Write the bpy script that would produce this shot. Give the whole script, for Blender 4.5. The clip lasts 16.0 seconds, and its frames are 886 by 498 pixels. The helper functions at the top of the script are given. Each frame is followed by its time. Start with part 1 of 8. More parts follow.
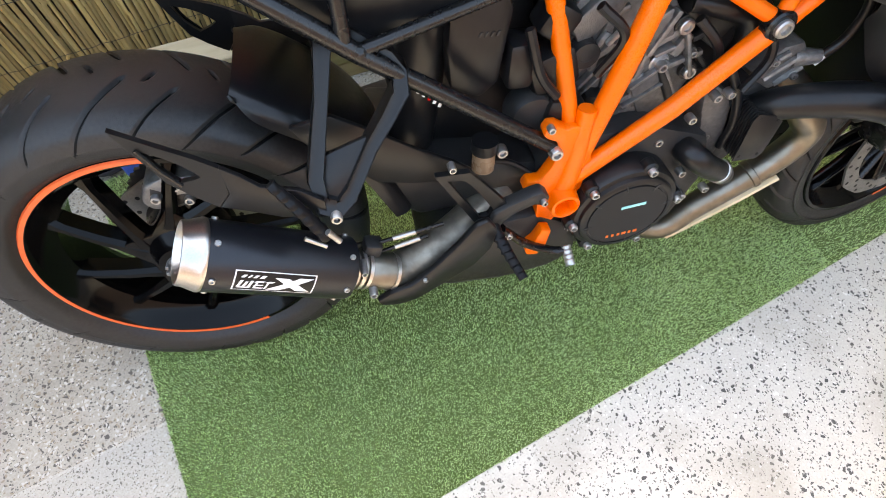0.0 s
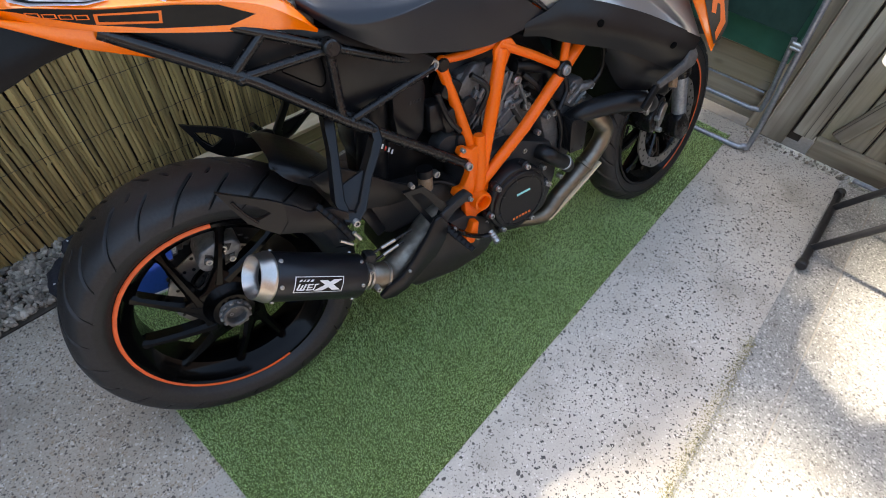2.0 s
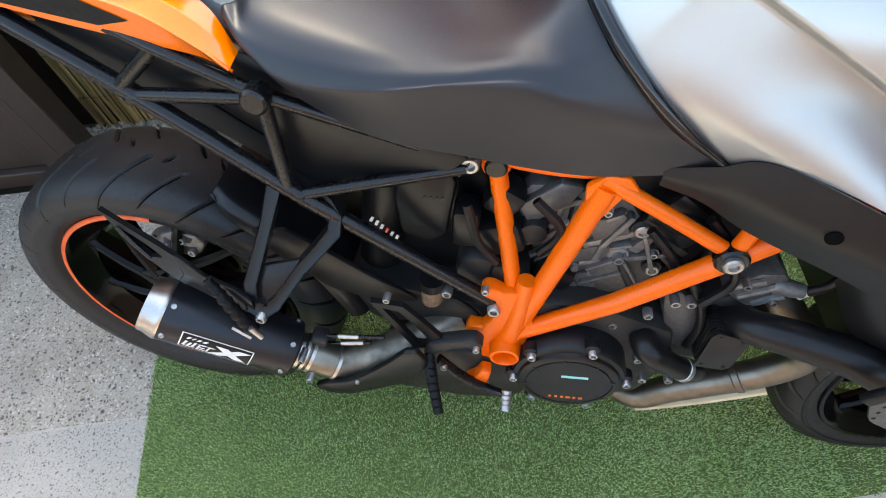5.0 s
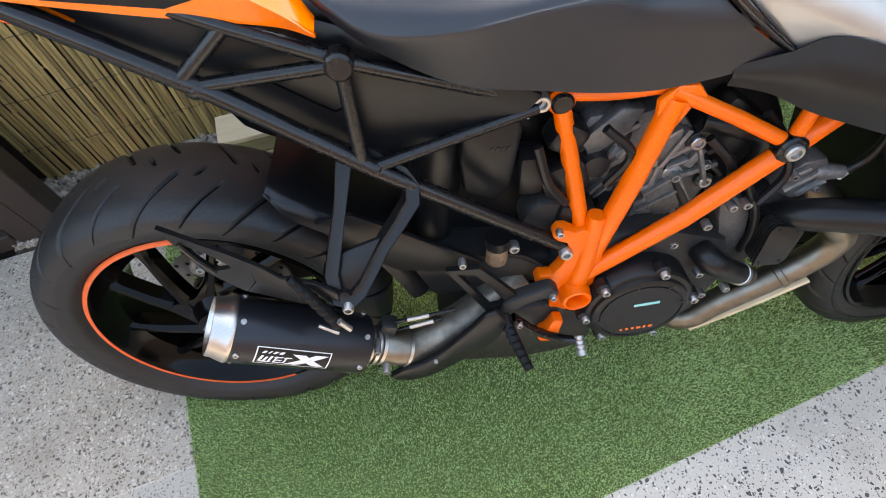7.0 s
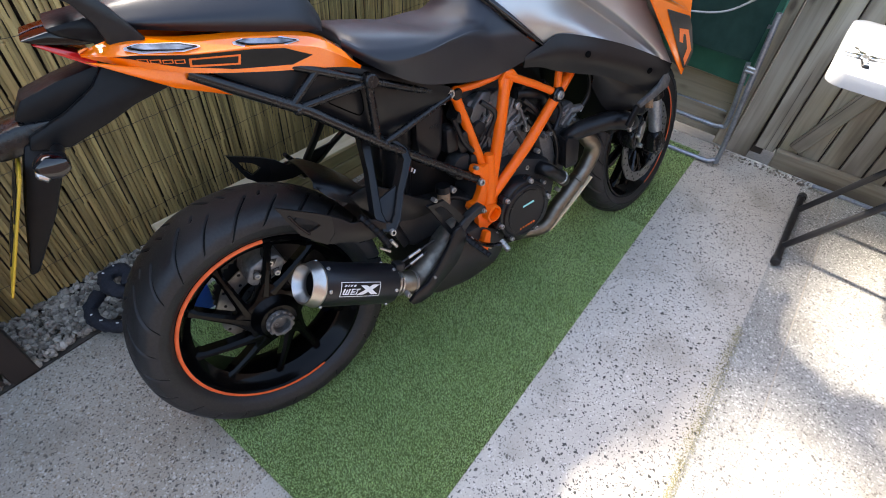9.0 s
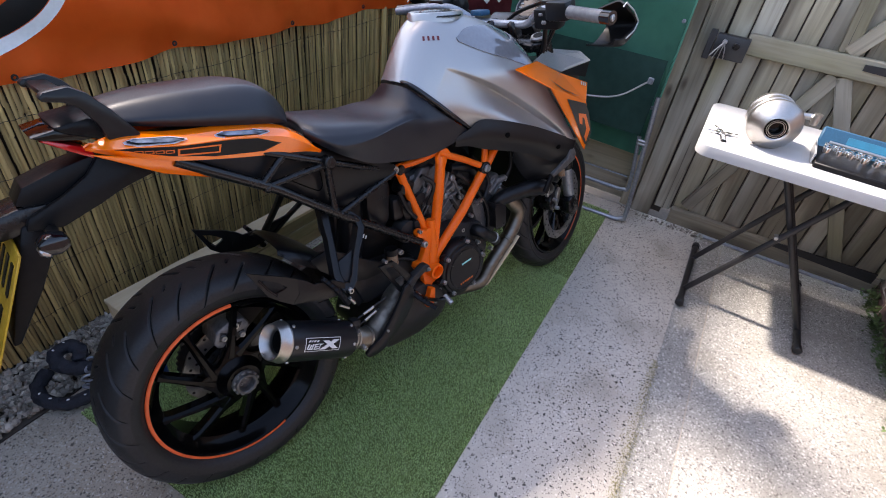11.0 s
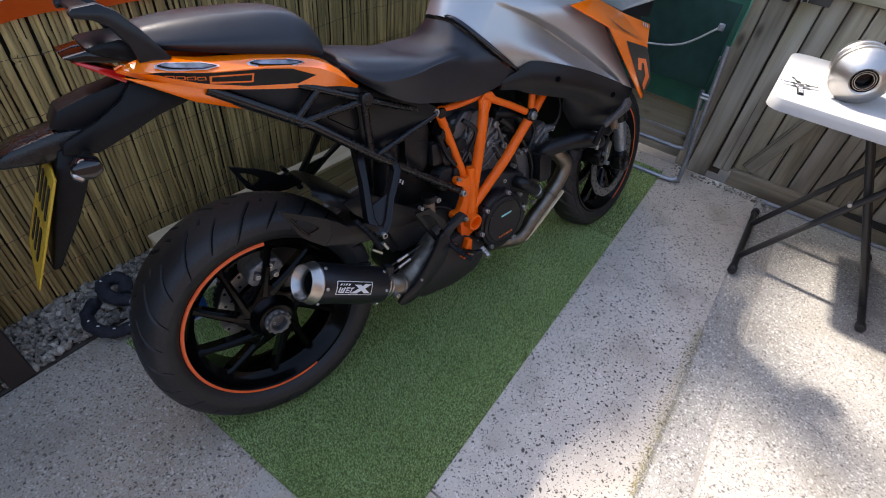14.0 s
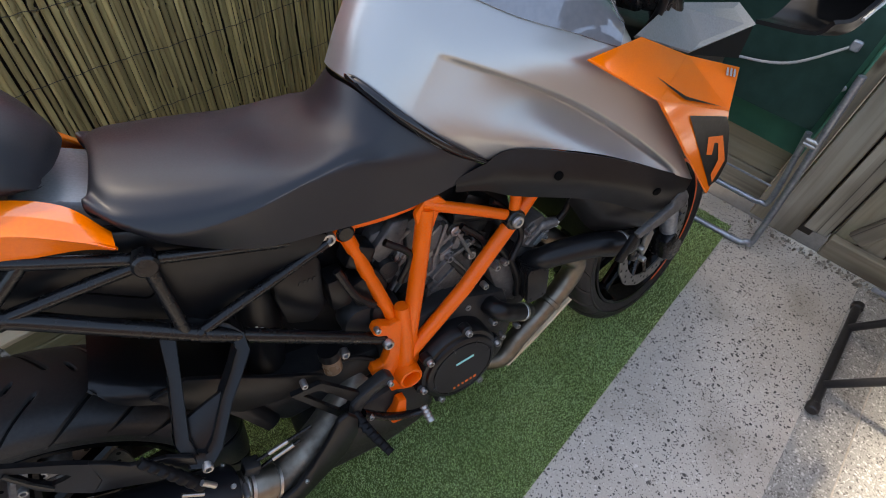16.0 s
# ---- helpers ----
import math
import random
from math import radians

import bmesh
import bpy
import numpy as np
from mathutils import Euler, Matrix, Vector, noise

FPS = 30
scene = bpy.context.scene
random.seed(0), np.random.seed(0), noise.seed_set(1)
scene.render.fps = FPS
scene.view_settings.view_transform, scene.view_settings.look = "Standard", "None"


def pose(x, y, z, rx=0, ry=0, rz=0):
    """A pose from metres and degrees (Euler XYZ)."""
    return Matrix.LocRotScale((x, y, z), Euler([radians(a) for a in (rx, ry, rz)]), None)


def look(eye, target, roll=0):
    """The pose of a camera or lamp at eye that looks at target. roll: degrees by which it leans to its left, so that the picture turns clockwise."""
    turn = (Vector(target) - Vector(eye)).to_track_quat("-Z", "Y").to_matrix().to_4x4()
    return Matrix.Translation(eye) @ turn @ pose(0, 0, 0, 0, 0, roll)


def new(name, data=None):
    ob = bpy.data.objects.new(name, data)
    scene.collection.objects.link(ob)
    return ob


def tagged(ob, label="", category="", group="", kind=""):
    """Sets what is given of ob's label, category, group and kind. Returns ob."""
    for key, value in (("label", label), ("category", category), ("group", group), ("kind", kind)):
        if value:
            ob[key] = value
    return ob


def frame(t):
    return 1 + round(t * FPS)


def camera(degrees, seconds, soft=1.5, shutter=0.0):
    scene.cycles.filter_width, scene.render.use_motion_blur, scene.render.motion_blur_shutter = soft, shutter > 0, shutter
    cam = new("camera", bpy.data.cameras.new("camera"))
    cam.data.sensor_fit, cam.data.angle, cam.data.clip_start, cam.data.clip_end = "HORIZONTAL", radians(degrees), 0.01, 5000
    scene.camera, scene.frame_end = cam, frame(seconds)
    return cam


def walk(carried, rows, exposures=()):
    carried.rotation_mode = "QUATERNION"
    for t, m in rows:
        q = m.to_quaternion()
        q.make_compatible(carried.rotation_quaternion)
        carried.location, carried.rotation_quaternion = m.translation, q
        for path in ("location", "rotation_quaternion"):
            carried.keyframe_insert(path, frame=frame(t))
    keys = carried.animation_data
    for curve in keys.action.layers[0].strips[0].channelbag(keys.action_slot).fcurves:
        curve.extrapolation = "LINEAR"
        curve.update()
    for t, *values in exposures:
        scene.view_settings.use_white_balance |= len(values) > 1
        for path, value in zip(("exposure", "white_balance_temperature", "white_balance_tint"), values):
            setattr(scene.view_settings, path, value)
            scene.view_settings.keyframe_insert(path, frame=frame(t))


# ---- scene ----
cam = camera(82.7, 16.0, soft=1.0)
PATH = [
    (0, (0.3, -0.421, 1.125), (0.591, 0.406, -0.673), 6.2),
    (0.5, (0.24, -0.542, 1.181), (0.649, 0.403, -0.534), 3.4),
    (1, (0.132, -0.672, 1.256), (0.656, 0.337, -0.39), 5.0),
    (1.5, (0.0, -0.709, 1.304), (0.69, 0.309, -0.273), 4.4),
    (2, (-0.008, -0.723, 1.313), (0.788, 0.277, -0.225), 5.9),
    (2.5, (0.108, -0.702, 1.312), (0.811, 0.396, -0.205), 5.0),
    (3, (0.245, -0.651, 1.292), (0.728, 0.482, -0.285), 2.3),
    (3.5, (0.341, -0.502, 1.242), (0.76, 0.579, -0.388), 3.8),
    (4, (0.413, -0.389, 1.242), (0.785, 0.627, -0.441), 6.2),
    (4.3, (0.506, -0.328, 1.224), (0.759, 0.691, -0.479), 5.8),
    (4.5, (0.525, -0.328, 1.245), (0.606, 0.711, -0.462), 5.9),
    (5, (0.57, -0.328, 1.243), (0.438, 0.645, -0.499), -1.4),
    (5.2, (0.564, -0.332, 1.241), (0.382, 0.62, -0.508), -3.4),
    (7.3, (0.312, -0.406, 1.204), (0.544, 0.564, -0.529), 0.6),
    (7.5, (0.265, -0.438, 1.216), (0.601, 0.512, -0.512), 2.9),
    (8, (0.15, -0.592, 1.235), (0.679, 0.338, -0.455), 5.2),
    (8.5, (0.007, -0.707, 1.307), (0.707, 0.258, -0.298), 5.8),
    (9, (-0.182, -0.776, 1.359), (0.741, 0.267, -0.076), 4.9),
    (9.2, (-0.298, -0.811, 1.357), (0.737, 0.221, -0.007), 6.6),
    (9.5, (-0.277, -0.814, 1.387), (0.824, 0.171, 0.039), 7.3),
    (10, (-0.3, -0.825, 1.438), (0.865, 0.18, 0.16), 8.2),
    (10.2, (-0.3, -0.831, 1.445), (0.879, 0.189, 0.192), 7.9),
    (12.5, (-0.326, -0.896, 1.46), (0.921, 0.098, 0.254), 7.4),
    (13, (-0.327, -0.899, 1.461), (0.913, 0.11, 0.258), 7.7),
    (13.5, (-0.32, -0.883, 1.456), (0.84, 0.156, 0.201), 7.3),
    (14, (-0.278, -0.854, 1.399), (0.755, 0.189, 0.041), 6.9),
    (14.5, (-0.112, -0.819, 1.375), (0.75, 0.276, -0.06), 5.7),
    (15, (0.039, -0.743, 1.35), (0.807, 0.346, -0.141), 3.2),
    (15.5, (0.227, -0.541, 1.324), (1.008, 0.479, -0.209), 6.3),
    (16, (0.384, -0.431, 1.351), (1.178, 0.582, -0.18), 7.0),
]
EXPOSURE = [(0.0, 3.5, 9300, 9), (1.5, 2.56, 7900, 9), (2.5, 2.4, 7900, 9), (3.5, 2.66, 8500, 9), (5.0, 3.02, 8400, 5), (7.5, 3.12, 8800, 9), (8.5, 2.88, 8100, 9), (9.0, 2.5, 7500, 11), (9.5, 2.33, 7300, 13), (10.0, 2.16, 7300, 15), (12.5, 1.9, 7200, 19), (14.5, 1.80, 7300, 13), (16.0, 2.12, 8200, 12)]
walk(cam, [(t, look(eye, target, roll)) for t, eye, target, roll in PATH], EXPOSURE)

# ---- light ----
PATIO = pose(0, 0, 0, 0, 0, 14.3)
SUN_WAY = (PATIO.to_3x3() @ Vector((-0.02, -0.61, -0.74))).normalized()
sun_data = bpy.data.lights.new("sun", "SUN")
sun_data.energy, sun_data.angle, sun_data.color = 2.7, radians(2.6), (1.0, 0.97, 0.93)
sun = new("sun", sun_data)
sun.matrix_world = Matrix.Translation((0, 0, 6)) @ SUN_WAY.to_track_quat("-Z", "Y").to_matrix().to_4x4()
world = bpy.data.worlds.new("sky")
scene.world = world
world.use_nodes = True
wn = world.node_tree.nodes
sky = wn.new("ShaderNodeTexSky")
sky.sky_type, sky.sun_disc = "NISHITA", False
sky.sun_elevation = math.asin(-SUN_WAY.z)
sky.sun_rotation = math.atan2(-SUN_WAY.x, -SUN_WAY.y)
world.node_tree.links.new(sky.outputs[0], wn["Background"].inputs[0])
wn["Background"].inputs[1].default_value = 0.15


# ---- materials ----
def mat(name, col, rough=0.5, metal=0.0, col2=None, fine=60.0, coarse=6.0, mix=0.5, bump=0.0, bump_scale=None, rvar=0.1, coat=0.0, spec=0.5, island=0.0, obj=0.0, stretch=(1, 1, 1)):
    """A surface with two scales of noise in colour and gloss, and a fine relief."""
    m = bpy.data.materials.new(name)
    m.use_nodes = True
    t = m.node_tree
    n, ln = t.nodes, t.links
    p = n["Principled BSDF"]
    tc = n.new("ShaderNodeTexCoord")
    mp = n.new("ShaderNodeMapping")
    mp.inputs["Scale"].default_value = stretch
    ln.new(tc.outputs["Object"], mp.inputs[0])
    vec = mp.outputs[0]
    if obj:
        oi = n.new("ShaderNodeObjectInfo")
        off = n.new("ShaderNodeVectorMath")
        off.operation = "ADD"
        sc = n.new("ShaderNodeMath")
        sc.operation = "MULTIPLY"
        sc.inputs[1].default_value = 37.0
        ln.new(oi.outputs["Random"], sc.inputs[0])
        ln.new(vec, off.inputs[0])
        ln.new(sc.outputs[0], off.inputs[1])
        vec = off.outputs[0]
    n1, n2 = n.new("ShaderNodeTexNoise"), n.new("ShaderNodeTexNoise")
    n1.inputs["Scale"].default_value, n2.inputs["Scale"].default_value = fine, coarse
    n1.inputs["Detail"].default_value, n2.inputs["Detail"].default_value = 6, 4
    ln.new(vec, n1.inputs["Vector"])
    ln.new(vec, n2.inputs["Vector"])
    add = n.new("ShaderNodeMath")
    add.operation = "ADD"
    ln.new(n1.outputs[0], add.inputs[0])
    ln.new(n2.outputs[0], add.inputs[1])
    rng = n.new("ShaderNodeMapRange")
    rng.inputs[1].default_value, rng.inputs[2].default_value = 0.75, 1.25
    ln.new(add.outputs[0], rng.inputs[0])
    fac = rng.outputs[0]
    if col2 is None:
        col2 = tuple(c * (1 - 0.35 * mix) for c in col)
    mx = n.new("ShaderNodeMix")
    mx.data_type = "RGBA"
    mx.inputs[6].default_value, mx.inputs[7].default_value = (*col, 1), (*col2, 1)
    ln.new(fac, mx.inputs[0])
    out = mx.outputs[2]
    if island or obj:
        hv = n.new("ShaderNodeHueSaturation")
        src = n.new("ShaderNodeNewGeometry").outputs["Random Per Island"] if island else oi.outputs["Random"]
        vr = n.new("ShaderNodeMapRange")
        k = island or obj
        vr.inputs[3].default_value, vr.inputs[4].default_value = 1 - k, 1 + k
        ln.new(src, vr.inputs[0])
        ln.new(vr.outputs[0], hv.inputs["Value"])
        ln.new(out, hv.inputs["Color"])
        out = hv.outputs[0]
    ln.new(out, p.inputs["Base Color"])
    rr = n.new("ShaderNodeMapRange")
    rr.inputs[3].default_value, rr.inputs[4].default_value = max(rough - rvar, 0.02), min(rough + rvar, 1)
    ln.new(fac, rr.inputs[0])
    ln.new(rr.outputs[0], p.inputs["Roughness"])
    p.inputs["Metallic"].default_value = metal
    p.inputs["Specular IOR Level"].default_value = spec
    p.inputs["Coat Weight"].default_value = coat
    p.inputs["Coat Roughness"].default_value = 0.06
    if bump:
        bn = n.new("ShaderNodeBump")
        bn.inputs["Strength"].default_value = min(bump * 1.0, 1)
        bn.inputs["Distance"].default_value = 0.002
        nb = n1
        if bump_scale:
            nb = n.new("ShaderNodeTexNoise")
            nb.inputs["Scale"].default_value, nb.inputs["Detail"].default_value = bump_scale, 3
            ln.new(vec, nb.inputs["Vector"])
        ln.new(nb.outputs[0], bn.inputs["Height"])
        ln.new(bn.outputs[0], p.inputs["Normal"])
    return m


def speckled(name, base, base2, chips, size, rough=0.75, dirt=(0.22, 0.19, 0.14)):
    """Washed concrete: a stained cement face with broken aggregate chips of several tones."""
    m = mat(name, base, rough, col2=base2, fine=220, coarse=3.0, bump=0.5, bump_scale=260)
    t = m.node_tree
    n, ln = t.nodes, t.links
    p = n["Principled BSDF"]
    old = p.inputs["Base Color"].links[0].from_socket
    tc = n.new("ShaderNodeTexCoord")
    wob = n.new("ShaderNodeTexNoise")
    wob.inputs["Scale"].default_value = 55
    ln.new(tc.outputs["Object"], wob.inputs["Vector"])
    sc = n.new("ShaderNodeVectorMath")
    sc.operation = "MULTIPLY_ADD"
    sc.inputs[1].default_value = (0.018, 0.018, 0)
    ln.new(wob.outputs["Color"], sc.inputs[0])
    ln.new(tc.outputs["Object"], sc.inputs[2])
    for k, (colour, scale, part_of) in enumerate(chips):
        v = n.new("ShaderNodeTexVoronoi")
        v.inputs["Scale"].default_value = scale
        mpg = n.new("ShaderNodeMapping")
        mpg.inputs["Location"].default_value = (k * 3.7, k * 1.3, 0)
        mpg.inputs["Rotation"].default_value = (0, 0, k * 0.7)
        ln.new(sc.outputs[0], mpg.inputs[0])
        ln.new(mpg.outputs[0], v.inputs["Vector"])
        near = n.new("ShaderNodeMath")
        near.operation = "LESS_THAN"
        sep = n.new("ShaderNodeSeparateColor")
        ln.new(v.outputs["Color"], sep.inputs[0])
        rad = n.new("ShaderNodeMapRange")
        rad.inputs[3].default_value, rad.inputs[4].default_value = size * 0.45, size
        ln.new(sep.outputs[1], rad.inputs[0])
        ln.new(v.outputs["Distance"], near.inputs[0])
        ln.new(rad.outputs[0], near.inputs[1])
        some = n.new("ShaderNodeMath")
        some.operation = "LESS_THAN"
        some.inputs[1].default_value = part_of
        ln.new(sep.outputs[0], some.inputs[0])
        both = n.new("ShaderNodeMath")
        both.operation = "MULTIPLY"
        ln.new(near.outputs[0], both.inputs[0])
        ln.new(some.outputs[0], both.inputs[1])
        mx = n.new("ShaderNodeMix")
        mx.data_type = "RGBA"
        mx.inputs[7].default_value = (*colour, 1)
        ln.new(both.outputs[0], mx.inputs[0])
        ln.new(old, mx.inputs[6])
        old = mx.outputs[2]
    st = n.new("ShaderNodeTexNoise")
    st.inputs["Scale"].default_value, st.inputs["Detail"].default_value = 4.5, 8
    ln.new(tc.outputs["Object"], st.inputs["Vector"])
    sr = n.new("ShaderNodeMapRange")
    sr.inputs[1].default_value, sr.inputs[2].default_value, sr.inputs[4].default_value = 0.52, 0.75, 0.55
    ln.new(st.outputs[0], sr.inputs[0])
    dm = n.new("ShaderNodeMix")
    dm.data_type = "RGBA"
    dm.inputs[7].default_value = (*dirt, 1)
    ln.new(sr.outputs[0], dm.inputs[0])
    ln.new(old, dm.inputs[6])
    ln.new(dm.outputs[2], p.inputs["Base Color"])
    return m


ORANGE = mat("orange_paint", (0.90, 0.165, 0.003), 0.20, col2=(0.84, 0.142, 0.0025), coat=0.85, fine=300, coarse=4, rvar=0.05, spec=0.35)
FRAME_ORANGE = mat("powder_coat_orange", (0.90, 0.125, 0.004), 0.33, col2=(0.74, 0.11, 0.003), fine=400, coarse=9, bump=0.08, bump_scale=500, spec=0.35)
BLACK_PLASTIC = mat("matt_black_plastic", (0.006, 0.006, 0.007), 0.34, col2=(0.009, 0.0088, 0.009), fine=120, coarse=7, spec=0.27, rvar=0.06)
BLACK_DULL = mat("dull_black_plastic", (0.005, 0.005, 0.006), 0.38, col2=(0.008, 0.0078, 0.008), fine=120, coarse=7, spec=0.14, rvar=0.05)
BLACK_GLOSS = mat("gloss_black_paint", (0.0025, 0.0025, 0.003), 0.12, fine=120, coarse=8, spec=0.27, rvar=0.04)
RIM_BLACK = mat("gloss_black_wheel_paint", (0.002, 0.002, 0.0022), 0.14, fine=120, coarse=8, spec=0.13, rvar=0.04)
BLACK_TUBE = mat("satin_black_steel", (0.005, 0.005, 0.006), 0.25, col2=(0.008, 0.0078, 0.008), fine=90, coarse=12, spec=0.35, rvar=0.05)
RUBBER = mat("tyre_rubber", (0.012, 0.012, 0.0128), 0.48, col2=(0.026, 0.0253, 0.025), fine=180, coarse=7, bump=0.2, bump_scale=700, spec=0.33)
GROOVE_SHADE = mat("shaded_groove_rubber", (0.007, 0.007, 0.007), 0.7, fine=180, coarse=9, spec=0.1)
VINYL = mat("seat_vinyl", (0.006, 0.0066, 0.0105), 0.43, col2=(0.009, 0.0097, 0.014), fine=500, coarse=6, spec=0.5, bump=0.02, bump_scale=900)
# near-black that stands for the shade inside holes and grooves
HOLE_SHADE = mat("painted_hole_shade", (0.002, 0.002, 0.002), 0.9, fine=100, coarse=10, spec=0.05)
SILVER = mat("silver_grey_paint", (0.405, 0.398, 0.39), 0.37, metal=0.75, col2=(0.39, 0.383, 0.375), fine=900, coarse=3, rvar=0.012)
PALE_GREY = mat("pale_grey_paint", (0.42, 0.42, 0.41), 0.4, metal=0.3, fine=300, coarse=5)
SHELL_GREY = mat("mid_grey_paint", (0.215, 0.218, 0.22), 0.4, metal=0.2, fine=300, coarse=5)
SMOKE = mat("dark_gloss_plastic", (0.006, 0.006, 0.008), 0.08, fine=100, coarse=5, rvar=0.03)
GLASSY = mat("grey_gloss_insert", (0.20, 0.21, 0.23), 0.06, metal=0.3, fine=100, coarse=5, rvar=0.02, coat=1.0)
GRIP = mat("grey_rubber_grip", (0.16, 0.16, 0.165), 0.5, col2=(0.10, 0.10, 0.105), fine=90, coarse=12, bump=0.2)
MAROON = mat("dark_red_cloth", (0.16, 0.018, 0.022), 0.7, col2=(0.11, 0.012, 0.016), fine=30, coarse=4)
ALU = mat("cast_aluminium", (0.24, 0.235, 0.23), 0.45, metal=0.6, col2=(0.13, 0.126, 0.122), fine=90, coarse=14, bump=0.35, bump_scale=420)
GREY_CAST = mat("grey_engine_casting", (0.12, 0.117, 0.114), 0.5, metal=0.4, col2=(0.075, 0.072, 0.07), fine=120, coarse=16, bump=0.35, bump_scale=420)
DARK_CAST = mat("dark_engine_casting", (0.017, 0.017, 0.018), 0.45, metal=0.2, col2=(0.028, 0.027, 0.026), fine=160, coarse=15, bump=0.15, bump_scale=500, spec=0.35)
STEEL = mat("brushed_steel", (0.52, 0.50, 0.475), 0.36, metal=1.0, col2=(0.45, 0.425, 0.39), fine=400, coarse=25, rvar=0.05)
HEAT_STEEL = mat("heat_tinted_steel", (0.23, 0.205, 0.168), 0.40, metal=0.9, col2=(0.155, 0.135, 0.105), fine=40, coarse=9, rvar=0.10)
SOOT_STEEL = mat("sooty_stainless_steel", (0.23, 0.207, 0.17), 0.45, metal=0.75, col2=(0.12, 0.105, 0.085), fine=60, coarse=14, rvar=0.10)
CAN_BLACK = mat("black_muffler_sleeve", (0.014, 0.015, 0.019), 0.36, metal=0.4, fine=500, coarse=8, rvar=0.05)
CHROME = mat("polished_chrome", (0.86, 0.86, 0.85), 0.14, metal=1.0, fine=200, coarse=20, rvar=0.05)
DISC = mat("brake_disc_steel", (0.30, 0.30, 0.29), 0.42, metal=0.9, fine=300, coarse=30)
LENS = mat("silver_lens", (0.50, 0.53, 0.57), 0.16, metal=0.7, fine=60, coarse=22, col2=(0.12, 0.13, 0.15))
BOLT = mat("zinc_bolt", (0.45, 0.44, 0.43), 0.38, metal=0.9, fine=300, coarse=40)
WHITE_INK = mat("white_print", (0.72, 0.72, 0.72), 0.5, fine=100, coarse=10, mix=0.3)
ORANGE_INK = mat("orange_print", (0.8, 0.14, 0.01), 0.4, fine=100, coarse=10, mix=0.3)
TEAL_INK = mat("teal_print", (0.25, 0.62, 0.6), 0.4, fine=100, coarse=10, mix=0.3)
BLACK_INK = mat("black_print_and_hole_dark", (0.008, 0.008, 0.0085), 0.4, fine=100, coarse=10, spec=0.2)
RED_LENS = mat("red_lens", (0.55, 0.008, 0.008), 0.12, fine=100, coarse=10, coat=0.4)
TAPE = mat("orange_rim_tape", (0.85, 0.13, 0.03), 0.45, col2=(0.7, 0.1, 0.025), fine=90, coarse=12)
AMBER = mat("amber_fluid", (0.26, 0.165, 0.10), 0.3, fine=80, coarse=10)
YELLOW = mat("yellow_plate", (0.50, 0.30, 0.02), 0.45, fine=100, coarse=8, mix=0.5)
TURF_BASE = mat("turf_backing", (0.13, 0.175, 0.055), 0.9, col2=(0.09, 0.13, 0.036), fine=200, coarse=5)
TURF = mat("artificial_grass", (0.52, 0.68, 0.32), 0.45, col2=(0.385, 0.54, 0.215), fine=60, coarse=3.5, island=0.36)
TERRAZZO = speckled("washed_concrete_with_dark_chips", (0.595, 0.55, 0.48), (0.485, 0.445, 0.385), [((0.075, 0.07, 0.065), 85, 0.36), ((0.09, 0.085, 0.08), 150, 0.40), ((0.22, 0.20, 0.18), 190, 0.45), ((0.68, 0.64, 0.59), 130, 0.25)], 0.40, dirt=(0.27, 0.235, 0.185))
CONCRETE = speckled("old_fine_concrete", (0.385, 0.376, 0.346), (0.268, 0.261, 0.24), [((0.60, 0.585, 0.55), 105, 0.55), ((0.12, 0.112, 0.105), 120, 0.45), ((0.50, 0.48, 0.44), 190, 0.5), ((0.16, 0.15, 0.14), 230, 0.4)], 0.46, dirt=(0.21, 0.19, 0.155))
BROWN_CONCRETE = speckled("brownish_pebbled_concrete", (0.45, 0.39, 0.315), (0.315, 0.272, 0.215), [((0.10, 0.085, 0.07), 110, 0.40), ((0.52, 0.47, 0.40), 120, 0.55), ((0.30, 0.23, 0.16), 150, 0.45), ((0.14, 0.12, 0.10), 220, 0.45)], 0.46, dirt=(0.19, 0.155, 0.115))
BEIGE_CONCRETE = speckled("pale_beige_concrete", (0.56, 0.495, 0.415), (0.44, 0.385, 0.315), [((0.16, 0.14, 0.115), 150, 0.30), ((0.56, 0.52, 0.46), 130, 0.40), ((0.30, 0.26, 0.21), 210, 0.45), ((0.20, 0.17, 0.14), 240, 0.35)], 0.40, dirt=(0.25, 0.21, 0.16))
BAMBOO = mat("split_bamboo", (0.51, 0.36, 0.145), 0.5, col2=(0.22, 0.15, 0.058), fine=40, coarse=5, obj=0.32, bump=0.4, bump_scale=120, stretch=(1, 1, 0.12))
WIRE = mat("rusty_wire", (0.05, 0.035, 0.022), 0.6, fine=200, coarse=20)


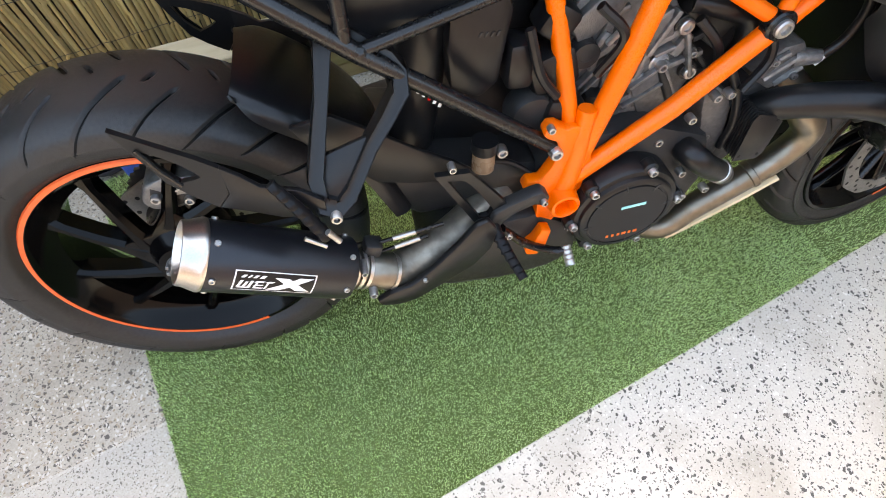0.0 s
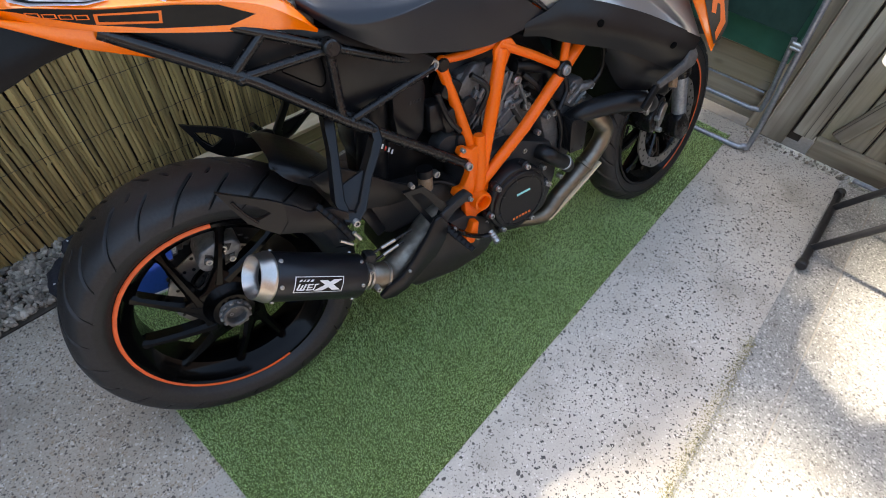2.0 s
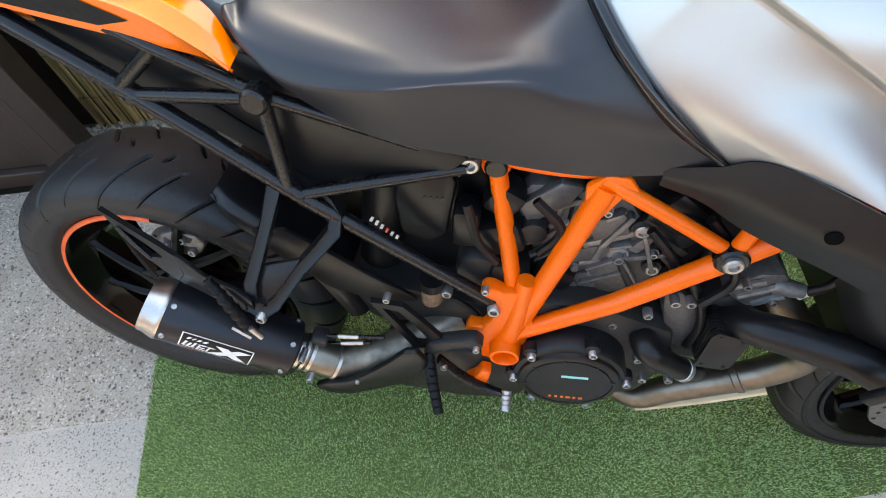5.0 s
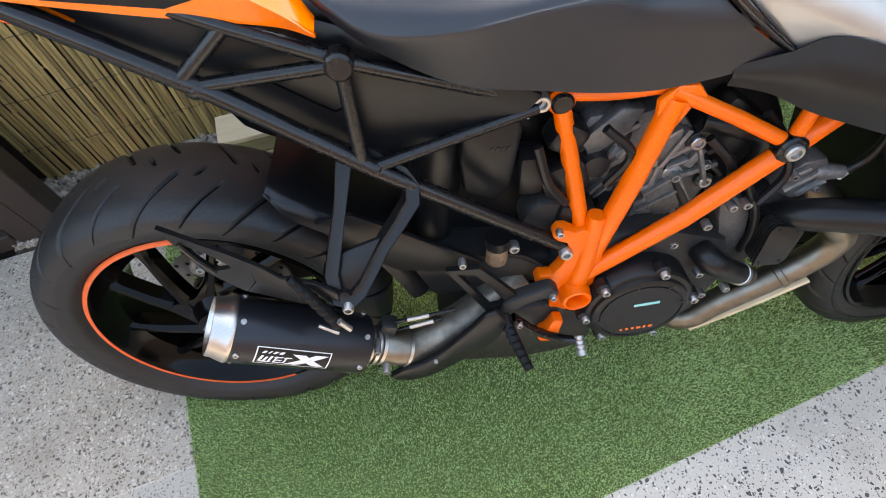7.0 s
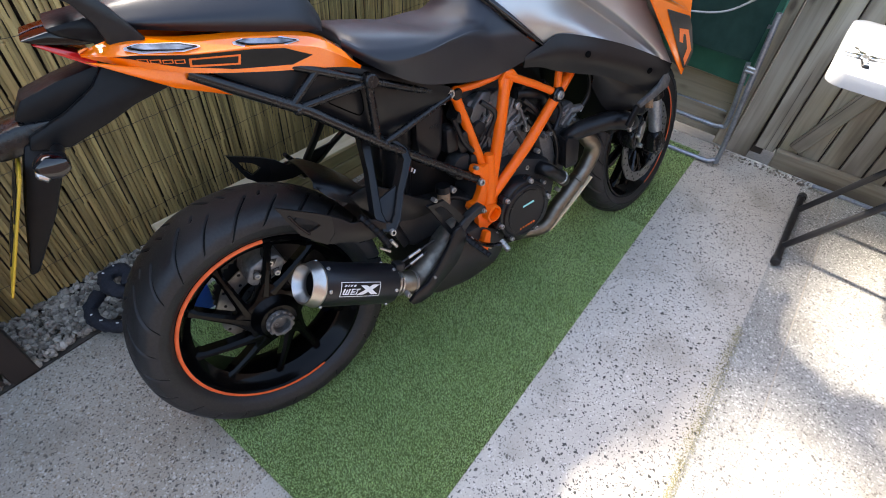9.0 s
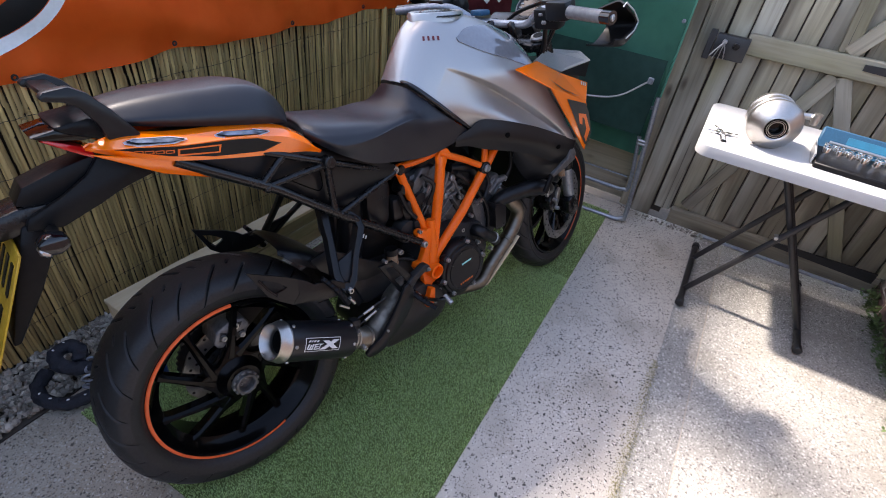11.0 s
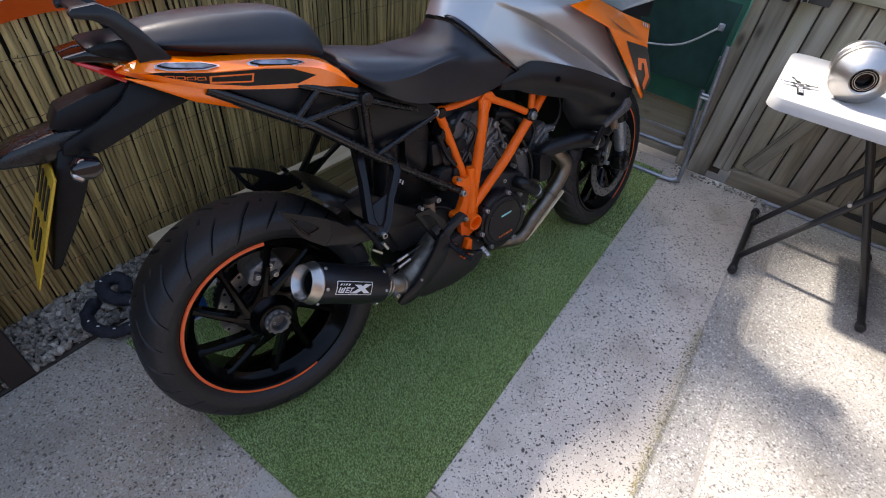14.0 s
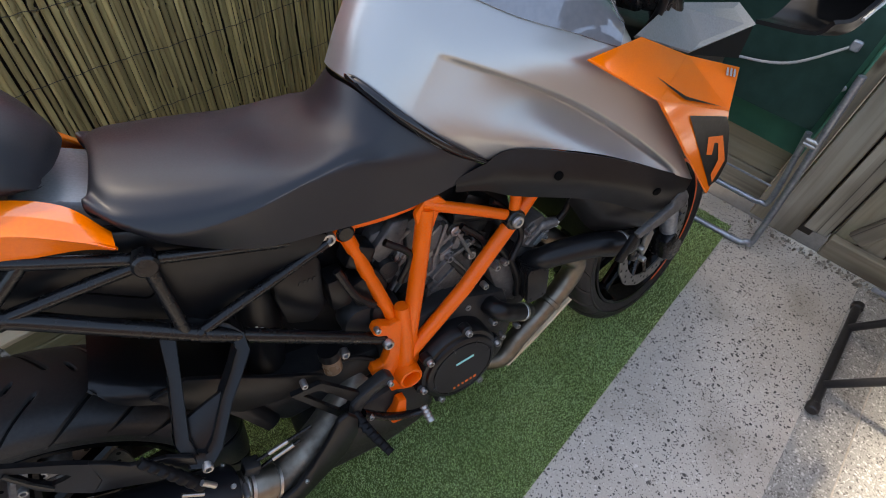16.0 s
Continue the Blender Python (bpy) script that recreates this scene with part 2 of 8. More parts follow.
def timber(name, light, dark, along, obj):
    """Weathered boards: streaky grain, open cracks, bleached and algae-green patches and a few knots; along is the grain's axis."""
    squash = [1, 1, 1]
    squash[along] = 0.06
    m = mat(name, light, 0.8, col2=dark, fine=70, coarse=7, obj=obj, bump=0.9, bump_scale=80, stretch=tuple(squash))
    t = m.node_tree
    n, ln = t.nodes, t.links
    p = n["Principled BSDF"]
    old = p.inputs["Base Color"].links[0].from_socket
    tc, oi = n.new("ShaderNodeTexCoord"), n.new("ShaderNodeObjectInfo")
    sc = n.new("ShaderNodeMath")
    sc.operation = "MULTIPLY"
    sc.inputs[1].default_value = 53.0
    ln.new(oi.outputs["Random"], sc.inputs[0])
    off = n.new("ShaderNodeVectorMath")
    off.operation = "ADD"
    ln.new(tc.outputs["Object"], off.inputs[0])
    ln.new(sc.outputs[0], off.inputs[1])
    for scale, ratio, lo, hi, most, colour in [(3.2, 0.30, 0.44, 0.66, 0.75, (0.44, 0.405, 0.33)), (2.1, 0.5, 0.52, 0.72, 0.65, (0.21, 0.20, 0.085)), (6.5, 0.20, 0.50, 0.66, 0.75, (0.085, 0.066, 0.045)), (60.0, 0.03, 0.50, 0.75, 0.45, (0.12, 0.10, 0.072)), (90.0, 0.012, 0.67, 0.72, 0.8, (0.03, 0.024, 0.018))]:
        mp, nz, mr, mx = n.new("ShaderNodeMapping"), n.new("ShaderNodeTexNoise"), n.new("ShaderNodeMapRange"), n.new("ShaderNodeMix")
        k = [1, 1, 1]
        k[along] = ratio
        mp.inputs["Scale"].default_value = k
        mp.inputs["Location"].default_value = (scale, scale * 0.3, 0)
        ln.new(off.outputs[0], mp.inputs[0])
        nz.inputs["Scale"].default_value, nz.inputs["Detail"].default_value = scale, 3
        ln.new(mp.outputs[0], nz.inputs["Vector"])
        mr.inputs[1].default_value, mr.inputs[2].default_value, mr.inputs[4].default_value = lo, hi, most
        ln.new(nz.outputs[0], mr.inputs[0])
        mx.data_type = "RGBA"
        mx.inputs[7].default_value = (*colour, 1)
        ln.new(mr.outputs[0], mx.inputs[0])
        ln.new(old, mx.inputs[6])
        old = mx.outputs[2]
    mp, vo, mr, mx = n.new("ShaderNodeMapping"), n.new("ShaderNodeTexVoronoi"), n.new("ShaderNodeMapRange"), n.new("ShaderNodeMix")
    k = [1, 1, 1]
    k[along] = 0.45
    mp.inputs["Scale"].default_value = k
    ln.new(off.outputs[0], mp.inputs[0])
    vo.inputs["Scale"].default_value = 8
    ln.new(mp.outputs[0], vo.inputs["Vector"])
    mr.inputs[1].default_value, mr.inputs[2].default_value, mr.inputs[3].default_value, mr.inputs[4].default_value = 0.06, 0.16, 0.8, 0.0
    ln.new(vo.outputs["Distance"], mr.inputs[0])
    mx.data_type = "RGBA"
    mx.inputs[7].default_value = (0.05, 0.034, 0.022, 1)
    ln.new(mr.outputs[0], mx.inputs[0])
    ln.new(old, mx.inputs[6])
    ln.new(mx.outputs[2], p.inputs["Base Color"])
    return m


GATE_WOOD = timber("weathered_gate_timber", (0.30, 0.262, 0.185), (0.20, 0.17, 0.118), 2, 0.5)
GATE_RAIL = timber("weathered_rail_timber", (0.33, 0.288, 0.21), (0.25, 0.213, 0.15), 1, 0.2)
DARK_WOOD = mat("dark_brown_stained_timber", (0.026, 0.017, 0.013), 0.55, col2=(0.04, 0.027, 0.02), fine=40, coarse=5, bump=0.4, bump_scale=60, stretch=(1, 1, 0.15))
PINE = mat("pale_pine_board", (0.62, 0.5, 0.33), 0.6, col2=(0.5, 0.38, 0.23), fine=40, coarse=5, bump=0.3, stretch=(0.12, 1, 1))
GREEN_PINE = mat("treated_green_board", (0.3, 0.26, 0.14), 0.7, col2=(0.2, 0.17, 0.09), fine=40, coarse=5, bump=0.3, stretch=(0.12, 1, 1))
BRICK = mat("brown_red_brick", (0.135, 0.078, 0.064), 0.85, col2=(0.09, 0.06, 0.054), fine=70, coarse=15, obj=0.3, bump=0.8, bump_scale=160)
MORTAR = mat("pale_mortar", (0.42, 0.38, 0.33), 0.9, col2=(0.3, 0.27, 0.23), fine=120, coarse=6, bump=0.6)
STONE = mat("pale_gravel", (0.40, 0.36, 0.30), 0.85, col2=(0.20, 0.175, 0.145), fine=60, coarse=20, island=0.45, bump=0.3)
SOIL = mat("dark_soil", (0.06, 0.05, 0.04), 0.95, fine=60, coarse=8, bump=0.8)
BANNER = mat("orange_banner_cloth", (0.98, 0.160, 0.022), 0.6, col2=(0.90, 0.135, 0.016), fine=12, coarse=2.5, bump=0.15, bump_scale=900, spec=0.15)
GREEN_CLOTH = mat("dark_green_canvas", (0.018, 0.075, 0.058), 0.75, col2=(0.012, 0.053, 0.042), fine=20, coarse=4, bump=0.3, bump_scale=900)
GREEN_SHEET = mat("green_sheet", (0.05, 0.225, 0.15), 0.45, col2=(0.036, 0.17, 0.113), fine=14, coarse=3)
GALV = mat("grey_tube_metal", (0.33, 0.36, 0.40), 0.4, metal=0.7, col2=(0.22, 0.24, 0.27), fine=120, coarse=15)
TABLE_WHITE = mat("white_moulded_plastic", (0.52, 0.52, 0.515), 0.45, col2=(0.48, 0.48, 0.475), fine=400, coarse=4, bump=0.1, bump_scale=700)
LEG_BLACK = mat("black_table_steel", (0.015, 0.015, 0.017), 0.45, fine=150, coarse=10)
BLUE = mat("blue_plastic", (0.01, 0.075, 0.40), 0.4, fine=100, coarse=6)
TOOL_BLUE = mat("blue_tool_case", (0.003, 0.065, 0.135), 0.55, fine=200, coarse=8)
TOOL_STICKER = mat("cyan_sticker", (0.012, 0.135, 0.23), 0.4, fine=200, coarse=30)
LOCK_CLOTH = mat("navy_chain_sleeve", (0.012, 0.014, 0.022), 0.8, fine=200, coarse=25, bump=0.6, bump_scale=400)
WEED = mat("weed_leaf", (0.085, 0.14, 0.04), 0.6, col2=(0.055, 0.095, 0.03), fine=40, coarse=8, island=0.3)
LEAF = mat("tree_leaf", (0.06, 0.12, 0.03), 0.6, col2=(0.04, 0.08, 0.02), fine=20, coarse=3, island=0.3)
BARK = mat("bark", (0.12, 0.09, 0.06), 0.9, fine=40, coarse=6, bump=0.9, stretch=(1, 1, 0.2))
MOSS = mat("moss", (0.30, 0.27, 0.13), 0.95, col2=(0.20, 0.18, 0.09), fine=300, coarse=40, bump=0.8)


# ---- shaping ----
def catmull(ps, n):
    """A smooth line of n points through the points ps."""
    ps = [Vector(p) for p in ps]
    ext = [ps[0] * 2 - ps[1], *ps, ps[-1] * 2 - ps[-2]]
    out = []
    for i in range(n):
        u = i / (n - 1) * (len(ps) - 1)
        k = min(int(u), len(ps) - 2)
        f = u - k
        a, b, c, d = ext[k:k + 4]
        out.append(0.5 * ((2 * b) + (c - a) * f + (2 * a - 5 * b + 4 * c - d) * f * f + (3 * b - a - 3 * c + d) * f ** 3))
    return out


def tube(bm, ps, r, seg=10, smooth=0, flat=1.0, close=False, up=None):
    """A round (or flattened) bar along the points ps; r may be a list."""
    rs = r if isinstance(r, (list, tuple)) else None
    if smooth:
        n0 = len(ps)
        ps = catmull(ps, smooth)
        if rs:
            rs = [v.x for v in catmull([Vector((q, 0, 0)) for q in rs], smooth)] if n0 == len(rs) else rs
    ps = [Vector(p) for p in ps]
    rings, side = [], None
    for i, p in enumerate(ps):
        if close:
            d = (ps[(i + 1) % len(ps)] - ps[i - 1]).normalized()
        else:
            d = (ps[min(i + 1, len(ps) - 1)] - ps[max(i - 1, 0)]).normalized()
        if side is None:
            ref = Vector(up) if up else (Vector((0, 0, 1)) if abs(d.z) < 0.9 else Vector((0, 1, 0)))
            side = d.cross(ref).normalized()
        side = (side - d * side.dot(d)).normalized()
        nor = d.cross(side)
        q = rs[i] if rs else r
        rings.append([bm.verts.new(p + q * (math.cos(a) * side + math.sin(a) * nor * flat)) for a in [2 * math.pi * j / seg for j in range(seg)]])
    for a, b in zip(rings, rings[1:] + ([rings[0]] if close else [])):
        for j in range(seg):
            bm.faces.new((a[j], a[(j + 1) % seg], b[(j + 1) % seg], b[j]))
    if not close:
        bm.faces.new(rings[0][::-1])
        bm.faces.new(rings[-1])
    return bm


def lathe(bm, profile, centre=(0, 0, 0), axis=(0, 1, 0), seg=48, close=False, start=0.0, end=360.0):
    """A turned body: profile of (radius, distance along the axis)."""
    c, ax = Vector(centre), Vector(axis).normalized()
    u = ax.cross(Vector((0, 0, 1)) if abs(ax.z) < 0.9 else Vector((1, 0, 0))).normalized()
    v = ax.cross(u)
    full = end - start >= 359.9
    rings = []
    for j in range(seg + (0 if full else 1)):
        a = radians(start + (end - start) * j / seg)
        rings.append([bm.verts.new(c + ax * h + r * (math.cos(a) * u + math.sin(a) * v)) for r, h in profile])
    m = len(profile)
    for j in range(seg):
        a, b = rings[j], rings[(j + 1) % len(rings)]
        for i in range(m if close else m - 1):
            k = (i + 1) % m
            bm.faces.new((a[i], b[i], b[k], a[k]))
    return bm


def disc(bm, centre, axis, r, h, seg=32, bevel=0.002):
    """A short solid cylinder with broken edges, centred on centre."""
    b = min(bevel, h / 3, r / 3)
    lathe(bm, [(0.0001, -h / 2), (r - b, -h / 2), (r, -h / 2 + b), (r, h / 2 - b), (r - b, h / 2), (0.0001, h / 2)], centre, axis, seg)
    return bm


def box(bm, c, size, m=None, bevel=0.003, seg=1):
    """A block with rounded edges."""
    made = bmesh.ops.create_cube(bm, size=1.0)
    vs = made["verts"]
    bmesh.ops.scale(bm, vec=size, verts=vs)
    if bevel:
        es = list({e for v in vs for e in v.link_edges})
        res = bmesh.ops.bevel(bm, geom=es, offset=bevel, segments=seg, affect="EDGES", profile=0.5)
        vs = list({v for f in res["faces"] for v in f.verts} | {v for v in vs if v.is_valid})
    mm = (m or Matrix()).copy()
    bmesh.ops.transform(bm, matrix=Matrix.Translation(c) @ mm, verts=vs)
    return bm


def prism(bm, poly, y0, y1, bevel=0.003, warp=None):
    """A plate: an outline in x and z, between two distances sideways; warp moves each finished point."""
    tmp = bmesh.new()
    a = [tmp.verts.new((x, y0, z)) for x, z in poly]
    b = [tmp.verts.new((x, y1, z)) for x, z in poly]
    n = len(poly)
    tmp.faces.new(a)
    tmp.faces.new(b[::-1])
    for i in range(n):
        tmp.faces.new((a[i], b[i], b[(i + 1) % n], a[(i + 1) % n]))
    bmesh.ops.recalc_face_normals(tmp, faces=tmp.faces)
    if bevel:
        bmesh.ops.bevel(tmp, geom=list(tmp.edges), offset=bevel, segments=2, affect="EDGES", profile=0.5, clamp_overlap=True)
    if warp:
        for v in tmp.verts:
            v.co = warp(v.co)
    me = bpy.data.meshes.new("t")
    tmp.to_mesh(me)
    bm.from_mesh(me)
    bpy.data.meshes.remove(me)
    tmp.free()
    return bm


def ring_plate(bm, outer, inner, y0, y1):
    """A plate with a hole: two outlines of the same count in x and z."""
    n = len(outer)
    v = [[bm.verts.new((x, y, z)) for x, z in loop] for loop in (outer, inner) for y in (y0, y1)]
    oa, ob_, ia, ib = v
    for i in range(n):
        j = (i + 1) % n
        bm.faces.new((oa[i], oa[j], ia[j], ia[i]))
        bm.faces.new((ob_[j], ob_[i], ib[i], ib[j]))
        bm.faces.new((oa[j], oa[i], ob_[i], ob_[j]))
        bm.faces.new((ia[i], ia[j], ib[j], ib[i]))
    bmesh.ops.recalc_face_normals(bm, faces=bm.faces)
    return bm


def skin(bm, ribs, nu=24, nv=20, mirror=False, thick=0.0, close_ends=False):
    """A smooth sheet through ribs of points. mirror: add the other side of a body whose ribs start on the middle line."""
    if mirror:
        ribs = [[Vector((p[0], -p[1], p[2])) for p in rib[:0:-1]] + [Vector(p) for p in rib] for rib in ribs]
    fine = [catmull(r, nv) for r in ribs]
    cols = [catmull([f[j] for f in fine], nu) for j in range(nv)]
    g = [[bm.verts.new(cols[j][i]) for j in range(nv)] for i in range(nu)]
    faces = []
    for i in range(nu - 1):
        for j in range(nv - 1):
            faces.append(bm.faces.new((g[i][j], g[i][j + 1], g[i + 1][j + 1], g[i + 1][j])))
    if close_ends:
        faces.append(bm.faces.new([g[0][j] for j in range(nv)][::-1]))
        faces.append(bm.faces.new([g[-1][j] for j in range(nv)]))
        faces.append(bm.faces.new([g[i][0] for i in range(nu)] + [g[i][-1] for i in range(nu)][::-1]))
    bmesh.ops.recalc_face_normals(bm, faces=faces)
    if thick:
        bmesh.ops.solidify(bm, geom=faces, thickness=thick)
    return bm


def part(name, bm, material, parent=None, label="", sharp=38, m=None):
    """Links a bmesh as one mesh object under a thing or a part."""
    me = bpy.data.meshes.new(name)
    bm.to_mesh(me)
    bm.free()
    me.polygons.foreach_set("use_smooth", [True] * len(me.polygons))
    me.set_sharp_from_angle(angle=radians(sharp))
    me.materials.append(material)
    ob = new(name, me)
    if m is not None:
        ob.matrix_basis = m
    if parent:
        ob.parent = parent
    if label:
        ob["label"] = label
    return ob


def shared(name, me, parent, m):
    """One more object on a mesh that alike pieces share."""
    ob = new(name, me)
    ob.parent = parent
    ob.matrix_basis = m
    return ob


def mesh_of(name, bm, material, sharp=38):
    me = bpy.data.meshes.new(name)
    bm.to_mesh(me)
    bm.free()
    me.polygons.foreach_set("use_smooth", [True] * len(me.polygons))
    me.set_sharp_from_angle(angle=radians(sharp))
    me.materials.append(material)
    return me


def thing(name, label, category, m=None, group="", kind=""):
    ob = new(name)
    ob.empty_display_size = 0.05
    ob.matrix_basis = m if m is not None else PATIO
    return tagged(ob, label, category, group, kind)


B = bmesh.new


def soup(name, verts, tris, material, m, label, category, kind="stuff", parent=None):
    """Many small pieces in one mesh, from arrays."""
    me = bpy.data.meshes.new(name)
    me.from_pydata(verts, [], tris)
    me.materials.append(material)
    ob = new(name, me)
    ob.matrix_basis = m
    if parent:
        ob.parent = parent
    return tagged(ob, label, category, "", kind)


# ---- ground ----
bm = B()
bmesh.ops.create_grid(bm, x_segments=2, y_segments=2, size=400)
ground = part("ground", bm, SOIL, m=PATIO @ pose(0, 0, -0.06))
tagged(ground, "dark bare soil under and around the paving", "ground", kind="structure")


def slab(x0, x1, y0, y1, material, top=0.0, bevel=0.006):
    bm = B()
    box(bm, ((x0 + x1) / 2, (y0 + y1) / 2, top - 0.03), (x1 - x0, y1 - y0, 0.06), bevel=bevel, seg=2)
    return bm, material


pavement = thing("pavement", "washed concrete paving slabs with dark aggregate chips", "paving", kind="structure")
for x0, x1, y0, y1, mtl, top in [
    (-3.1, 0.018, -0.968, -0.120, BEIGE_CONCRETE, 0.0),
    (0.021, 2.19, -0.968, -0.120, TERRAZZO, 0.0),
    (-3.1, 2.19, -0.118, 0.62, BROWN_CONCRETE, 0.001),
    (-3.1, 2.26, -1.104, -0.973, CONCRETE, -0.003),
    (-3.1, 2.26, -1.80, -1.1055, CONCRETE, -0.003),
]:
    bm, mm = slab(x0, x1, y0, y1, mtl, top)
    part("slab", bm, mm, pavement)
bm = B()
box(bm, (-0.42, -1.1048, -0.010), (5.3, 0.006, 0.010), bevel=0)
part("joint", bm, MORTAR, pavement)
bm = B()
box(bm, (-0.455, -0.9705, -0.008), (5.29, 0.009, 0.012), bevel=0)
part("joint", bm, CONCRETE, pavement)

bm = B()
box(bm, (-0.455, -0.119, -0.0066), (5.28, 0.014, 0.010), bevel=0)
part("joint", bm, BEIGE_CONCRETE, pavement)

# moss and dirt along the joint between the slabs
rng = np.random.default_rng(3)
vs, fs = [], []
for i in range(2600):
    t = rng.random()
    x = 0.35 + 0.75 * t
    y = -0.960 + rng.normal(0, 0.0075) * (1 + 1.2 * math.exp(-((x - 0.75) / 0.2) ** 2))
    r = rng.uniform(0.0006, 0.0018)
    k = len(vs)
    a0 = rng.uniform(0, 6.3)
    vs += [(x + r * math.cos(a0 + q), y + r * math.sin(a0 + q), 0.0012) for q in (0, 1.3, 2.6, 3.9, 5.1)] + [(x, y, 0.0012 + r * 0.4)]
    fs += [(k + j, k + (j + 1) % 5, k + 5) for j in range(5)]
soup("moss", vs, fs, MOSS, PATIO, "brown-green moss in the joint between slabs", "moss")

# ---- artificial grass mat ----
turf_mat = thing("grass_mat", "bright green artificial grass mat lying on the paving under the motorcycle", "mat")
X0, X1, Y0, Y1 = -0.21, 2.06, -0.512, 0.53
bm = B()
box(bm, ((X0 + X1) / 2, (Y0 + Y1) / 2, 0.003), (X1 - X0, Y1 - Y0, 0.005), bevel=0.001)
part("backing", bm, TURF_BASE, turf_mat)
rng = np.random.default_rng(5)
N = 400000
bx, by = rng.uniform(X0, X1, N), rng.uniform(Y0, Y1, N)
keep = ((by < 0.30 + 0.25 * (bx < 0.4)) & (bx < 1.35)) | (rng.random(N) < 0.4)
bx, by = bx[keep], by[keep]
N = len(bx)
ang, lean_a = rng.uniform(0, 2 * np.pi, N), rng.uniform(0, 2 * np.pi, N)
hgt, lean_r = rng.uniform(0.005, 0.0095, N), rng.uniform(0.001, 0.0055, N)
wid = rng.uniform(0.0006, 0.0011, N)
dx, dy = np.cos(ang) * wid, np.sin(ang) * wid
lx, ly = np.cos(lean_a) * lean_r, np.sin(lean_a) * lean_r
z0 = np.full(N, 0.005)
P = np.stack([
    np.stack([bx - dx, by - dy, z0], 1), np.stack([bx + dx, by + dy, z0], 1),
    np.stack([bx + dx * 0.9 + lx * 0.35, by + dy * 0.9 + ly * 0.35, z0 + hgt * 0.65], 1),
    np.stack([bx - dx * 0.9 + lx * 0.35, by - dy * 0.9 + ly * 0.35, z0 + hgt * 0.65], 1),
    np.stack([bx + lx, by + ly, z0 + hgt], 1)], 1).reshape(-1, 3)
base = np.arange(N)[:, None] * 5
me = bpy.data.meshes.new("turf")
quads = np.concatenate([base + 0, base + 1, base + 2, base + 3], 1)
tips = np.concatenate([base + 3, base + 2, base + 4], 1)
me.vertices.add(len(P))
me.vertices.foreach_set("co", P.astype(np.float32).ravel())
loops = np.concatenate([quads.ravel(), tips.ravel()]).astype(np.int32)
me.loops.add(len(loops))
me.loops.foreach_set("vertex_index", loops)
me.polygons.add(2 * N)
me.polygons.foreach_set("loop_start", np.concatenate([np.arange(N) * 4, 4 * N + np.arange(N) * 3]).astype(np.int32))
me.update(calc_edges=True)
me.materials.append(TURF)
pile = new("turf", me)
pile.parent = turf_mat
tagged(pile, kind="stuff")

# ---- gravel strip along the fence ----
bm = B()
box(bm, (0.85, 0.7505, -0.02), (2.9, 0.256, 0.04), bevel=0)
bed = part("gravel_bed", bm, SOIL, m=PATIO)
tagged(bed, "dark soil bed under the gravel strip", "soil", kind="structure")
rng = np.random.default_rng(8)
shapes = []
for k in range(7):
    b2 = B()
    bmesh.ops.create_icosphere(b2, subdivisions=1, radius=1.0)
    for v in b2.verts:
        v.co *= 1 + 0.6 * noise.noise(v.co * 0.9 + Vector((k * 7.1, 0, 0)))
    b2.verts.ensure_lookup_table()
    shapes.append(([v.co.copy() for v in b2.verts], [[v.index for v in f.verts] for f in b2.faces]))
    b2.free()
vs, fs = [], []
for i in range(3600):
    x = rng.uniform(-0.6, 0.55)
    y = rng.uniform(0.628, 0.845)
    layer = i % 3
    s = rng.uniform(0.004, 0.013)
    co, fa = shapes[i % 7]
    m = pose(x, y, 0.004 + layer * 0.006 + s * 0.3, *rng.uniform(0, 360, 3)) @ Matrix.Diagonal((s * 1.25, s, s * 0.7, 1))
    k = len(vs)
    vs += [tuple(m @ c) for c in co]
    fs += [tuple(k + j for j in f) for f in fa]
for i in range(110):
    x, y = rng.uniform(2.12, 2.17), rng.uniform(-1.05, -0.55)
    s = rng.uniform(0.003, 0.008)
    co, fa = shapes[i % 7]
    m = pose(x, y, s * 0.5, *rng.uniform(0, 360, 3)) @ Matrix.Diagonal((s * 1.2, s, s * 0.7, 1))
    k = len(vs)
    vs += [tuple(m @ c) for c in co]
    fs += [tuple(k + j for j in f) for f in fa]
g = soup("gravel", vs, fs, STONE, PATIO, "pale grey and buff rounded gravel along the fence", "gravel")

# ---- dark timber panel at the fence's end ----
panel = thing("timber_panel", "dark brown stained timber panel with upright boards, standing on the paving", "panel", kind="structure")
for x0, x1, y0, y1, z0, z1, nm in [(-0.50, -0.43, 0.62, 0.70, 0.0, 1.9, "post"), (-0.575, -0.507, 0.635, 0.69, 0.0, 1.9, "stile"), (-3.08, -0.582, 0.66, 0.69, 0.06, 1.9, "board"), (-3.08, -0.582, 0.638, 0.7, 0.0, 0.058, "rail")]:
    bm = B()
    box(bm, ((x0 + x1) / 2, (y0 + y1) / 2, (z0 + z1) / 2), (x1 - x0, y1 - y0, z1 - z0), bevel=0.004)
    part(nm, bm, DARK_WOOD, panel)

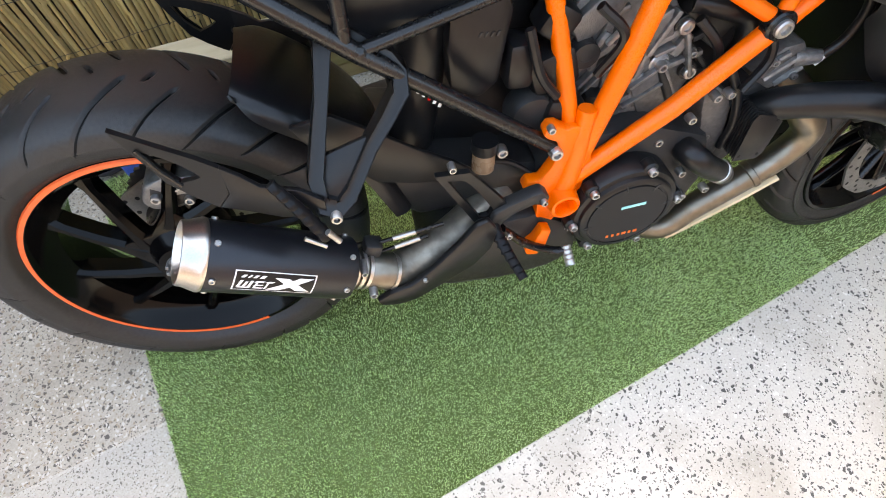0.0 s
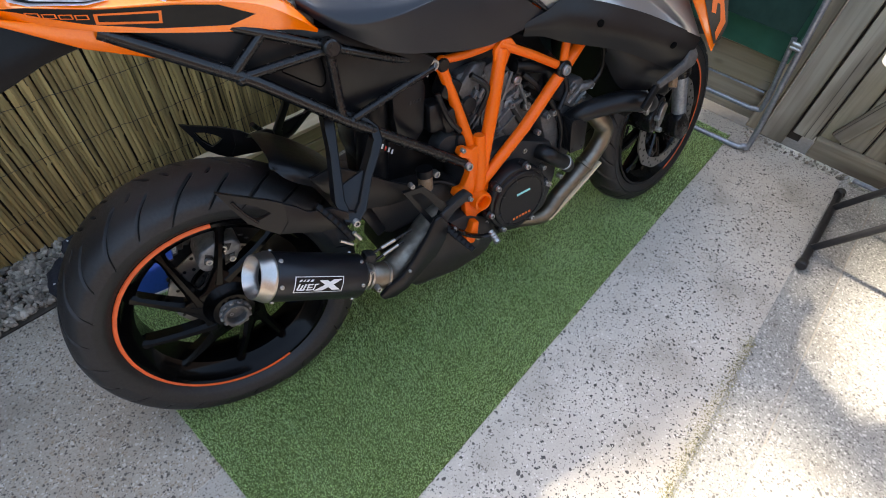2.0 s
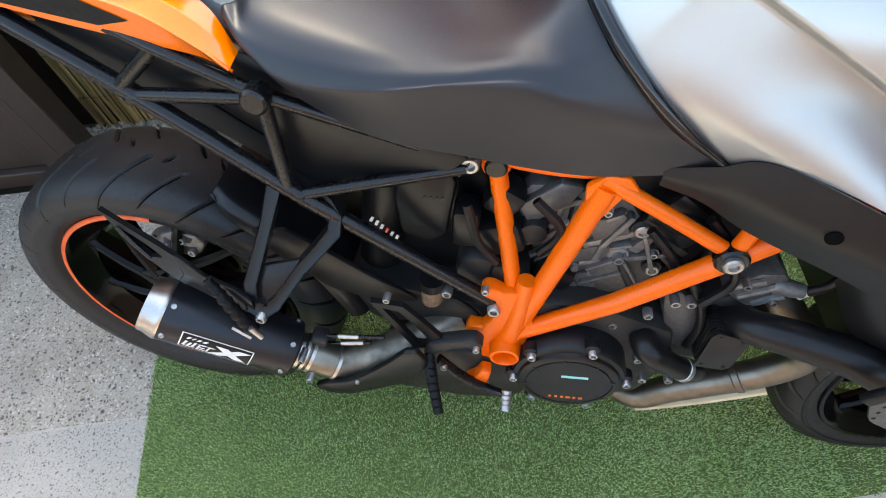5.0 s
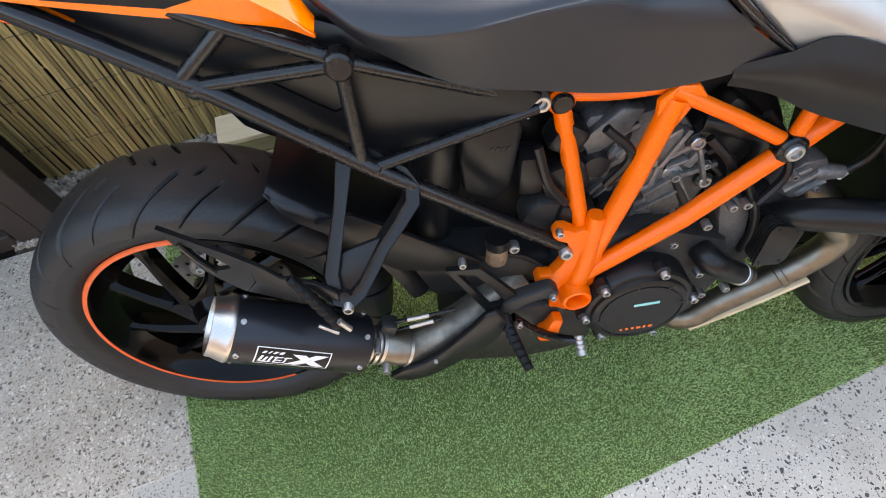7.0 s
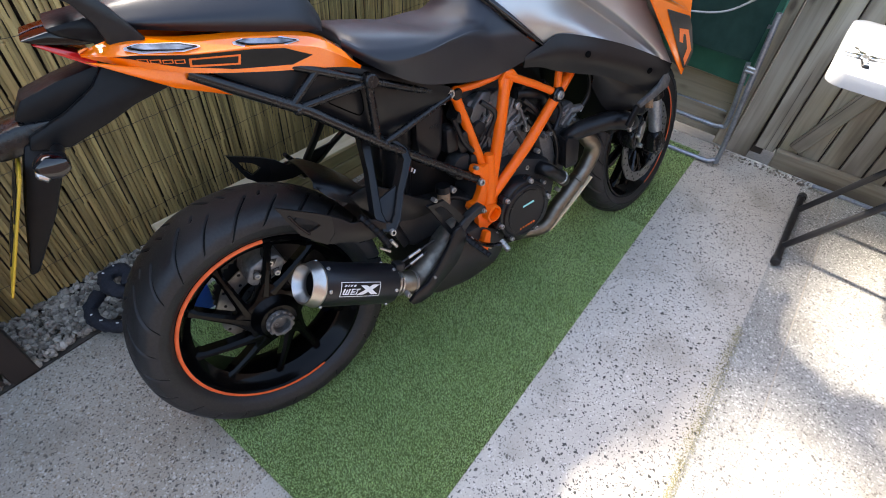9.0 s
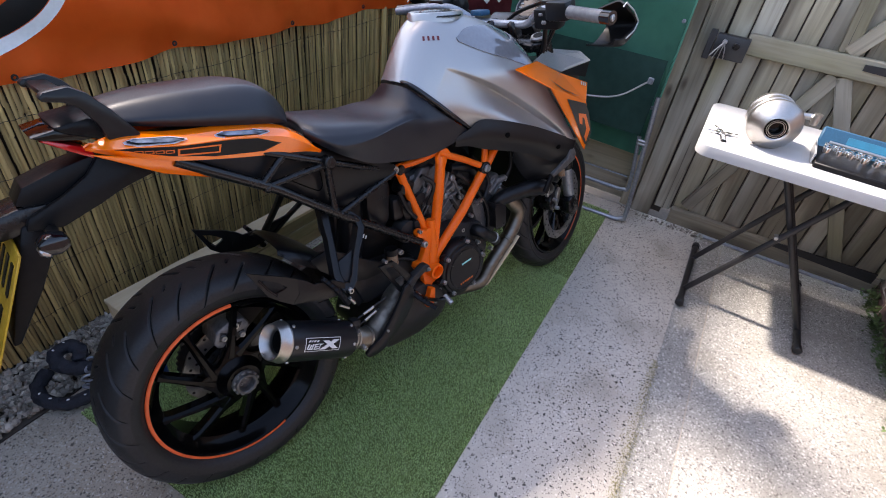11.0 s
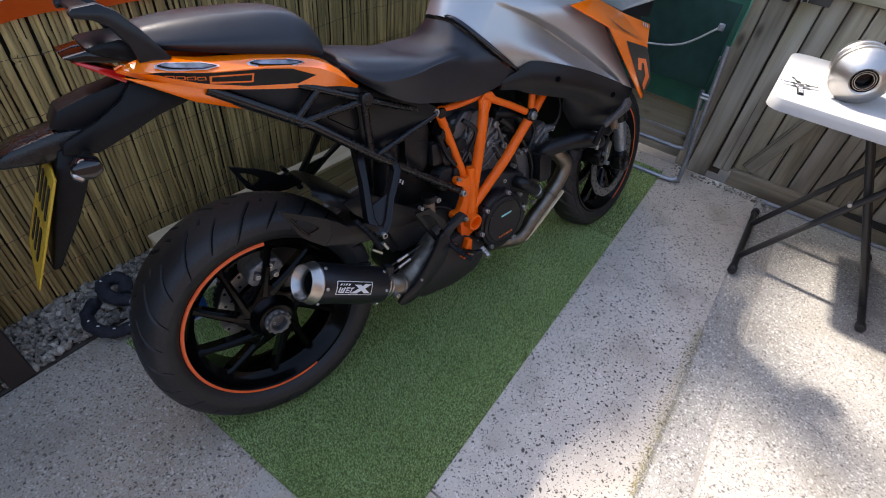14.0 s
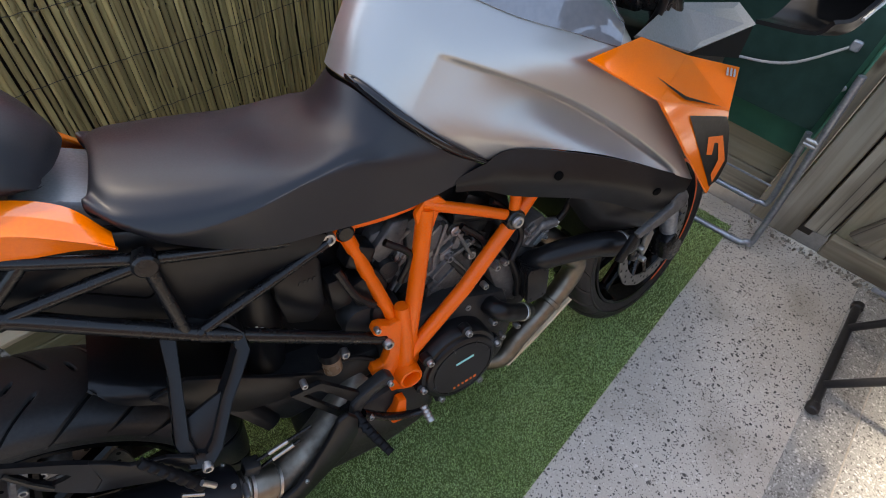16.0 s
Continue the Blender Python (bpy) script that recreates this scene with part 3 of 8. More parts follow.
# ---- gate ----
GX = 2.20
gate = thing("gate_1", "weathered grey-brown timber garden gate with ledges and braces, closed", "gate", kind="structure")
plank_w, k = 0.074, 0
y = -0.705
rng = np.random.default_rng(21)
while y > -1.80:
    w = min(0.086 + rng.uniform(-0.006, 0.006), y + 1.80)
    bm = B()
    box(bm, (GX + 0.011 + rng.uniform(-0.002, 0.002), y - w / 2, 0.95 + 0.02), (0.02, w - 0.0065, 1.82), bevel=0.003)
    part("plank", bm, GATE_WOOD, gate)
    y -= w
# added dark sheet, keeps the gaps between the planks dark
bm = B()
box(bm, (GX + 0.033, -1.253, 0.97), (0.016, 1.094, 1.80), bevel=0.002)
part("backing", bm, DARK_WOOD, gate, "unseen dark sheet added behind the planks to block light")
bm = B()
box(bm, (GX + 0.046, -0.69, 0.98), (0.016, 0.12, 1.94), bevel=0.002)
part("stop", bm, DARK_WOOD, gate)
for y0, y1, z0, z1, x0, x1 in [(-0.80, -1.80, 0.912, 0.998, 2.158, 2.198), (-0.80, -1.78, 0.012, 0.098, 2.158, 2.198), (-0.71, -1.78, 1.70, 1.79, 2.158, 2.198)]:
    bm = B()
    box(bm, ((x0 + x1) / 2, (y0 + y1) / 2, (z0 + z1) / 2), (x1 - x0, y0 - y1, z1 - z0), bevel=0.004)
    part("ledge", bm, GATE_RAIL, gate)


def brace(ya, za, yb, zb, w=0.075, x=2.172, d=0.026, mtl=GATE_WOOD, nm="brace"):
    ln = math.hypot(yb - ya, zb - za)
    a = math.degrees(math.atan2(yb - ya, zb - za))
    bm = B()
    box(bm, (0, 0, 0), (d, w, ln), bevel=0.003)
    part(nm, bm, mtl, gate, m=pose(x, (ya + yb) / 2, (za + zb) / 2, -a, 0, 0))


brace(-0.86, 0.12, -1.17, 0.905, 0.062, 2.186, 0.022)
brace(-1.58, 0.10, -1.20, 0.91, 0.06, 2.186, 0.022, nm="upright")
brace(-1.16, 1.0, -1.10, 1.69, 0.06, 2.186, 0.022, nm="upright")
brace(-1.17, 1.0, -1.62, 1.69, 0.062, 2.184, 0.024)
brace(-1.79, 0.10, -1.745, 0.91, 0.06, 2.186, 0.022, nm="upright")
# iron strap hinges and the lock
for yy, zz in [(-1.24, 0.967), (-1.30, 0.10)]:
    bm = B()
    pts = [(0, -0.012), (0, 0.012), (-0.45, 0.028), (-0.45, -0.028)]
    tmp = [bm.verts.new((2.154 - d, yy + p[0], zz + p[1])) for d in (0, 0.006) for p in pts]
    for f in [(0, 1, 2, 3), (7, 6, 5, 4), (0, 4, 5, 1), (1, 5, 6, 2), (2, 6, 7, 3), (3, 7, 4, 0)]:
        bm.faces.new([tmp[i] for i in f])
    bmesh.ops.recalc_face_normals(bm, faces=bm.faces)
    part("hinge", bm, LEG_BLACK, gate, "black iron strap hinge")
bm = B()
box(bm, (2.135, -0.745, 0.932), (0.045, 0.135, 0.098), bevel=0.004, seg=2)
lock = part("lock", bm, LEG_BLACK, gate, "black iron rim lock with keys in it")
bm = B()
disc(bm, (2.108, -0.765, 0.945), (1, 0, 0), 0.014, 0.016, 20)
part("knob", bm, BLACK_TUBE, lock)
bm = B()
disc(bm, (2.106, -0.715, 0.955), (1, 0, 0), 0.010, 0.016, 20)
part("cylinder", bm, BOLT, lock)
for dy, dz in [(0.0, 0.0), (0.012, -0.004), (-0.012, 0.002), (0.02, 0.006)]:
    bm = B()
    tube(bm, [(2.096, -0.715, 0.955), (2.094, -0.715 + dy, 0.925), (2.095, -0.713 + dy * 1.8, 0.885 + dz)], 0.0055, 6, flat=0.5)
    part("key", bm, BOLT, lock)
bm = B()
box(bm, (2.13, -0.66, 0.93), (0.04, 0.028, 0.12), bevel=0.003)
part("keep", bm, LEG_BLACK, gate, "black iron lock keep")
bm = B()
tube(bm, [(2.13, -1.0, 0.018), (2.13, -1.70, 0.018)], 0.009, 10)
part("drop_bar", bm, GALV, gate, "grey metal bar along the foot of the gate")

gate_post = thing("gate_post", "weathered timber gate post with green algae", "post", kind="structure")
for y0, y1, x0 in [(-0.598, -0.70, 2.185), (-0.53, -0.595, 2.20)]:
    bm = B()
    box(bm, ((x0 + 2.30) / 2, (y0 + y1) / 2, 0.98), (2.30 - x0, y0 - y1 - 0.003, 1.96), bevel=0.004)
    part("upright", bm, GATE_WOOD, gate_post)

# back fence beyond the chair, between post and bamboo
back = thing("fence_back", "weathered horizontal board fence, greenish brown", "fence", kind="structure")
for i in range(14):
    bm = B()
    box(bm, (2.27 + 0.004 * (i % 2), 0.17, 0.075 + i * 0.14), (0.025, 1.40, 0.137), bevel=0.003)
    part("board", bm, GATE_RAIL, back)

def red_at(y, z):
    return (2.246 - 0.012 - 0.006 * math.sin(14 * y + 6 * z), y, z)


# ---- brick wall ----
wall = thing("wall_brick", "brown-red brick wall with pale mortar joints", "wall", kind="structure")
bm = B()
box(bm, (-0.4, -1.915, 0.6), (5.35, 0.23, 1.4), bevel=0.002)
part("mortar", bm, MORTAR, wall)

# rear wall closes the yard behind the camera
bm = B()
box(bm, (-3.1, -0.5, 0.75), (0.06, 3.2, 1.6), bevel=0.004)
rear = part("fence_rear", bm, GATE_WOOD, m=PATIO)
tagged(rear, "weathered timber fence at the back of the yard", "fence", kind="structure")

# ---- bamboo screen ----
FY = 0.845
fence = thing("bamboo_fence", "split bamboo cane screen tied with wire, weathered tan", "fence", kind="structure")
# dark sheet added so no light leaks between or below the canes
bm = B()
box(bm, (0.3, FY + 0.05, 0.61), (4.03, 0.03, 1.36), bevel=0.003)
part("backing", bm, DARK_WOOD, fence, "unseen dark sheet added behind the canes to block light")
rng = np.random.default_rng(11)
canes = []
for k in range(9):
    bm = B()
    w = [0.0046, 0.0055, 0.0062, 0.0068, 0.0050, 0.0072, 0.0058, 0.0064, 0.0048][k]
    zs = [0.0]
    knots = sorted(rng.uniform(0.08, 1.2, 5))
    for q in knots:
        zs += [q - 0.006, q, q + 0.006]
    zs.append(1.28)
    rs = [w * (1.16 if any(abs(z - q) < 1e-6 for q in knots) else 1.0) for z in zs]
    bow = rng.uniform(-0.003, 0.003, len(zs))
    tube(bm, [(b, 0, z) for b, z in zip(bow, zs)], rs, 6, flat=0.6)
    canes.append(mesh_of("cane", bm, BAMBOO, 50))
x, i = -0.50, 0
pos = []
while x < 2.30:
    k = int(rng.integers(0, 9))
    w = [0.0046, 0.0055, 0.0062, 0.0068, 0.0050, 0.0072, 0.0058, 0.0064, 0.0048][k]
    x += w * 1.02
    pos.append((x, k))
    x += w * 1.02 + (rng.random() < 0.18) * rng.uniform(0.0005, 0.003)
for x, k in pos:
    shared("cane", canes[k], fence, pose(x, FY + rng.uniform(-0.002, 0.003), 0.005 + rng.uniform(0, 0.02), rng.uniform(-0.25, 0.25), rng.uniform(-0.35, 0.35), rng.uniform(-25, 25)))
for z in [0.14, 0.30, 0.46, 0.62, 0.78, 0.94, 1.10]:
    bm = B()
    tube(bm, [(xx, FY - 0.0065 + rng.uniform(-0.0012, 0.0008), z + 0.004 * math.sin(xx * 9 + z * 5) + rng.uniform(-0.0025, 0.0025)) for xx in np.arange(-0.5, 2.29, 0.022)], 0.0009, 4)
    part("wire", bm, WIRE, fence)
bm = B()
tube(bm, [(1.735, FY - 0.028, 0.0), (1.73, FY - 0.026, 0.7), (1.733, FY - 0.028, 1.3)], 0.013, 12)
part("pole", bm, BAMBOO, fence, "thicker upright bamboo pole")

# ---- banner ----
banner = thing("banner", "creased orange cloth banner with black and white ring on the fence", "banner")


def sheet(x0, x1, z0, z1, nx, nz, fn, thick=0.0015):
    bm = B()
    g = [[bm.verts.new(fn(x0 + (x1 - x0) * i / nx, z0 + (z1 - z0) * j / nz)) for j in range(nz + 1)] for i in range(nx + 1)]
    fc = [bm.faces.new((g[i][j], g[i + 1][j], g[i + 1][j + 1], g[i][j + 1])) for i in range(nx) for j in range(nz)]
    if thick:
        bmesh.ops.solidify(bm, geom=fc, thickness=thick)
    return bm


EYES = [-0.40, 0.08, 0.56, 1.07, 1.56, 2.02]


def banner_at(x, z):
    f = (z - 0.86) / 0.9
    k = max(i for i, e in enumerate(EYES[:-1]) if x >= e or i == 0)
    u = (x - EYES[k]) / (EYES[k + 1] - EYES[k])
    sag = 0.012 * math.sin(math.pi * min(max(u, 0), 1))
    y = FY - 0.03 - 0.010 * math.sin(9 * x + 5 * z) - 0.008 * math.sin(23 * x - 9 * z) - 0.014 * math.sin(4.3 * x - 12 * z + 1.0) * (0.4 + 0.6 * f) - 0.006 * math.sin(31 * z + 6 * x)
    y -= 0.016 * abs(math.sin(5.5 * x + 8.0 * z + 0.6 * math.sin(7 * z))) ** 3 + 0.010 * abs(math.sin(11 * x - 16 * z + 1.2)) ** 4 * (0.3 + f)
    return (x, y, z - sag * (1 - f) - 0.022 * x * (1 - f) + 0.02 * (1 - f))


part("cloth", sheet(-0.40, 2.03, 0.86, 1.25, 130, 32, banner_at), BANNER, banner)


def ring_on_banner(r0, r1, cx=-0.06, cz=1.305, n=72):
    bm = B()
    rows = []
    for i in range(n):
        a = radians(-168 + 156 * i / (n - 1))
        rows.append([bm.verts.new(Vector(banner_at(cx + r * math.cos(a) * 1.0, cz + r * math.sin(a))) - Vector((0, 0.0028, 0))) for r in np.linspace(r0, r1, 4)])
    for i in range(n - 1):
        a, b = rows[i], rows[i + 1]
        for j in range(3):
            bm.faces.new((a[j], a[j + 1], b[j + 1], b[j]))
    return bm


part("ring", ring_on_banner(0.365, 0.395), WHITE_INK, banner, "white printed ring")
part("ring", ring_on_banner(0.305, 0.363), BLACK_INK, banner, "black printed ring")
for e in EYES:
    p = banner_at(e, 0.875)
    bm = B()
    lathe(bm, [(0.004, -0.001), (0.008, -0.002), (0.009, 0.0), (0.004, 0.001)], (p[0], p[1] - 0.003, p[2]), (0, 1, 0), 16, close=True)
    part("eyelet", bm, LEG_BLACK, banner, "dark metal eyelet")

red = thing("red_cloth", "dark red printed cloth hanging on the back fence", "cloth", PATIO)
part("cloth", sheet(0.33, 0.66, 0.80, 1.30, 14, 16, red_at), MAROON, red)
for yy, zz in [(0.47, 0.93), (0.43, 0.90), (0.50, 0.88)]:
    bm = B()
    box(bm, (2.222, yy, zz), (0.002, 0.05, 0.03), pose(0, 0, 0, 35, 0, 0), bevel=0)
    part("print", bm, WHITE_INK, red)

# ---- low timber planter box behind the wheel ----
planter = thing("timber_box", "low box of pale pine and greenish boards beside the bamboo fence", "box", PATIO @ pose(0.03, 0.618, 0, 0, 0, -3.5))
for y0, y1, z0, z1, mtl, nm in [(0.0, 0.105, 0.165, 0.183, PINE, "top_board"), (0.006, 0.024, 0.0, 0.053, GREEN_PINE, "side_board"), (0.004, 0.022, 0.056, 0.108, GREEN_PINE, "side_board"), (0.006, 0.024, 0.111, 0.163, GREEN_PINE, "side_board")]:
    bm = B()
    box(bm, (0.54, (y0 + y1) / 2, (z0 + z1) / 2), (1.08, y1 - y0, z1 - z0), bevel=0.003)
    part(nm, bm, mtl, planter)
bm = B()
box(bm, (0.012, 0.06, 0.082), (0.022, 0.07, 0.162), bevel=0.003)
part("end_board", bm, PINE, planter)

# ---- chain lock on the gravel ----
chain = thing("chain_lock", "heavy chain in a navy fabric sleeve heaped on the gravel", "lock", PATIO @ pose(-0.155, 0.640, 0.022))
bm = B()
tube(bm, [(-0.035, 0.085, 0.015), (-0.085, 0.045, 0.010), (-0.090, -0.015, 0.008), (-0.062, -0.068, 0.006), (-0.015, -0.092, 0.006), (0.035, -0.080, 0.010), (0.055, -0.040, 0.022)], 0.020, 14, smooth=70)
for v in bm.verts:
    v.co += 0.005 * noise.noise_vector(v.co * 45) + 0.002 * noise.noise_vector(v.co * 140)
part("sleeve", bm, LOCK_CLOTH, chain)
bm = B()
tube(bm, [(0.060, -0.030, 0.030), (0.025, -0.020, 0.052), (-0.010, 0.020, 0.066), (0.004, 0.066, 0.078), (0.042, 0.072, 0.076), (0.056, 0.035, 0.070), (0.030, 0.000, 0.062)], 0.021, 14, smooth=70)
for v in bm.verts:
    v.co += 0.006 * noise.noise_vector(v.co * 45) + 0.002 * noise.noise_vector(v.co * 140)
part("sleeve", bm, LOCK_CLOTH, chain)
for c, rx, ry, rz in [((0.040, -0.038, 0.050), 60, 20, 20), ((0.058, -0.012, 0.052), 20, 70, 80), ((0.020, -0.060, 0.038), 75, 10, -30), ((0.002, -0.078, 0.030), 15, 40, 40)]:
    bm = B()
    tube(bm, [Vector((0.019 * math.cos(a), 0.011 * math.sin(a), 0)) for a in np.linspace(0, 2 * math.pi, 20, endpoint=False)], 0.0042, 8, close=True)
    part("link", bm, GALV, chain, m=pose(*c, rx, ry, rz))
rng = np.random.default_rng(51)
for q, (cx, cy, cz) in enumerate([(-0.092, 0.010, 0.0285), (-0.084, -0.030, 0.0275), (-0.058, -0.074, 0.0262), (-0.020, -0.096, 0.0262), (0.002, 0.064, 0.0995), (0.038, 0.073, 0.0975)]):
    bm = B()
    box(bm, (0, 0, 0), (rng.uniform(0.003, 0.005), rng.uniform(0.005, 0.009), 0.0015), bevel=0)
    part("print", bm, WHITE_INK, chain, m=pose(cx, cy, cz, rng.uniform(-12, 12), rng.uniform(-12, 12), rng.uniform(0, 90)))

# ---- blue plastic box seen through the wheel ----
bm = B()
box(bm, (0, 0, 0.055), (0.15, 0.06, 0.11), bevel=0.01, seg=3)
blue = thing("blue_tub", "bright blue plastic tub with a white foot, standing by the fence", "tub", PATIO @ pose(-0.04, 0.475, 0.006, 0, 0, -14))
part("body", bm, BLUE, blue)
bm = B()
box(bm, (0, 0, 0.004), (0.156, 0.066, 0.012), bevel=0.003)
part("foot", bm, WHITE_INK, blue)

# ---- folded green chair ----
chair = thing("folding_chair", "folded camping chair with dark green canvas and grey metal tube frame", "chair", PATIO)


def cloth(x, y0, y1, z0, z1, amp, seed, nx=24, nz=26, slant=0.0):
    def fn(y, z):
        return (x + slant * (z - z0) + amp * math.sin(8 * y + 5 * z + seed) + amp * 0.6 * math.sin(19 * z - 7 * y), y, z)
    return sheet(y0, y1, z0, z1, nx, nz, fn, 0.003)


part("seat_cloth", cloth(2.055, -0.525, 0.05, 0.47, 0.835, 0.006, 0.0), GREEN_CLOTH, chair)
bm = B()
tube(bm, [(2.02, -0.545, 0.68), (2.01, -0.598, 0.08), (2.00, -0.582, 0.025), (1.99, -0.51, 0.014), (1.98, -0.1, 0.014), (1.985, 0.0, 0.03), (2.0, 0.02, 0.68)], 0.0115, 12, smooth=48)
part("frame", bm, GALV, chair)
bm = B()
tube(bm, [(2.035, -0.525, 0.47), (2.05, -0.560, 0.20), (2.05, -0.535, 0.165), (2.05, -0.45, 0.160), (2.05, 0.02, 0.160)], 0.010, 12, smooth=40)
part("leg", bm, GALV, chair)
bm = B()
tube(bm, [(2.05, -0.535, 0.24), (2.05, 0.02, 0.24)], 0.004, 8)
part("stretcher", bm, GALV, chair)
bm = B()
tube(bm, [(2.035, 0.04, 0.635), (2.03, -0.12, 0.596), (2.03, -0.241, 0.600), (2.03, -0.367, 0.637), (2.03, -0.478, 0.735)], 0.0042, 8, smooth=24)
part("cord", bm, PALE_GREY, chair, "white plastic-covered arm cord")
bm = B()
box(bm, (2.03, -0.485, 0.74), (0.014, 0.026, 0.03), bevel=0.004)
part("clip", bm, GALV, chair)
for zz in (0.46, 0.445):
    bm = B()
    disc(bm, (2.012, -0.548, zz), (0, 1, 0), 0.008, 0.04, 12)
    part("rivet", bm, BOLT, chair)
gsheet = part("green_tarp", cloth(2.105, -0.545, 0.30, 0.35, 1.75, 0.008, 2.0, 30, 40), GREEN_SHEET, m=PATIO)
bm = B()
tube(bm, [(2.103, -0.545, 0.35), (2.106, -0.545, 1.0), (2.103, -0.545, 1.75)], 0.005, 8, smooth=20)
part("hem", bm, GREEN_SHEET, gsheet)
for zz in (0.6, 1.0, 1.4):
    bm = B()
    disc(bm, (2.098, -0.525, zz), (1, 0, 0), 0.009, 0.008, 16)
    part("eyelet", bm, GALV, gsheet)
tagged(gsheet, "mid green tarpaulin hanging on the fence behind the chair", "tarpaulin")

# ---- folding table ----
TZ = 0.74
table = thing("folding_table", "white moulded folding table with black crossed steel legs", "table", PATIO)
bm = B()
ax0, ax1, ay0, ay1, rr = 1.45, 1.985, -2.0 + 0.24, -0.775, 0.05
prof = []
for cx, cy, a0 in [(ax1 - rr, ay1 - rr, 0), (ax0 + rr, ay1 - rr, 90), (ax0 + rr, ay0 + rr, 180), (ax1 - rr, ay0 + rr, 270)]:
    prof += [(cx + rr * math.cos(radians(a0 + q)), cy + rr * math.sin(radians(a0 + q))) for q in range(0, 91, 15)]
cx0, cy0 = (ax0 + ax1) / 2, (ay0 + ay1) / 2
rings = []
for s, z in [(0.975, TZ - 0.045), (0.996, TZ - 0.043), (1.0, TZ - 0.038), (1.0, TZ - 0.006), (0.997, TZ - 0.0015), (0.990, TZ)]:
    rings.append([bm.verts.new((cx0 + (x - cx0) * s, cy0 + (y - cy0) * (1 - (1 - s) * 0.5), z)) for x, y in prof])
for a, b in zip(rings, rings[1:]):
    for j in range(len(prof)):
        k = (j + 1) % len(prof)
        bm.faces.new((a[j], a[k], b[k], b[j]))
bm.faces.new(rings[0][::-1])
bm.faces.new(rings[-1])
part("tabletop", bm, TABLE_WHITE, table)
for yb, yt in [(-0.98, -1.36), (-1.455, -1.09)]:
    bm = B()
    tube(bm, [(1.50, yb, 0.02), (2.0, yb, 0.02)], 0.0135, 12)
    foot = part("foot_bar", bm, LEG_BLACK, table)
    for xx in (1.50, 2.0):
        bm = B()
        disc(bm, (xx, yb, 0.02), (1, 0, 0), 0.018, 0.03, 16, 0.004)
        part("end_cap", bm, LEG_BLACK, foot)
    for xx in ((1.60, 1.88) if yb > -1.2 else (1.63, 1.85)):
        bm = B()
        tube(bm, [(xx, yb, 0.02), (xx, yt, TZ - 0.046)], 0.0125, 12)
        part("leg", bm, LEG_BLACK, table)
bm = B()
disc(bm, (1.585, -1.185, 0.42), (1, 0, 0), 0.008, 0.03, 12)
part("pivot", bm, BOLT, table)

# ---- on the table ----
sil = thing("exhaust_silencer", "stubby stainless exhaust silencer with conical end lying on the table", "silencer", PATIO @ pose(1.61, -0.985, TZ + 0.088, 0, 0, 9))
bm = B()
lathe(bm, [(0.036, -0.062), (0.040, -0.066), (0.045, -0.064), (0.060, -0.052), (0.078, -0.034), (0.088, -0.022), (0.090, -0.014), (0.089, -0.008), (0.082, -0.004), (0.081, 0.002), (0.084, 0.006), (0.084, 0.012), (0.081, 0.016), (0.080, 0.030), (0.083, 0.033), (0.083, 0.040), (0.080, 0.044), (0.079, 0.075), (0.082, 0.078), (0.082, 0.085), (0.079, 0.088), (0.074, 0.12), (0.05, 0.135), (0.0001, 0.135)], (0, 0, 0), (1, 0, 0), 64)
part("body", bm, STEEL, sil)
bm = B()
lathe(bm, [(0.0001, -0.03), (0.022, -0.03), (0.026, -0.060), (0.034, -0.062), (0.0365, -0.060), (0.0365, -0.05)], (0, 0, 0), (1, 0, 0), 48)
part("outlet", bm, BLACK_GLOSS, sil)
bm = B()
lathe(bm, [(0.0235, -0.045), (0.0235, -0.064), (0.0252, -0.064), (0.0252, -0.045)], (0, 0, 0), (1, 0, 0), 40, close=True)
lathe(bm, [(0.0295, -0.045), (0.0295, -0.0635), (0.0308, -0.0635), (0.0308, -0.045)], (0, 0, 0), (1, 0, 0), 40, close=True)
part("outlet_ring", bm, STEEL, sil)
bm = B()
tube(bm, [(0.05, -0.075, 0.03), (0.05, -0.115, 0.035), (0.03, -0.13, 0.03)], 0.012, 12, smooth=10)
tube(bm, [(0.03, -0.128, 0.015), (0.03, -0.128, 0.055)], 0.014, 12)
part("bracket", bm, STEEL, sil)

keyring = thing("key_fob", "small steel key and fob lying on the table", "key", PATIO @ pose(1.60, -0.845, TZ + 0.004, 0, 0, 8))
bm = B()
box(bm, (-0.045, 0, 0), (0.062, 0.020, 0.006), bevel=0.002)
fob = part("fob", bm, BLACK_PLASTIC, keyring)
for q in range(3):
    bm = B()
    box(bm, (-0.062 + 0.017 * q, 0, 0.0035), (0.010, 0.012, 0.002), bevel=0)
    part("print", bm, WHITE_INK, fob)
bm = B()
disc(bm, (0.004, 0, 0), (0, 0, 1), 0.017, 0.006, 20)
part("split_ring", bm, BOLT, keyring)
for a, ln in [(24, 0.034), (95, 0.026), (-75, 0.028)]:
    bm = B()
    disc(bm, (0.022, 0, 0.004), (0, 0, 1), 0.011, 0.003, 18, 0.0008)
    box(bm, (0.030 + ln / 2, 0, 0.004), (ln, 0.007, 0.0028), bevel=0.0008)
    for q in range(3):
        box(bm, (0.045 + 0.008 * q, -0.004, 0.004), (0.004, 0.004, 0.0026), bevel=0)
    part("key", bm, CHROME, keyring, m=pose(0, 0, 0, 0, 0, a))

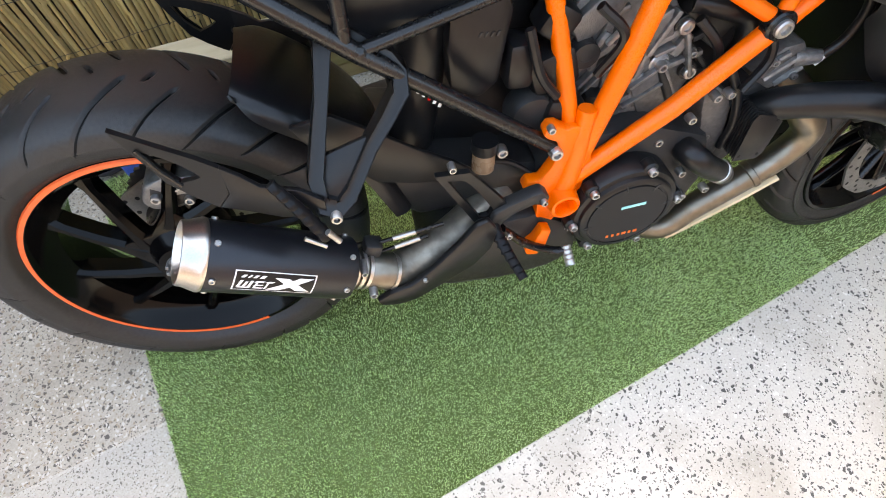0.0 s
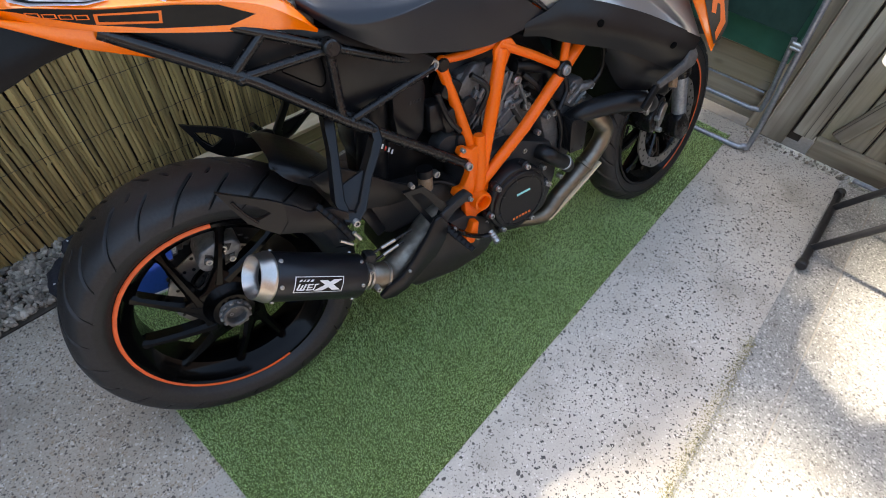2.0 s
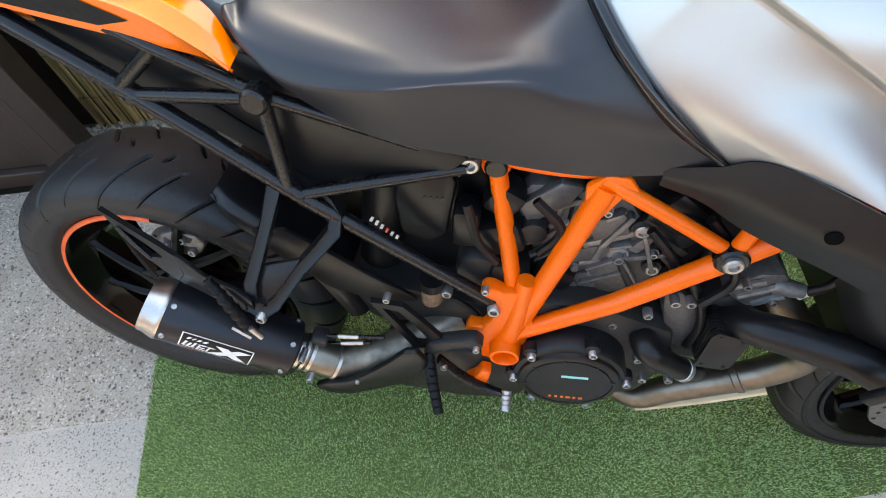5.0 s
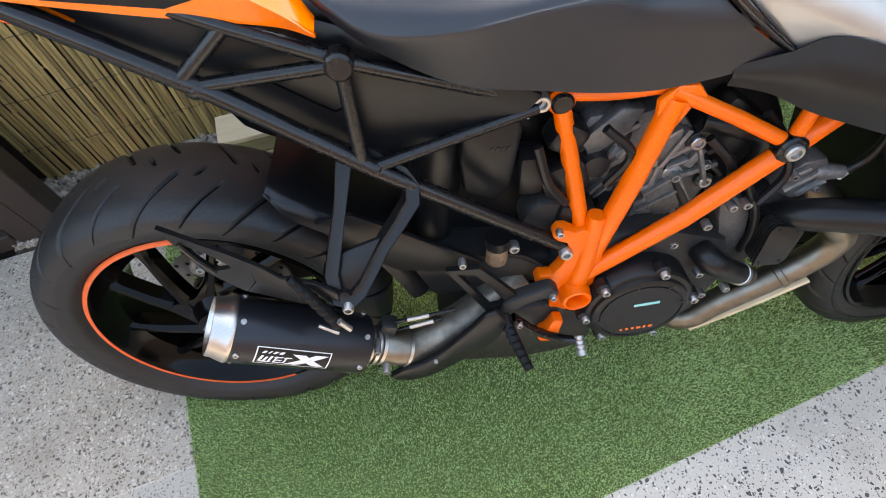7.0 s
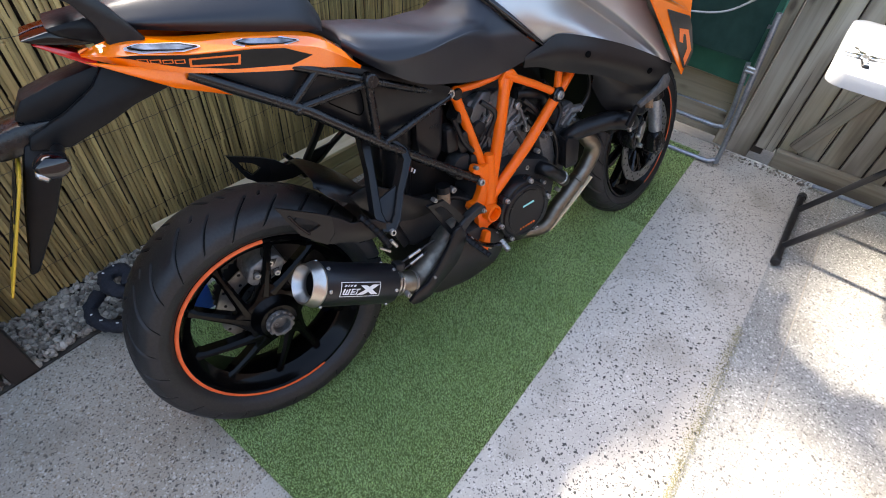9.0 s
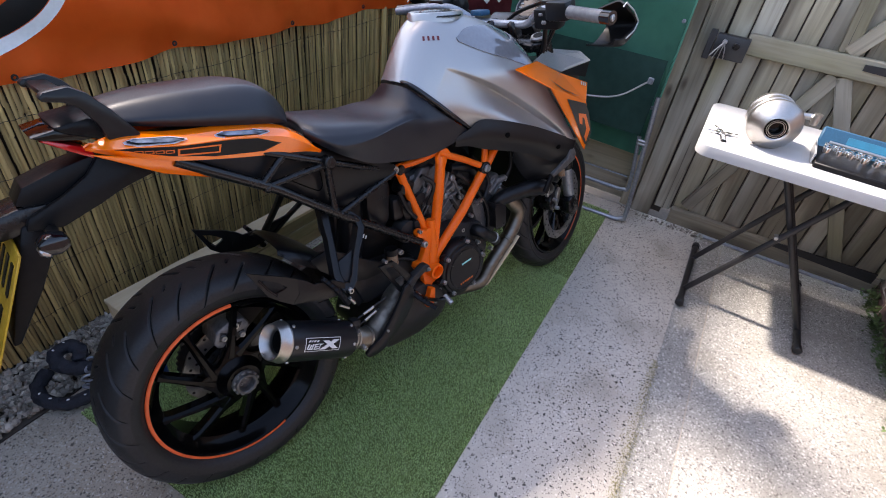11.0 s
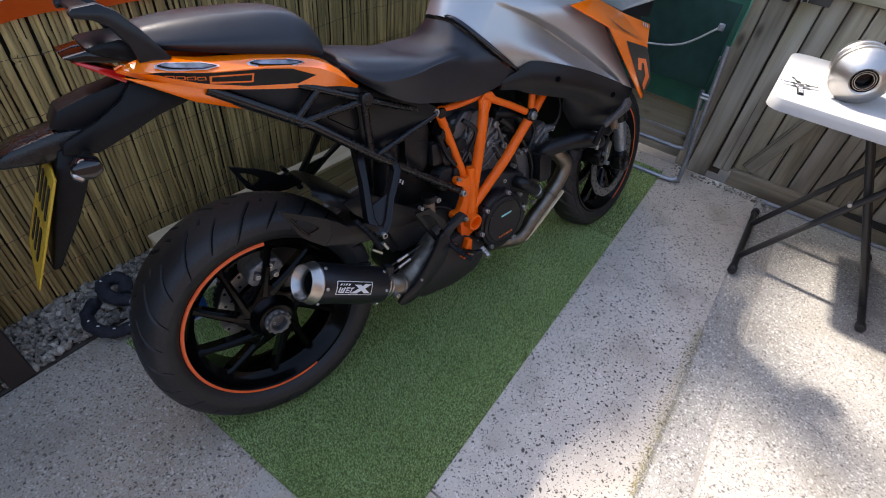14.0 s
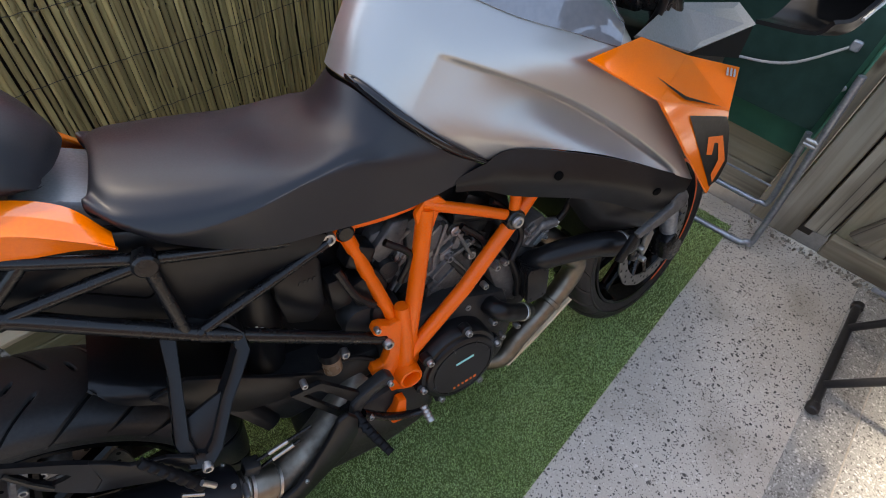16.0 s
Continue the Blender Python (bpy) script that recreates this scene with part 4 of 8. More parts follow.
case = thing("socket_case", "open blue socket set case with rows of chrome sockets", "tool case", PATIO @ pose(1.64, -1.165, TZ, 0, 0, -3))
bm = B()
box(bm, (-0.01, -0.2, 0.010), (0.19, 0.42, 0.020), bevel=0.004)
part("tray", bm, BLACK_DULL, case)
bm = B()
box(bm, (0.118, -0.2, 0.042), (0.022, 0.42, 0.080), pose(0, 0, 0, 0, 32, 0), bevel=0.005)
lid = part("lid", bm, TOOL_BLUE, case, "blue plastic lid standing open")
bm = B()
box(bm, (0.1065, -0.20, 0.048), (0.002, 0.25, 0.042), pose(0, 0, 0, 0, 32, 0), bevel=0.0005)
part("sticker", bm, TOOL_STICKER, lid, "cyan sticker with worn print")
rng = np.random.default_rng(77)
for row in range(2):
    for q in range(11):
        bm = B()
        box(bm, (0.1050 + 0.0088 * row, -0.10 - 0.020 * q, 0.040 + 0.0142 * row), (0.0012, rng.uniform(0.007, 0.015), 0.009 if row else 0.006), pose(0, 0, 0, 0, 32, 0), bevel=0)
        part("print", bm, WHITE_INK if row else TOOL_BLUE, lid)
bm = B()
box(bm, (0.0, 0.016, 0.02), (0.15, 0.006, 0.04), bevel=0.001)
part("end_flap", bm, PALE_GREY, case)
sk = []
for r in (0.008, 0.010, 0.0125):
    bm = B()
    lathe(bm, [(0.0001, 0.0), (r, 0.0), (r, 0.022), (r * 0.95, 0.024), (r * 0.62, 0.024), (r * 0.6, 0.012), (0.0001, 0.012)], (0, 0, 0), (0, 0, 1), 14)
    sk.append(mesh_of("socket", bm, CHROME))
for row, (xx, zz) in enumerate([(0.068, 0.024), (0.042, 0.024), (0.018, 0.024)]):
    for q in range(15 - 3 * row):
        shared("socket", sk[(q * 2 + row) % 3], case, pose(xx, -0.02 - 0.027 * q * (1 + 0.22 * row), zz - 0.006, 0, 6, 0))
bm = B()
tube(bm, [(0.056, -0.02, 0.050), (0.052, -0.38, 0.050)], 0.005, 10)
part("ratchet", bm, STEEL, case)

# ---- weeds along the wall ----
rng = np.random.default_rng(17)
vs, fs = [], []
for (px, spread, n, hh) in [(2.10, 0.12, 170, 0.06), (1.90, 0.14, 150, 0.045), (1.68, 0.12, 110, 0.035), (1.26, 0.14, 90, 0.045), (1.1, 0.10, 40, 0.04), (2.2, 0.02, 50, 0.10)]:
    for i in range(n):
        x = px + rng.normal(0, spread * 0.5)
        y = -1.79 + abs(rng.normal(0, 0.022))
        z = rng.uniform(0.0, hh)
        a, l, w = rng.uniform(0, 6.28), rng.uniform(0.012, 0.028), rng.uniform(0.004, 0.009)
        d = Vector((math.cos(a), math.sin(a), rng.uniform(-0.2, 0.9))).normalized()
        s = d.cross(Vector((0, 0, 1))).normalized()
        p = Vector((x, y, z))
        k = len(vs)
        vs += [tuple(p), tuple(p + d * l * 0.5 + s * w), tuple(p + d * l), tuple(p + d * l * 0.5 - s * w)]
        fs += [(k, k + 1, k + 2, k + 3)]
soup("weeds", vs, fs, WEED, PATIO, "small green weeds growing at the foot of the brick wall", "weeds")

# ---- unseen tree added behind the fence to shade the yard ----
tree = thing("tree", "unseen leafy tree added beyond the fence to shade the yard", "tree", PATIO @ pose(1.31, 3.0, -0.05))
bm = B()
tube(bm, [(0, 0, 0), (0.05, 0.04, 1.6), (0.0, 0.06, 3.0), (-0.1, 0.05, 4.1), (-0.22, 0.0, 5.4)], [0.13, 0.11, 0.085, 0.06, 0.02], 10, smooth=16)
for a in range(9):
    an = a * 0.75
    z = 3.3 + 0.15 * a
    tube(bm, [(0, 0.04, z), (0.4 * math.cos(an), 0.02 + 0.15 * math.sin(an), z + 0.2), (0.95 * math.cos(an), 0.3 * math.sin(an), z + 0.35)], [0.035, 0.022, 0.008], 7, smooth=8)
part("trunk", bm, BARK, tree)
rng = np.random.default_rng(29)
vs, fs = [], []


def leaf_cloud(cx, cy, cz, rx, ry, rz, n):
    for i in range(n):
        q = rng.normal(0, 1, 3)
        q = q / np.linalg.norm(q) * rng.random() ** 0.33
        p = Vector((cx + q[0] * rx, cy + q[1] * ry, cz + q[2] * rz))
        d = Vector(rng.normal(0, 1, 3)).normalized()
        s = d.cross(Vector(rng.normal(0, 1, 3))).normalized()
        l, w = rng.uniform(0.05, 0.085), rng.uniform(0.018, 0.03)
        k = len(vs)
        vs.extend([tuple(p), tuple(p + d * l * 0.5 + s * w), tuple(p + d * l), tuple(p + d * l * 0.5 - s * w)])
        fs.append((k, k + 1, k + 2, k + 3))


# leaf clusters placed so that their shadows bound the sun patches on the paving
for c in [(-1.0, -0.02, 3.98, 0.36, 0.32, 0.40, 3600), (-0.72, -0.02, 4.11, 0.36, 0.34, 0.44, 4400), (-0.3, -0.02, 4.30, 0.4, 0.36, 0.50, 5200), (0.05, 0.0, 4.38, 0.4, 0.36, 0.52, 5400), (0.5, 0.0, 4.50, 0.4, 0.36, 0.50, 4600), (0.95, 0.0, 4.62, 0.36, 0.36, 0.50, 4200), (0.72, 0.0, 4.86, 0.30, 0.2, 0.24, 700), (0.99, 0.0, 5.20, 0.27, 0.3, 0.45, 3000), (1.02, 0.0, 5.75, 0.27, 0.3, 0.42, 2500), (-1.55, 0.0, 3.92, 0.5, 0.36, 0.55, 3900), (-0.85, -0.02, 4.20, 0.36, 0.2, 0.25, 2600), (-0.45, -0.02, 4.50, 0.36, 0.2, 0.30, 2800), (-0.19, 0.0, 5.10, 0.13, 0.12, 0.20, 230), (-0.25, 0.0, 5.32, 0.12, 0.12, 0.22, 190), (-0.30, 0.0, 5.52, 0.12, 0.12, 0.18, 90)]:
    leaf_cloud(*c)
soup("crown", vs, fs, LEAF, Matrix(), "", "", kind="stuff", parent=tree)


# ---- the motorcycle ----
bike = thing("motorcycle", "orange, silver-grey and black naked sport-touring motorcycle leaning on its side stand", "motorcycle", pose(0.0007, 0.0272, -0.0028, -12, 0, -1.5))
RIGHT, LEFT = -1, 1


def flip(ps, s):
    """The points on the right side (s = -1) or mirrored on the left (s = 1)."""
    return [(p[0], p[1] * -s, p[2]) for p in ps]


def bolt(parent, c, r=0.008, axis=(0, 1, 0), h=0.008, nm="bolt", mtl=None):
    bm = B()
    ax = Vector(axis)
    lathe(bm, [(0.0001, 0.3 * h), (r * 0.5, 0.3 * h), (r * 0.55, h), (r * 0.85, h), (r, 0.7 * h), (r, -h), (0.0001, -h)], c, -ax if ax.y > 0 else ax, 14)
    return part(nm, bm, mtl or BOLT, parent)


# wheels
def tyre_mesh(R, W, lip, grooves, nseg=1300, step=0.0017, bead=0.87):
    """A tyre with curved tread grooves sunk into its crown and darkened inside by colour."""
    h = W / 2
    prof = [(lip - 0.012, -h * (bead - 0.07)), (lip, -h * bead), (lip + 0.012, -h * (bead + 0.65 * (1 - bead))), (lip + 0.03, -h * (bead + 0.95 * (1 - bead))), (R - 0.047, -h * 1.0), (R - 0.026, -h * 0.95), (R - 0.0095, -h * 0.72), (R - 0.002, -h * 0.36), (R, 0.0)]
    prof = prof + [(r, -y) for r, y in prof[-2::-1]]
    dense = catmull([Vector((r, y, 0)) for r, y in prof], 400)
    line, last = [dense[0]], dense[0]
    for q in dense[1:]:
        gap = step if q.x > R - 0.05 else 0.006
        if (q - last).length > gap:
            line.append(q)
            last = q
    line.append(dense[-1])
    rr, yy = np.array([q.x for q in line]), np.array([q.y for q in line])
    a = np.linspace(0, 2 * np.pi, nseg, endpoint=False)[:, None]
    arc = np.concatenate([[0], np.cumsum(np.hypot(np.diff(rr), np.diff(yy)))])
    mid_arc = np.interp(0.0, yy[np.argmin(np.abs(yy)) - 2:np.argmin(np.abs(yy)) + 3], arc[np.argmin(np.abs(yy)) - 2:np.argmin(np.abs(yy)) + 3])
    sgn, t = np.sign(yy)[None, :], (np.abs(arc - mid_arc) / (h * 1.42))[None, :]
    period = 2 * math.pi / grooves
    depth = np.zeros((nseg, len(line)))
    sweep = 0.62 * np.clip(t, 0, 1) ** 1.15 * period
    for off, t0, t1, wd in [(0.0, 0.08, 0.93, 0.0042), (0.5, 0.22, 0.86, 0.0036), (0.8, 0.0, 0.18, 0.0034)]:
        d = ((a - (off + 0.5 * (sgn > 0)) * period + period / 2) % period - period / 2) * R
        e = np.clip(np.minimum((t - t0) / 0.05, (t1 - t) / 0.05), 0, 1)
        depth = np.maximum(depth, e * np.exp(-(d / (wd * (0.5 + 0.5 * e))) ** 6))
    r = rr[None, :] - 0.0062 * depth * (rr[None, :] > R - 0.062)
    a = a + sweep
    pts = np.stack([r * np.cos(a), np.broadcast_to(yy[None, :], r.shape), r * np.sin(a)], -1).reshape(-1, 3)
    n = len(line)
    idx = np.arange(nseg * n).reshape(nseg, n)
    nxt = np.roll(idx, -1, axis=0)
    quads = np.stack([idx[:, :-1], idx[:, 1:], nxt[:, 1:], nxt[:, :-1]], -1).reshape(-1, 4)
    me = bpy.data.meshes.new("tyre")
    me.from_pydata(pts.tolist(), [], quads.tolist())
    me.polygons.foreach_set("use_smooth", [True] * len(me.polygons))
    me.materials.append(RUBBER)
    me.materials.append(GROOVE_SHADE)
    # groove floors take the darker rubber, which paints their shade
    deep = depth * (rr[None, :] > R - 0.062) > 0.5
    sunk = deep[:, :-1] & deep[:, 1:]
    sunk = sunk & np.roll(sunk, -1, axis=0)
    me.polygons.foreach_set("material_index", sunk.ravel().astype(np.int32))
    return me


def tyre(me, parent, label):
    ob = new("tyre", me)
    ob.parent = parent
    return tagged(ob, label)


def rim_mesh(lip, w, seg=96):
    h = w / 2
    bm = B()
    lathe(bm, [(lip - 0.012, -h + 0.012), (lip - 0.002, -h + 0.006), (lip, -h + 0.001), (lip - 0.003, -h - 0.003), (lip - 0.010, -h - 0.003), (lip - 0.016, -h + 0.004), (lip - 0.022, -h + 0.022), (lip - 0.042, -h + 0.036), (lip - 0.046, 0),
               (lip - 0.042, h - 0.036), (lip - 0.022, h - 0.022), (lip - 0.016, h - 0.004), (lip - 0.010, h + 0.003), (lip - 0.003, h + 0.003), (lip, h - 0.001), (lip - 0.012, h - 0.012)], (0, 0, 0), (0, 1, 0), seg)
    return bm


def tape_mesh(lip, y, a0, a1):
    bm = B()
    lathe(bm, [(lip - 0.0075, y - 0.0006), (lip - 0.0012, y - 0.0006), (lip + 0.001, y + 0.002), (lip + 0.0005, y + 0.003), (lip - 0.0075, y + 0.0004)], (0, 0, 0), (0, 1, 0), 110, close=True, start=a0, end=a1)
    return bm


def disc_mesh(r, y, inner, thick=0.005):
    """A brake disc with a wavy edge; black studs added to it stand for rows of drilled holes."""
    bm = B()
    n = 120
    rows = []
    for j in range(n):
        a = 2 * math.pi * j / n
        ro = r - 0.003 * (0.5 + 0.5 * math.cos(12 * a))
        rows.append([bm.verts.new((q * math.cos(a), yy, q * math.sin(a))) for q, yy in [(inner, y - thick / 2), (ro, y - thick / 2), (ro, y + thick / 2), (inner, y + thick / 2)]])
    for j in range(n):
        a, b = rows[j], rows[(j + 1) % n]
        for i in range(4):
            bm.faces.new((a[i], a[(i + 1) % 4], b[(i + 1) % 4], b[i]))
    return bm


# black studs, slightly proud, painted as the dark of drilled holes
def holes_mesh(r0, r1, y, n=30):
    bm = B()
    for j in range(n):
        a = 2 * math.pi * j / n
        q = [r0, (r0 + r1) / 2, r1][j % 3]
        disc(bm, (q * math.cos(a), y, q * math.sin(a)), (0, 1, 0), 0.0042, 0.0066, 8, 0.0003)
    return bm


def spoke(bm, a, hub_r, rim_r, y0, y1, w0, w1, spread, sweep=0.0, deep=0.026):
    """A pair of slim blades that part from the hub towards the rim, swept back, each with a ridge along its outer face."""
    for k in (-1, 1):
        ai, ao = a + k * 0.13, a - sweep + k * spread
        pin = Vector((hub_r * math.cos(ai), y0, hub_r * math.sin(ai)))
        pout = Vector((rim_r * math.cos(ao), y1, rim_r * math.sin(ao)))
        mid = (pin + pout) / 2 + Vector((0, -0.003, 0))
        t = (pout - pin).normalized()
        side = t.cross(Vector((0, 1, 0))).normalized()
        rings = []
        for p, w in [(pin, w0), (pin.lerp(mid, 0.5), w0 * 0.72), (mid, (w0 + w1) * 0.42), (mid.lerp(pout, 0.7), w1), (pout, w1 * 1.9)]:
            rings.append([bm.verts.new(p + side * w + Vector((0, 0.003, 0))), bm.verts.new(p + side * w * 0.4 - Vector((0, 0.004, 0))), bm.verts.new(p - side * w * 0.4 - Vector((0, 0.004, 0))), bm.verts.new(p - side * w + Vector((0, 0.003, 0))), bm.verts.new(p - side * w * 0.6 + Vector((0, deep, 0))), bm.verts.new(p + side * w * 0.6 + Vector((0, deep, 0)))])
        for u, v in zip(rings, rings[1:]):
            for i in range(6):
                bm.faces.new((u[i], u[(i + 1) % 6], v[(i + 1) % 6], v[i]))
    return bm


RW, FW = (0.0, 0.0, 0.316), (1.466, 0.01, 0.312)
rear_wheel = part("rear_wheel", rim_mesh(0.232, 0.146), RIM_BLACK, bike, "gloss black alloy rear rim with an orange rim stripe", m=pose(*RW))
tyre(tyre_mesh(0.3158, 0.188, 0.232, 13, bead=0.77), rear_wheel, "wide worn black rubber tyre with curved grooves")
part("rim_tape", tape_mesh(0.2305, -0.0766, 70, 276), TAPE, rear_wheel, "orange rim tape")
for k in range(5):
    bm = B()
    spoke(bm, radians(160 + 72 * k), 0.066, 0.202, -0.054, -0.040, 0.017, 0.0085, 0.295, 0.47, 0.034)
    part("spoke", bm, RIM_BLACK, rear_wheel)
bm = B()
lathe(bm, [(0.03, -0.085), (0.045, -0.083), (0.05, -0.07), (0.062, -0.055), (0.07, -0.04), (0.072, 0.0), (0.06, 0.04), (0.03, 0.045)], (0, 0, 0), (0, 1, 0), 40)
part("hub", bm, RIM_BLACK, rear_wheel)
bm = B()
star = []
for k in range(10):
    a = radians(160 + 36 * k)
    q = 0.112 if k % 2 == 0 else 0.070
    star.append((q * math.cos(a), q * math.sin(a)))
prism(bm, star, -0.056, -0.024, 0.006)
part("hub_web", bm, RIM_BLACK, rear_wheel)
bm = B()
lathe(bm, [(0.0205, -0.072), (0.0205, -0.100), (0.0225, -0.1025), (0.0275, -0.1025), (0.0285, -0.100), (0.0285, -0.091), (0.0325, -0.090), (0.034, -0.088), (0.034, -0.076), (0.031, -0.074)], (0, 0, 0), (0, 1, 0), 40)
lathe(bm, [(0.0001, -0.082), (0.0205, -0.082), (0.0205, -0.100)], (0, 0, 0), (0, 1, 0), 24)
nut = part("axle_nut", bm, GREY_CAST, rear_wheel, "large grey aluminium axle nut with castellated rim", sharp=25)
for k in range(12):
    bm = B()
    a = radians(30 * k)
    box(bm, (0.0318, -0.0935, 0), (0.0055, 0.007, 0.0085), bevel=0.0012)
    for v in bm.verts:
        v.co = Vector((v.co.x * math.cos(a) - v.co.z * math.sin(a), v.co.y, v.co.x * math.sin(a) + v.co.z * math.cos(a)))
    part("tooth", bm, ALU, nut)
for x, z in [(0.006, 0.009), (-0.009, -0.006)]:
    bm = B()
    tube(bm, [Vector((x + 0.0035 * math.cos(a), -0.0835, z + 0.0035 * math.sin(a))) for a in np.linspace(0, 6.283, 12, endpoint=False)], 0.0011, 6, close=True)
    part("clip", bm, BOLT, nut)
part("brake_disc", disc_mesh(0.118, 0.02, 0.075), DISC, rear_wheel)
tagged(part("disc_hole_studs", holes_mesh(0.085, 0.110, 0.02, 36), BLACK_INK, rear_wheel), kind="stuff")

STEER = Matrix.Translation((1.19, 0, 1.0)) @ Matrix.Rotation(radians(8), 4, Vector((-0.36, 0, 0.93)).normalized()) @ Matrix.Translation((-1.19, 0, -1.0))
front_wheel = part("front_wheel", rim_mesh(0.232, 0.105), RIM_BLACK, bike, "gloss black alloy front rim with an orange rim stripe", m=STEER @ pose(*FW, 0, 0, -0.5))
tyre(tyre_mesh(0.300, 0.118, 0.232, 13, 600, 0.004), front_wheel, "black rubber front tyre")
part("rim_tape", tape_mesh(0.2305, -0.0561, -100, 70), TAPE, front_wheel, "orange rim tape")
for k in range(5):
    bm = B()
    spoke(bm, radians(54 + 72 * k), 0.045, 0.20, -0.02, -0.02, 0.010, 0.006, 0.28, 0.3)
    part("spoke", bm, RIM_BLACK, front_wheel)
bm = B()
lathe(bm, [(0.0001, -0.075), (0.025, -0.075), (0.03, -0.06), (0.045, -0.03), (0.045, 0.03), (0.03, 0.06), (0.0001, 0.075)], (0, 0, 0), (0, 1, 0), 32)
part("hub", bm, RIM_BLACK, front_wheel)
for sy in (-0.072, 0.072):
    part("brake_disc", disc_mesh(0.158, sy, 0.122), DISC, front_wheel)
    for k in range(10):
        bm = B()
        a = radians(36 * k)
        tube(bm, [(0.05 * math.cos(a), sy * 0.8, 0.05 * math.sin(a)), (0.124 * math.cos(a + 0.25), sy, 0.124 * math.sin(a + 0.25))], 0.008, 6, flat=0.4)
        part("carrier_arm", bm, BLACK_TUBE, front_wheel)
    tagged(part("disc_hole_studs", holes_mesh(0.130, 0.150, sy, 42), BLACK_INK, front_wheel), kind="stuff")

# rear caliper and single-sided swingarm
bm = B()
prism(bm, [(-0.032, 0.428), (-0.018, 0.460), (0.018, 0.474), (0.056, 0.468), (0.068, 0.445), (0.052, 0.418), (0.010, 0.404), (-0.022, 0.410)], -0.038, 0.05, 0.006)
cal = part("rear_caliper", bm, ALU, bike, "grey aluminium rear brake caliper")
# thin dark plates stand in for shaded hollows in the casting
for poly in [[(-0.018, 0.430), (-0.008, 0.456), (0.006, 0.446), (0.000, 0.424)], [(0.012, 0.450), (0.030, 0.466), (0.050, 0.460), (0.040, 0.446)], [(0.014, 0.414), (0.020, 0.436), (0.050, 0.436), (0.044, 0.420)]]:
    bm = B()
    prism(bm, poly, -0.0390, -0.036, 0.001)
    part("recess_shade", bm, DARK_CAST, cal)
for c in [(-0.006, -0.040, 0.438), (0.040, -0.040, 0.426), (0.030, -0.040, 0.458)]:
    bolt(cal, c, 0.008)
bm = B()
prism(bm, [(-0.07, 0.26), (-0.08, 0.32), (-0.06, 0.38), (0.02, 0.41), (0.2, 0.42), (0.42, 0.47), (0.58, 0.45), (0.62, 0.39), (0.56, 0.34), (0.35, 0.30), (0.16, 0.215), (0.03, 0.205), (-0.04, 0.225)], 0.10, 0.17, 0.012)
prism(bm, [(0.34, 0.47), (0.60, 0.44), (0.63, 0.37), (0.40, 0.35), (0.345, 0.40)], -0.09, 0.14, 0.012)
part("swingarm", bm, DARK_CAST, bike, "dark cast swingarm")

bm = B()
n = 80
teeth = [((0.112 if j % 2 else 0.106) * math.cos(2 * math.pi * j / n), RW[2] + (0.112 if j % 2 else 0.106) * math.sin(2 * math.pi * j / n)) for j in range(n)]
prism(bm, teeth, 0.078, 0.086, 0)
part("sprocket", bm, DARK_CAST, bike, "dark rear chain sprocket")

# hugger over the rear tyre
bm = B()
ribs = []
for a, w, r in [(62, 0.080, 0.368), (56, 0.100, 0.375), (44, 0.106, 0.380), (30, 0.108, 0.388), (10, 0.104, 0.398)]:
    ca, sa = math.cos(radians(a)), math.sin(radians(a))
    rib = []
    for y, dr in [(-w - 0.004, -0.034 if a < 60 else -0.012), (-w, -0.016), (-w * 0.80, -0.004), (0, 0.0), (w * 0.80, -0.004), (w, -0.016), (w + 0.004, -0.034 if a < 60 else -0.012)]:
        rib.append((RW[0] + (r + dr) * ca, y, RW[2] + (r + dr) * sa))
    ribs.append(rib)
skin(bm, ribs, 26, 26, thick=0.003)
part("rear_hugger", bm, BLACK_PLASTIC, bike, "matt black plastic rear wheel hugger")
bm = B()
prism(bm, [(0.230, 0.592), (0.285, 0.603), (0.330, 0.574), (0.402, 0.522), (0.452, 0.492), (0.482, 0.468), (0.450, 0.455), (0.394, 0.458), (0.334, 0.474), (0.290, 0.516), (0.252, 0.552)], -0.118, -0.108, 0.003)
part("hugger_side", bm, BLACK_PLASTIC, bike)

# muffler
A0, A1 = Vector((0.048, -0.190, 0.477)), Vector((0.269, -0.169, 0.344))
AX = (A1 - A0).normalized()
LEN = (A1 - A0).length
bm = B()
lathe(bm, [(0.0438, 0.03), (0.0503, 0.03), (0.0512, 0.034), (0.0512, LEN - 0.012), (0.0503, LEN - 0.008), (0.0438, LEN - 0.004), (0.0262, LEN)], A0, AX, 56)
muffler = part("muffler", bm, CAN_BLACK, bike, "black cylindrical aftermarket muffler with polished end cap")
bm = B()
lathe(bm, [(0.0512, 0.037), (0.0520, 0.035), (0.0520, 0.031), (0.0508, 0.029), (0.0500, 0.026), (0.0455, 0.014), (0.0455, 0.010), (0.0442, 0.006), (0.0424, 0.0055), (0.0411, 0.007), (0.0319, 0.024), (0.0302, 0.030), (0.0296, 0.05), (0.0296, 0.12)], A0, AX, 56)
part("end_cap", bm, STEEL, muffler, "polished steel end cap")
bm = B()
lathe(bm, [(0.0001, 0.10), (0.0290, 0.10), (0.0293, 0.034)], A0, AX, 40)
part("bore", bm, BLACK_INK, muffler)
E1 = Vector((0, -1, 0)) - AX * Vector((0, -1, 0)).dot(AX)
E1.normalize()
E2 = AX.cross(E1)


def on_can(d, a, r=0.0515):
    return A0 + AX * (d - (0.016 if 0.08 < d < 0.21 else 0.0)) + r * (math.cos(radians(a)) * E1 + math.sin(radians(a)) * E2)


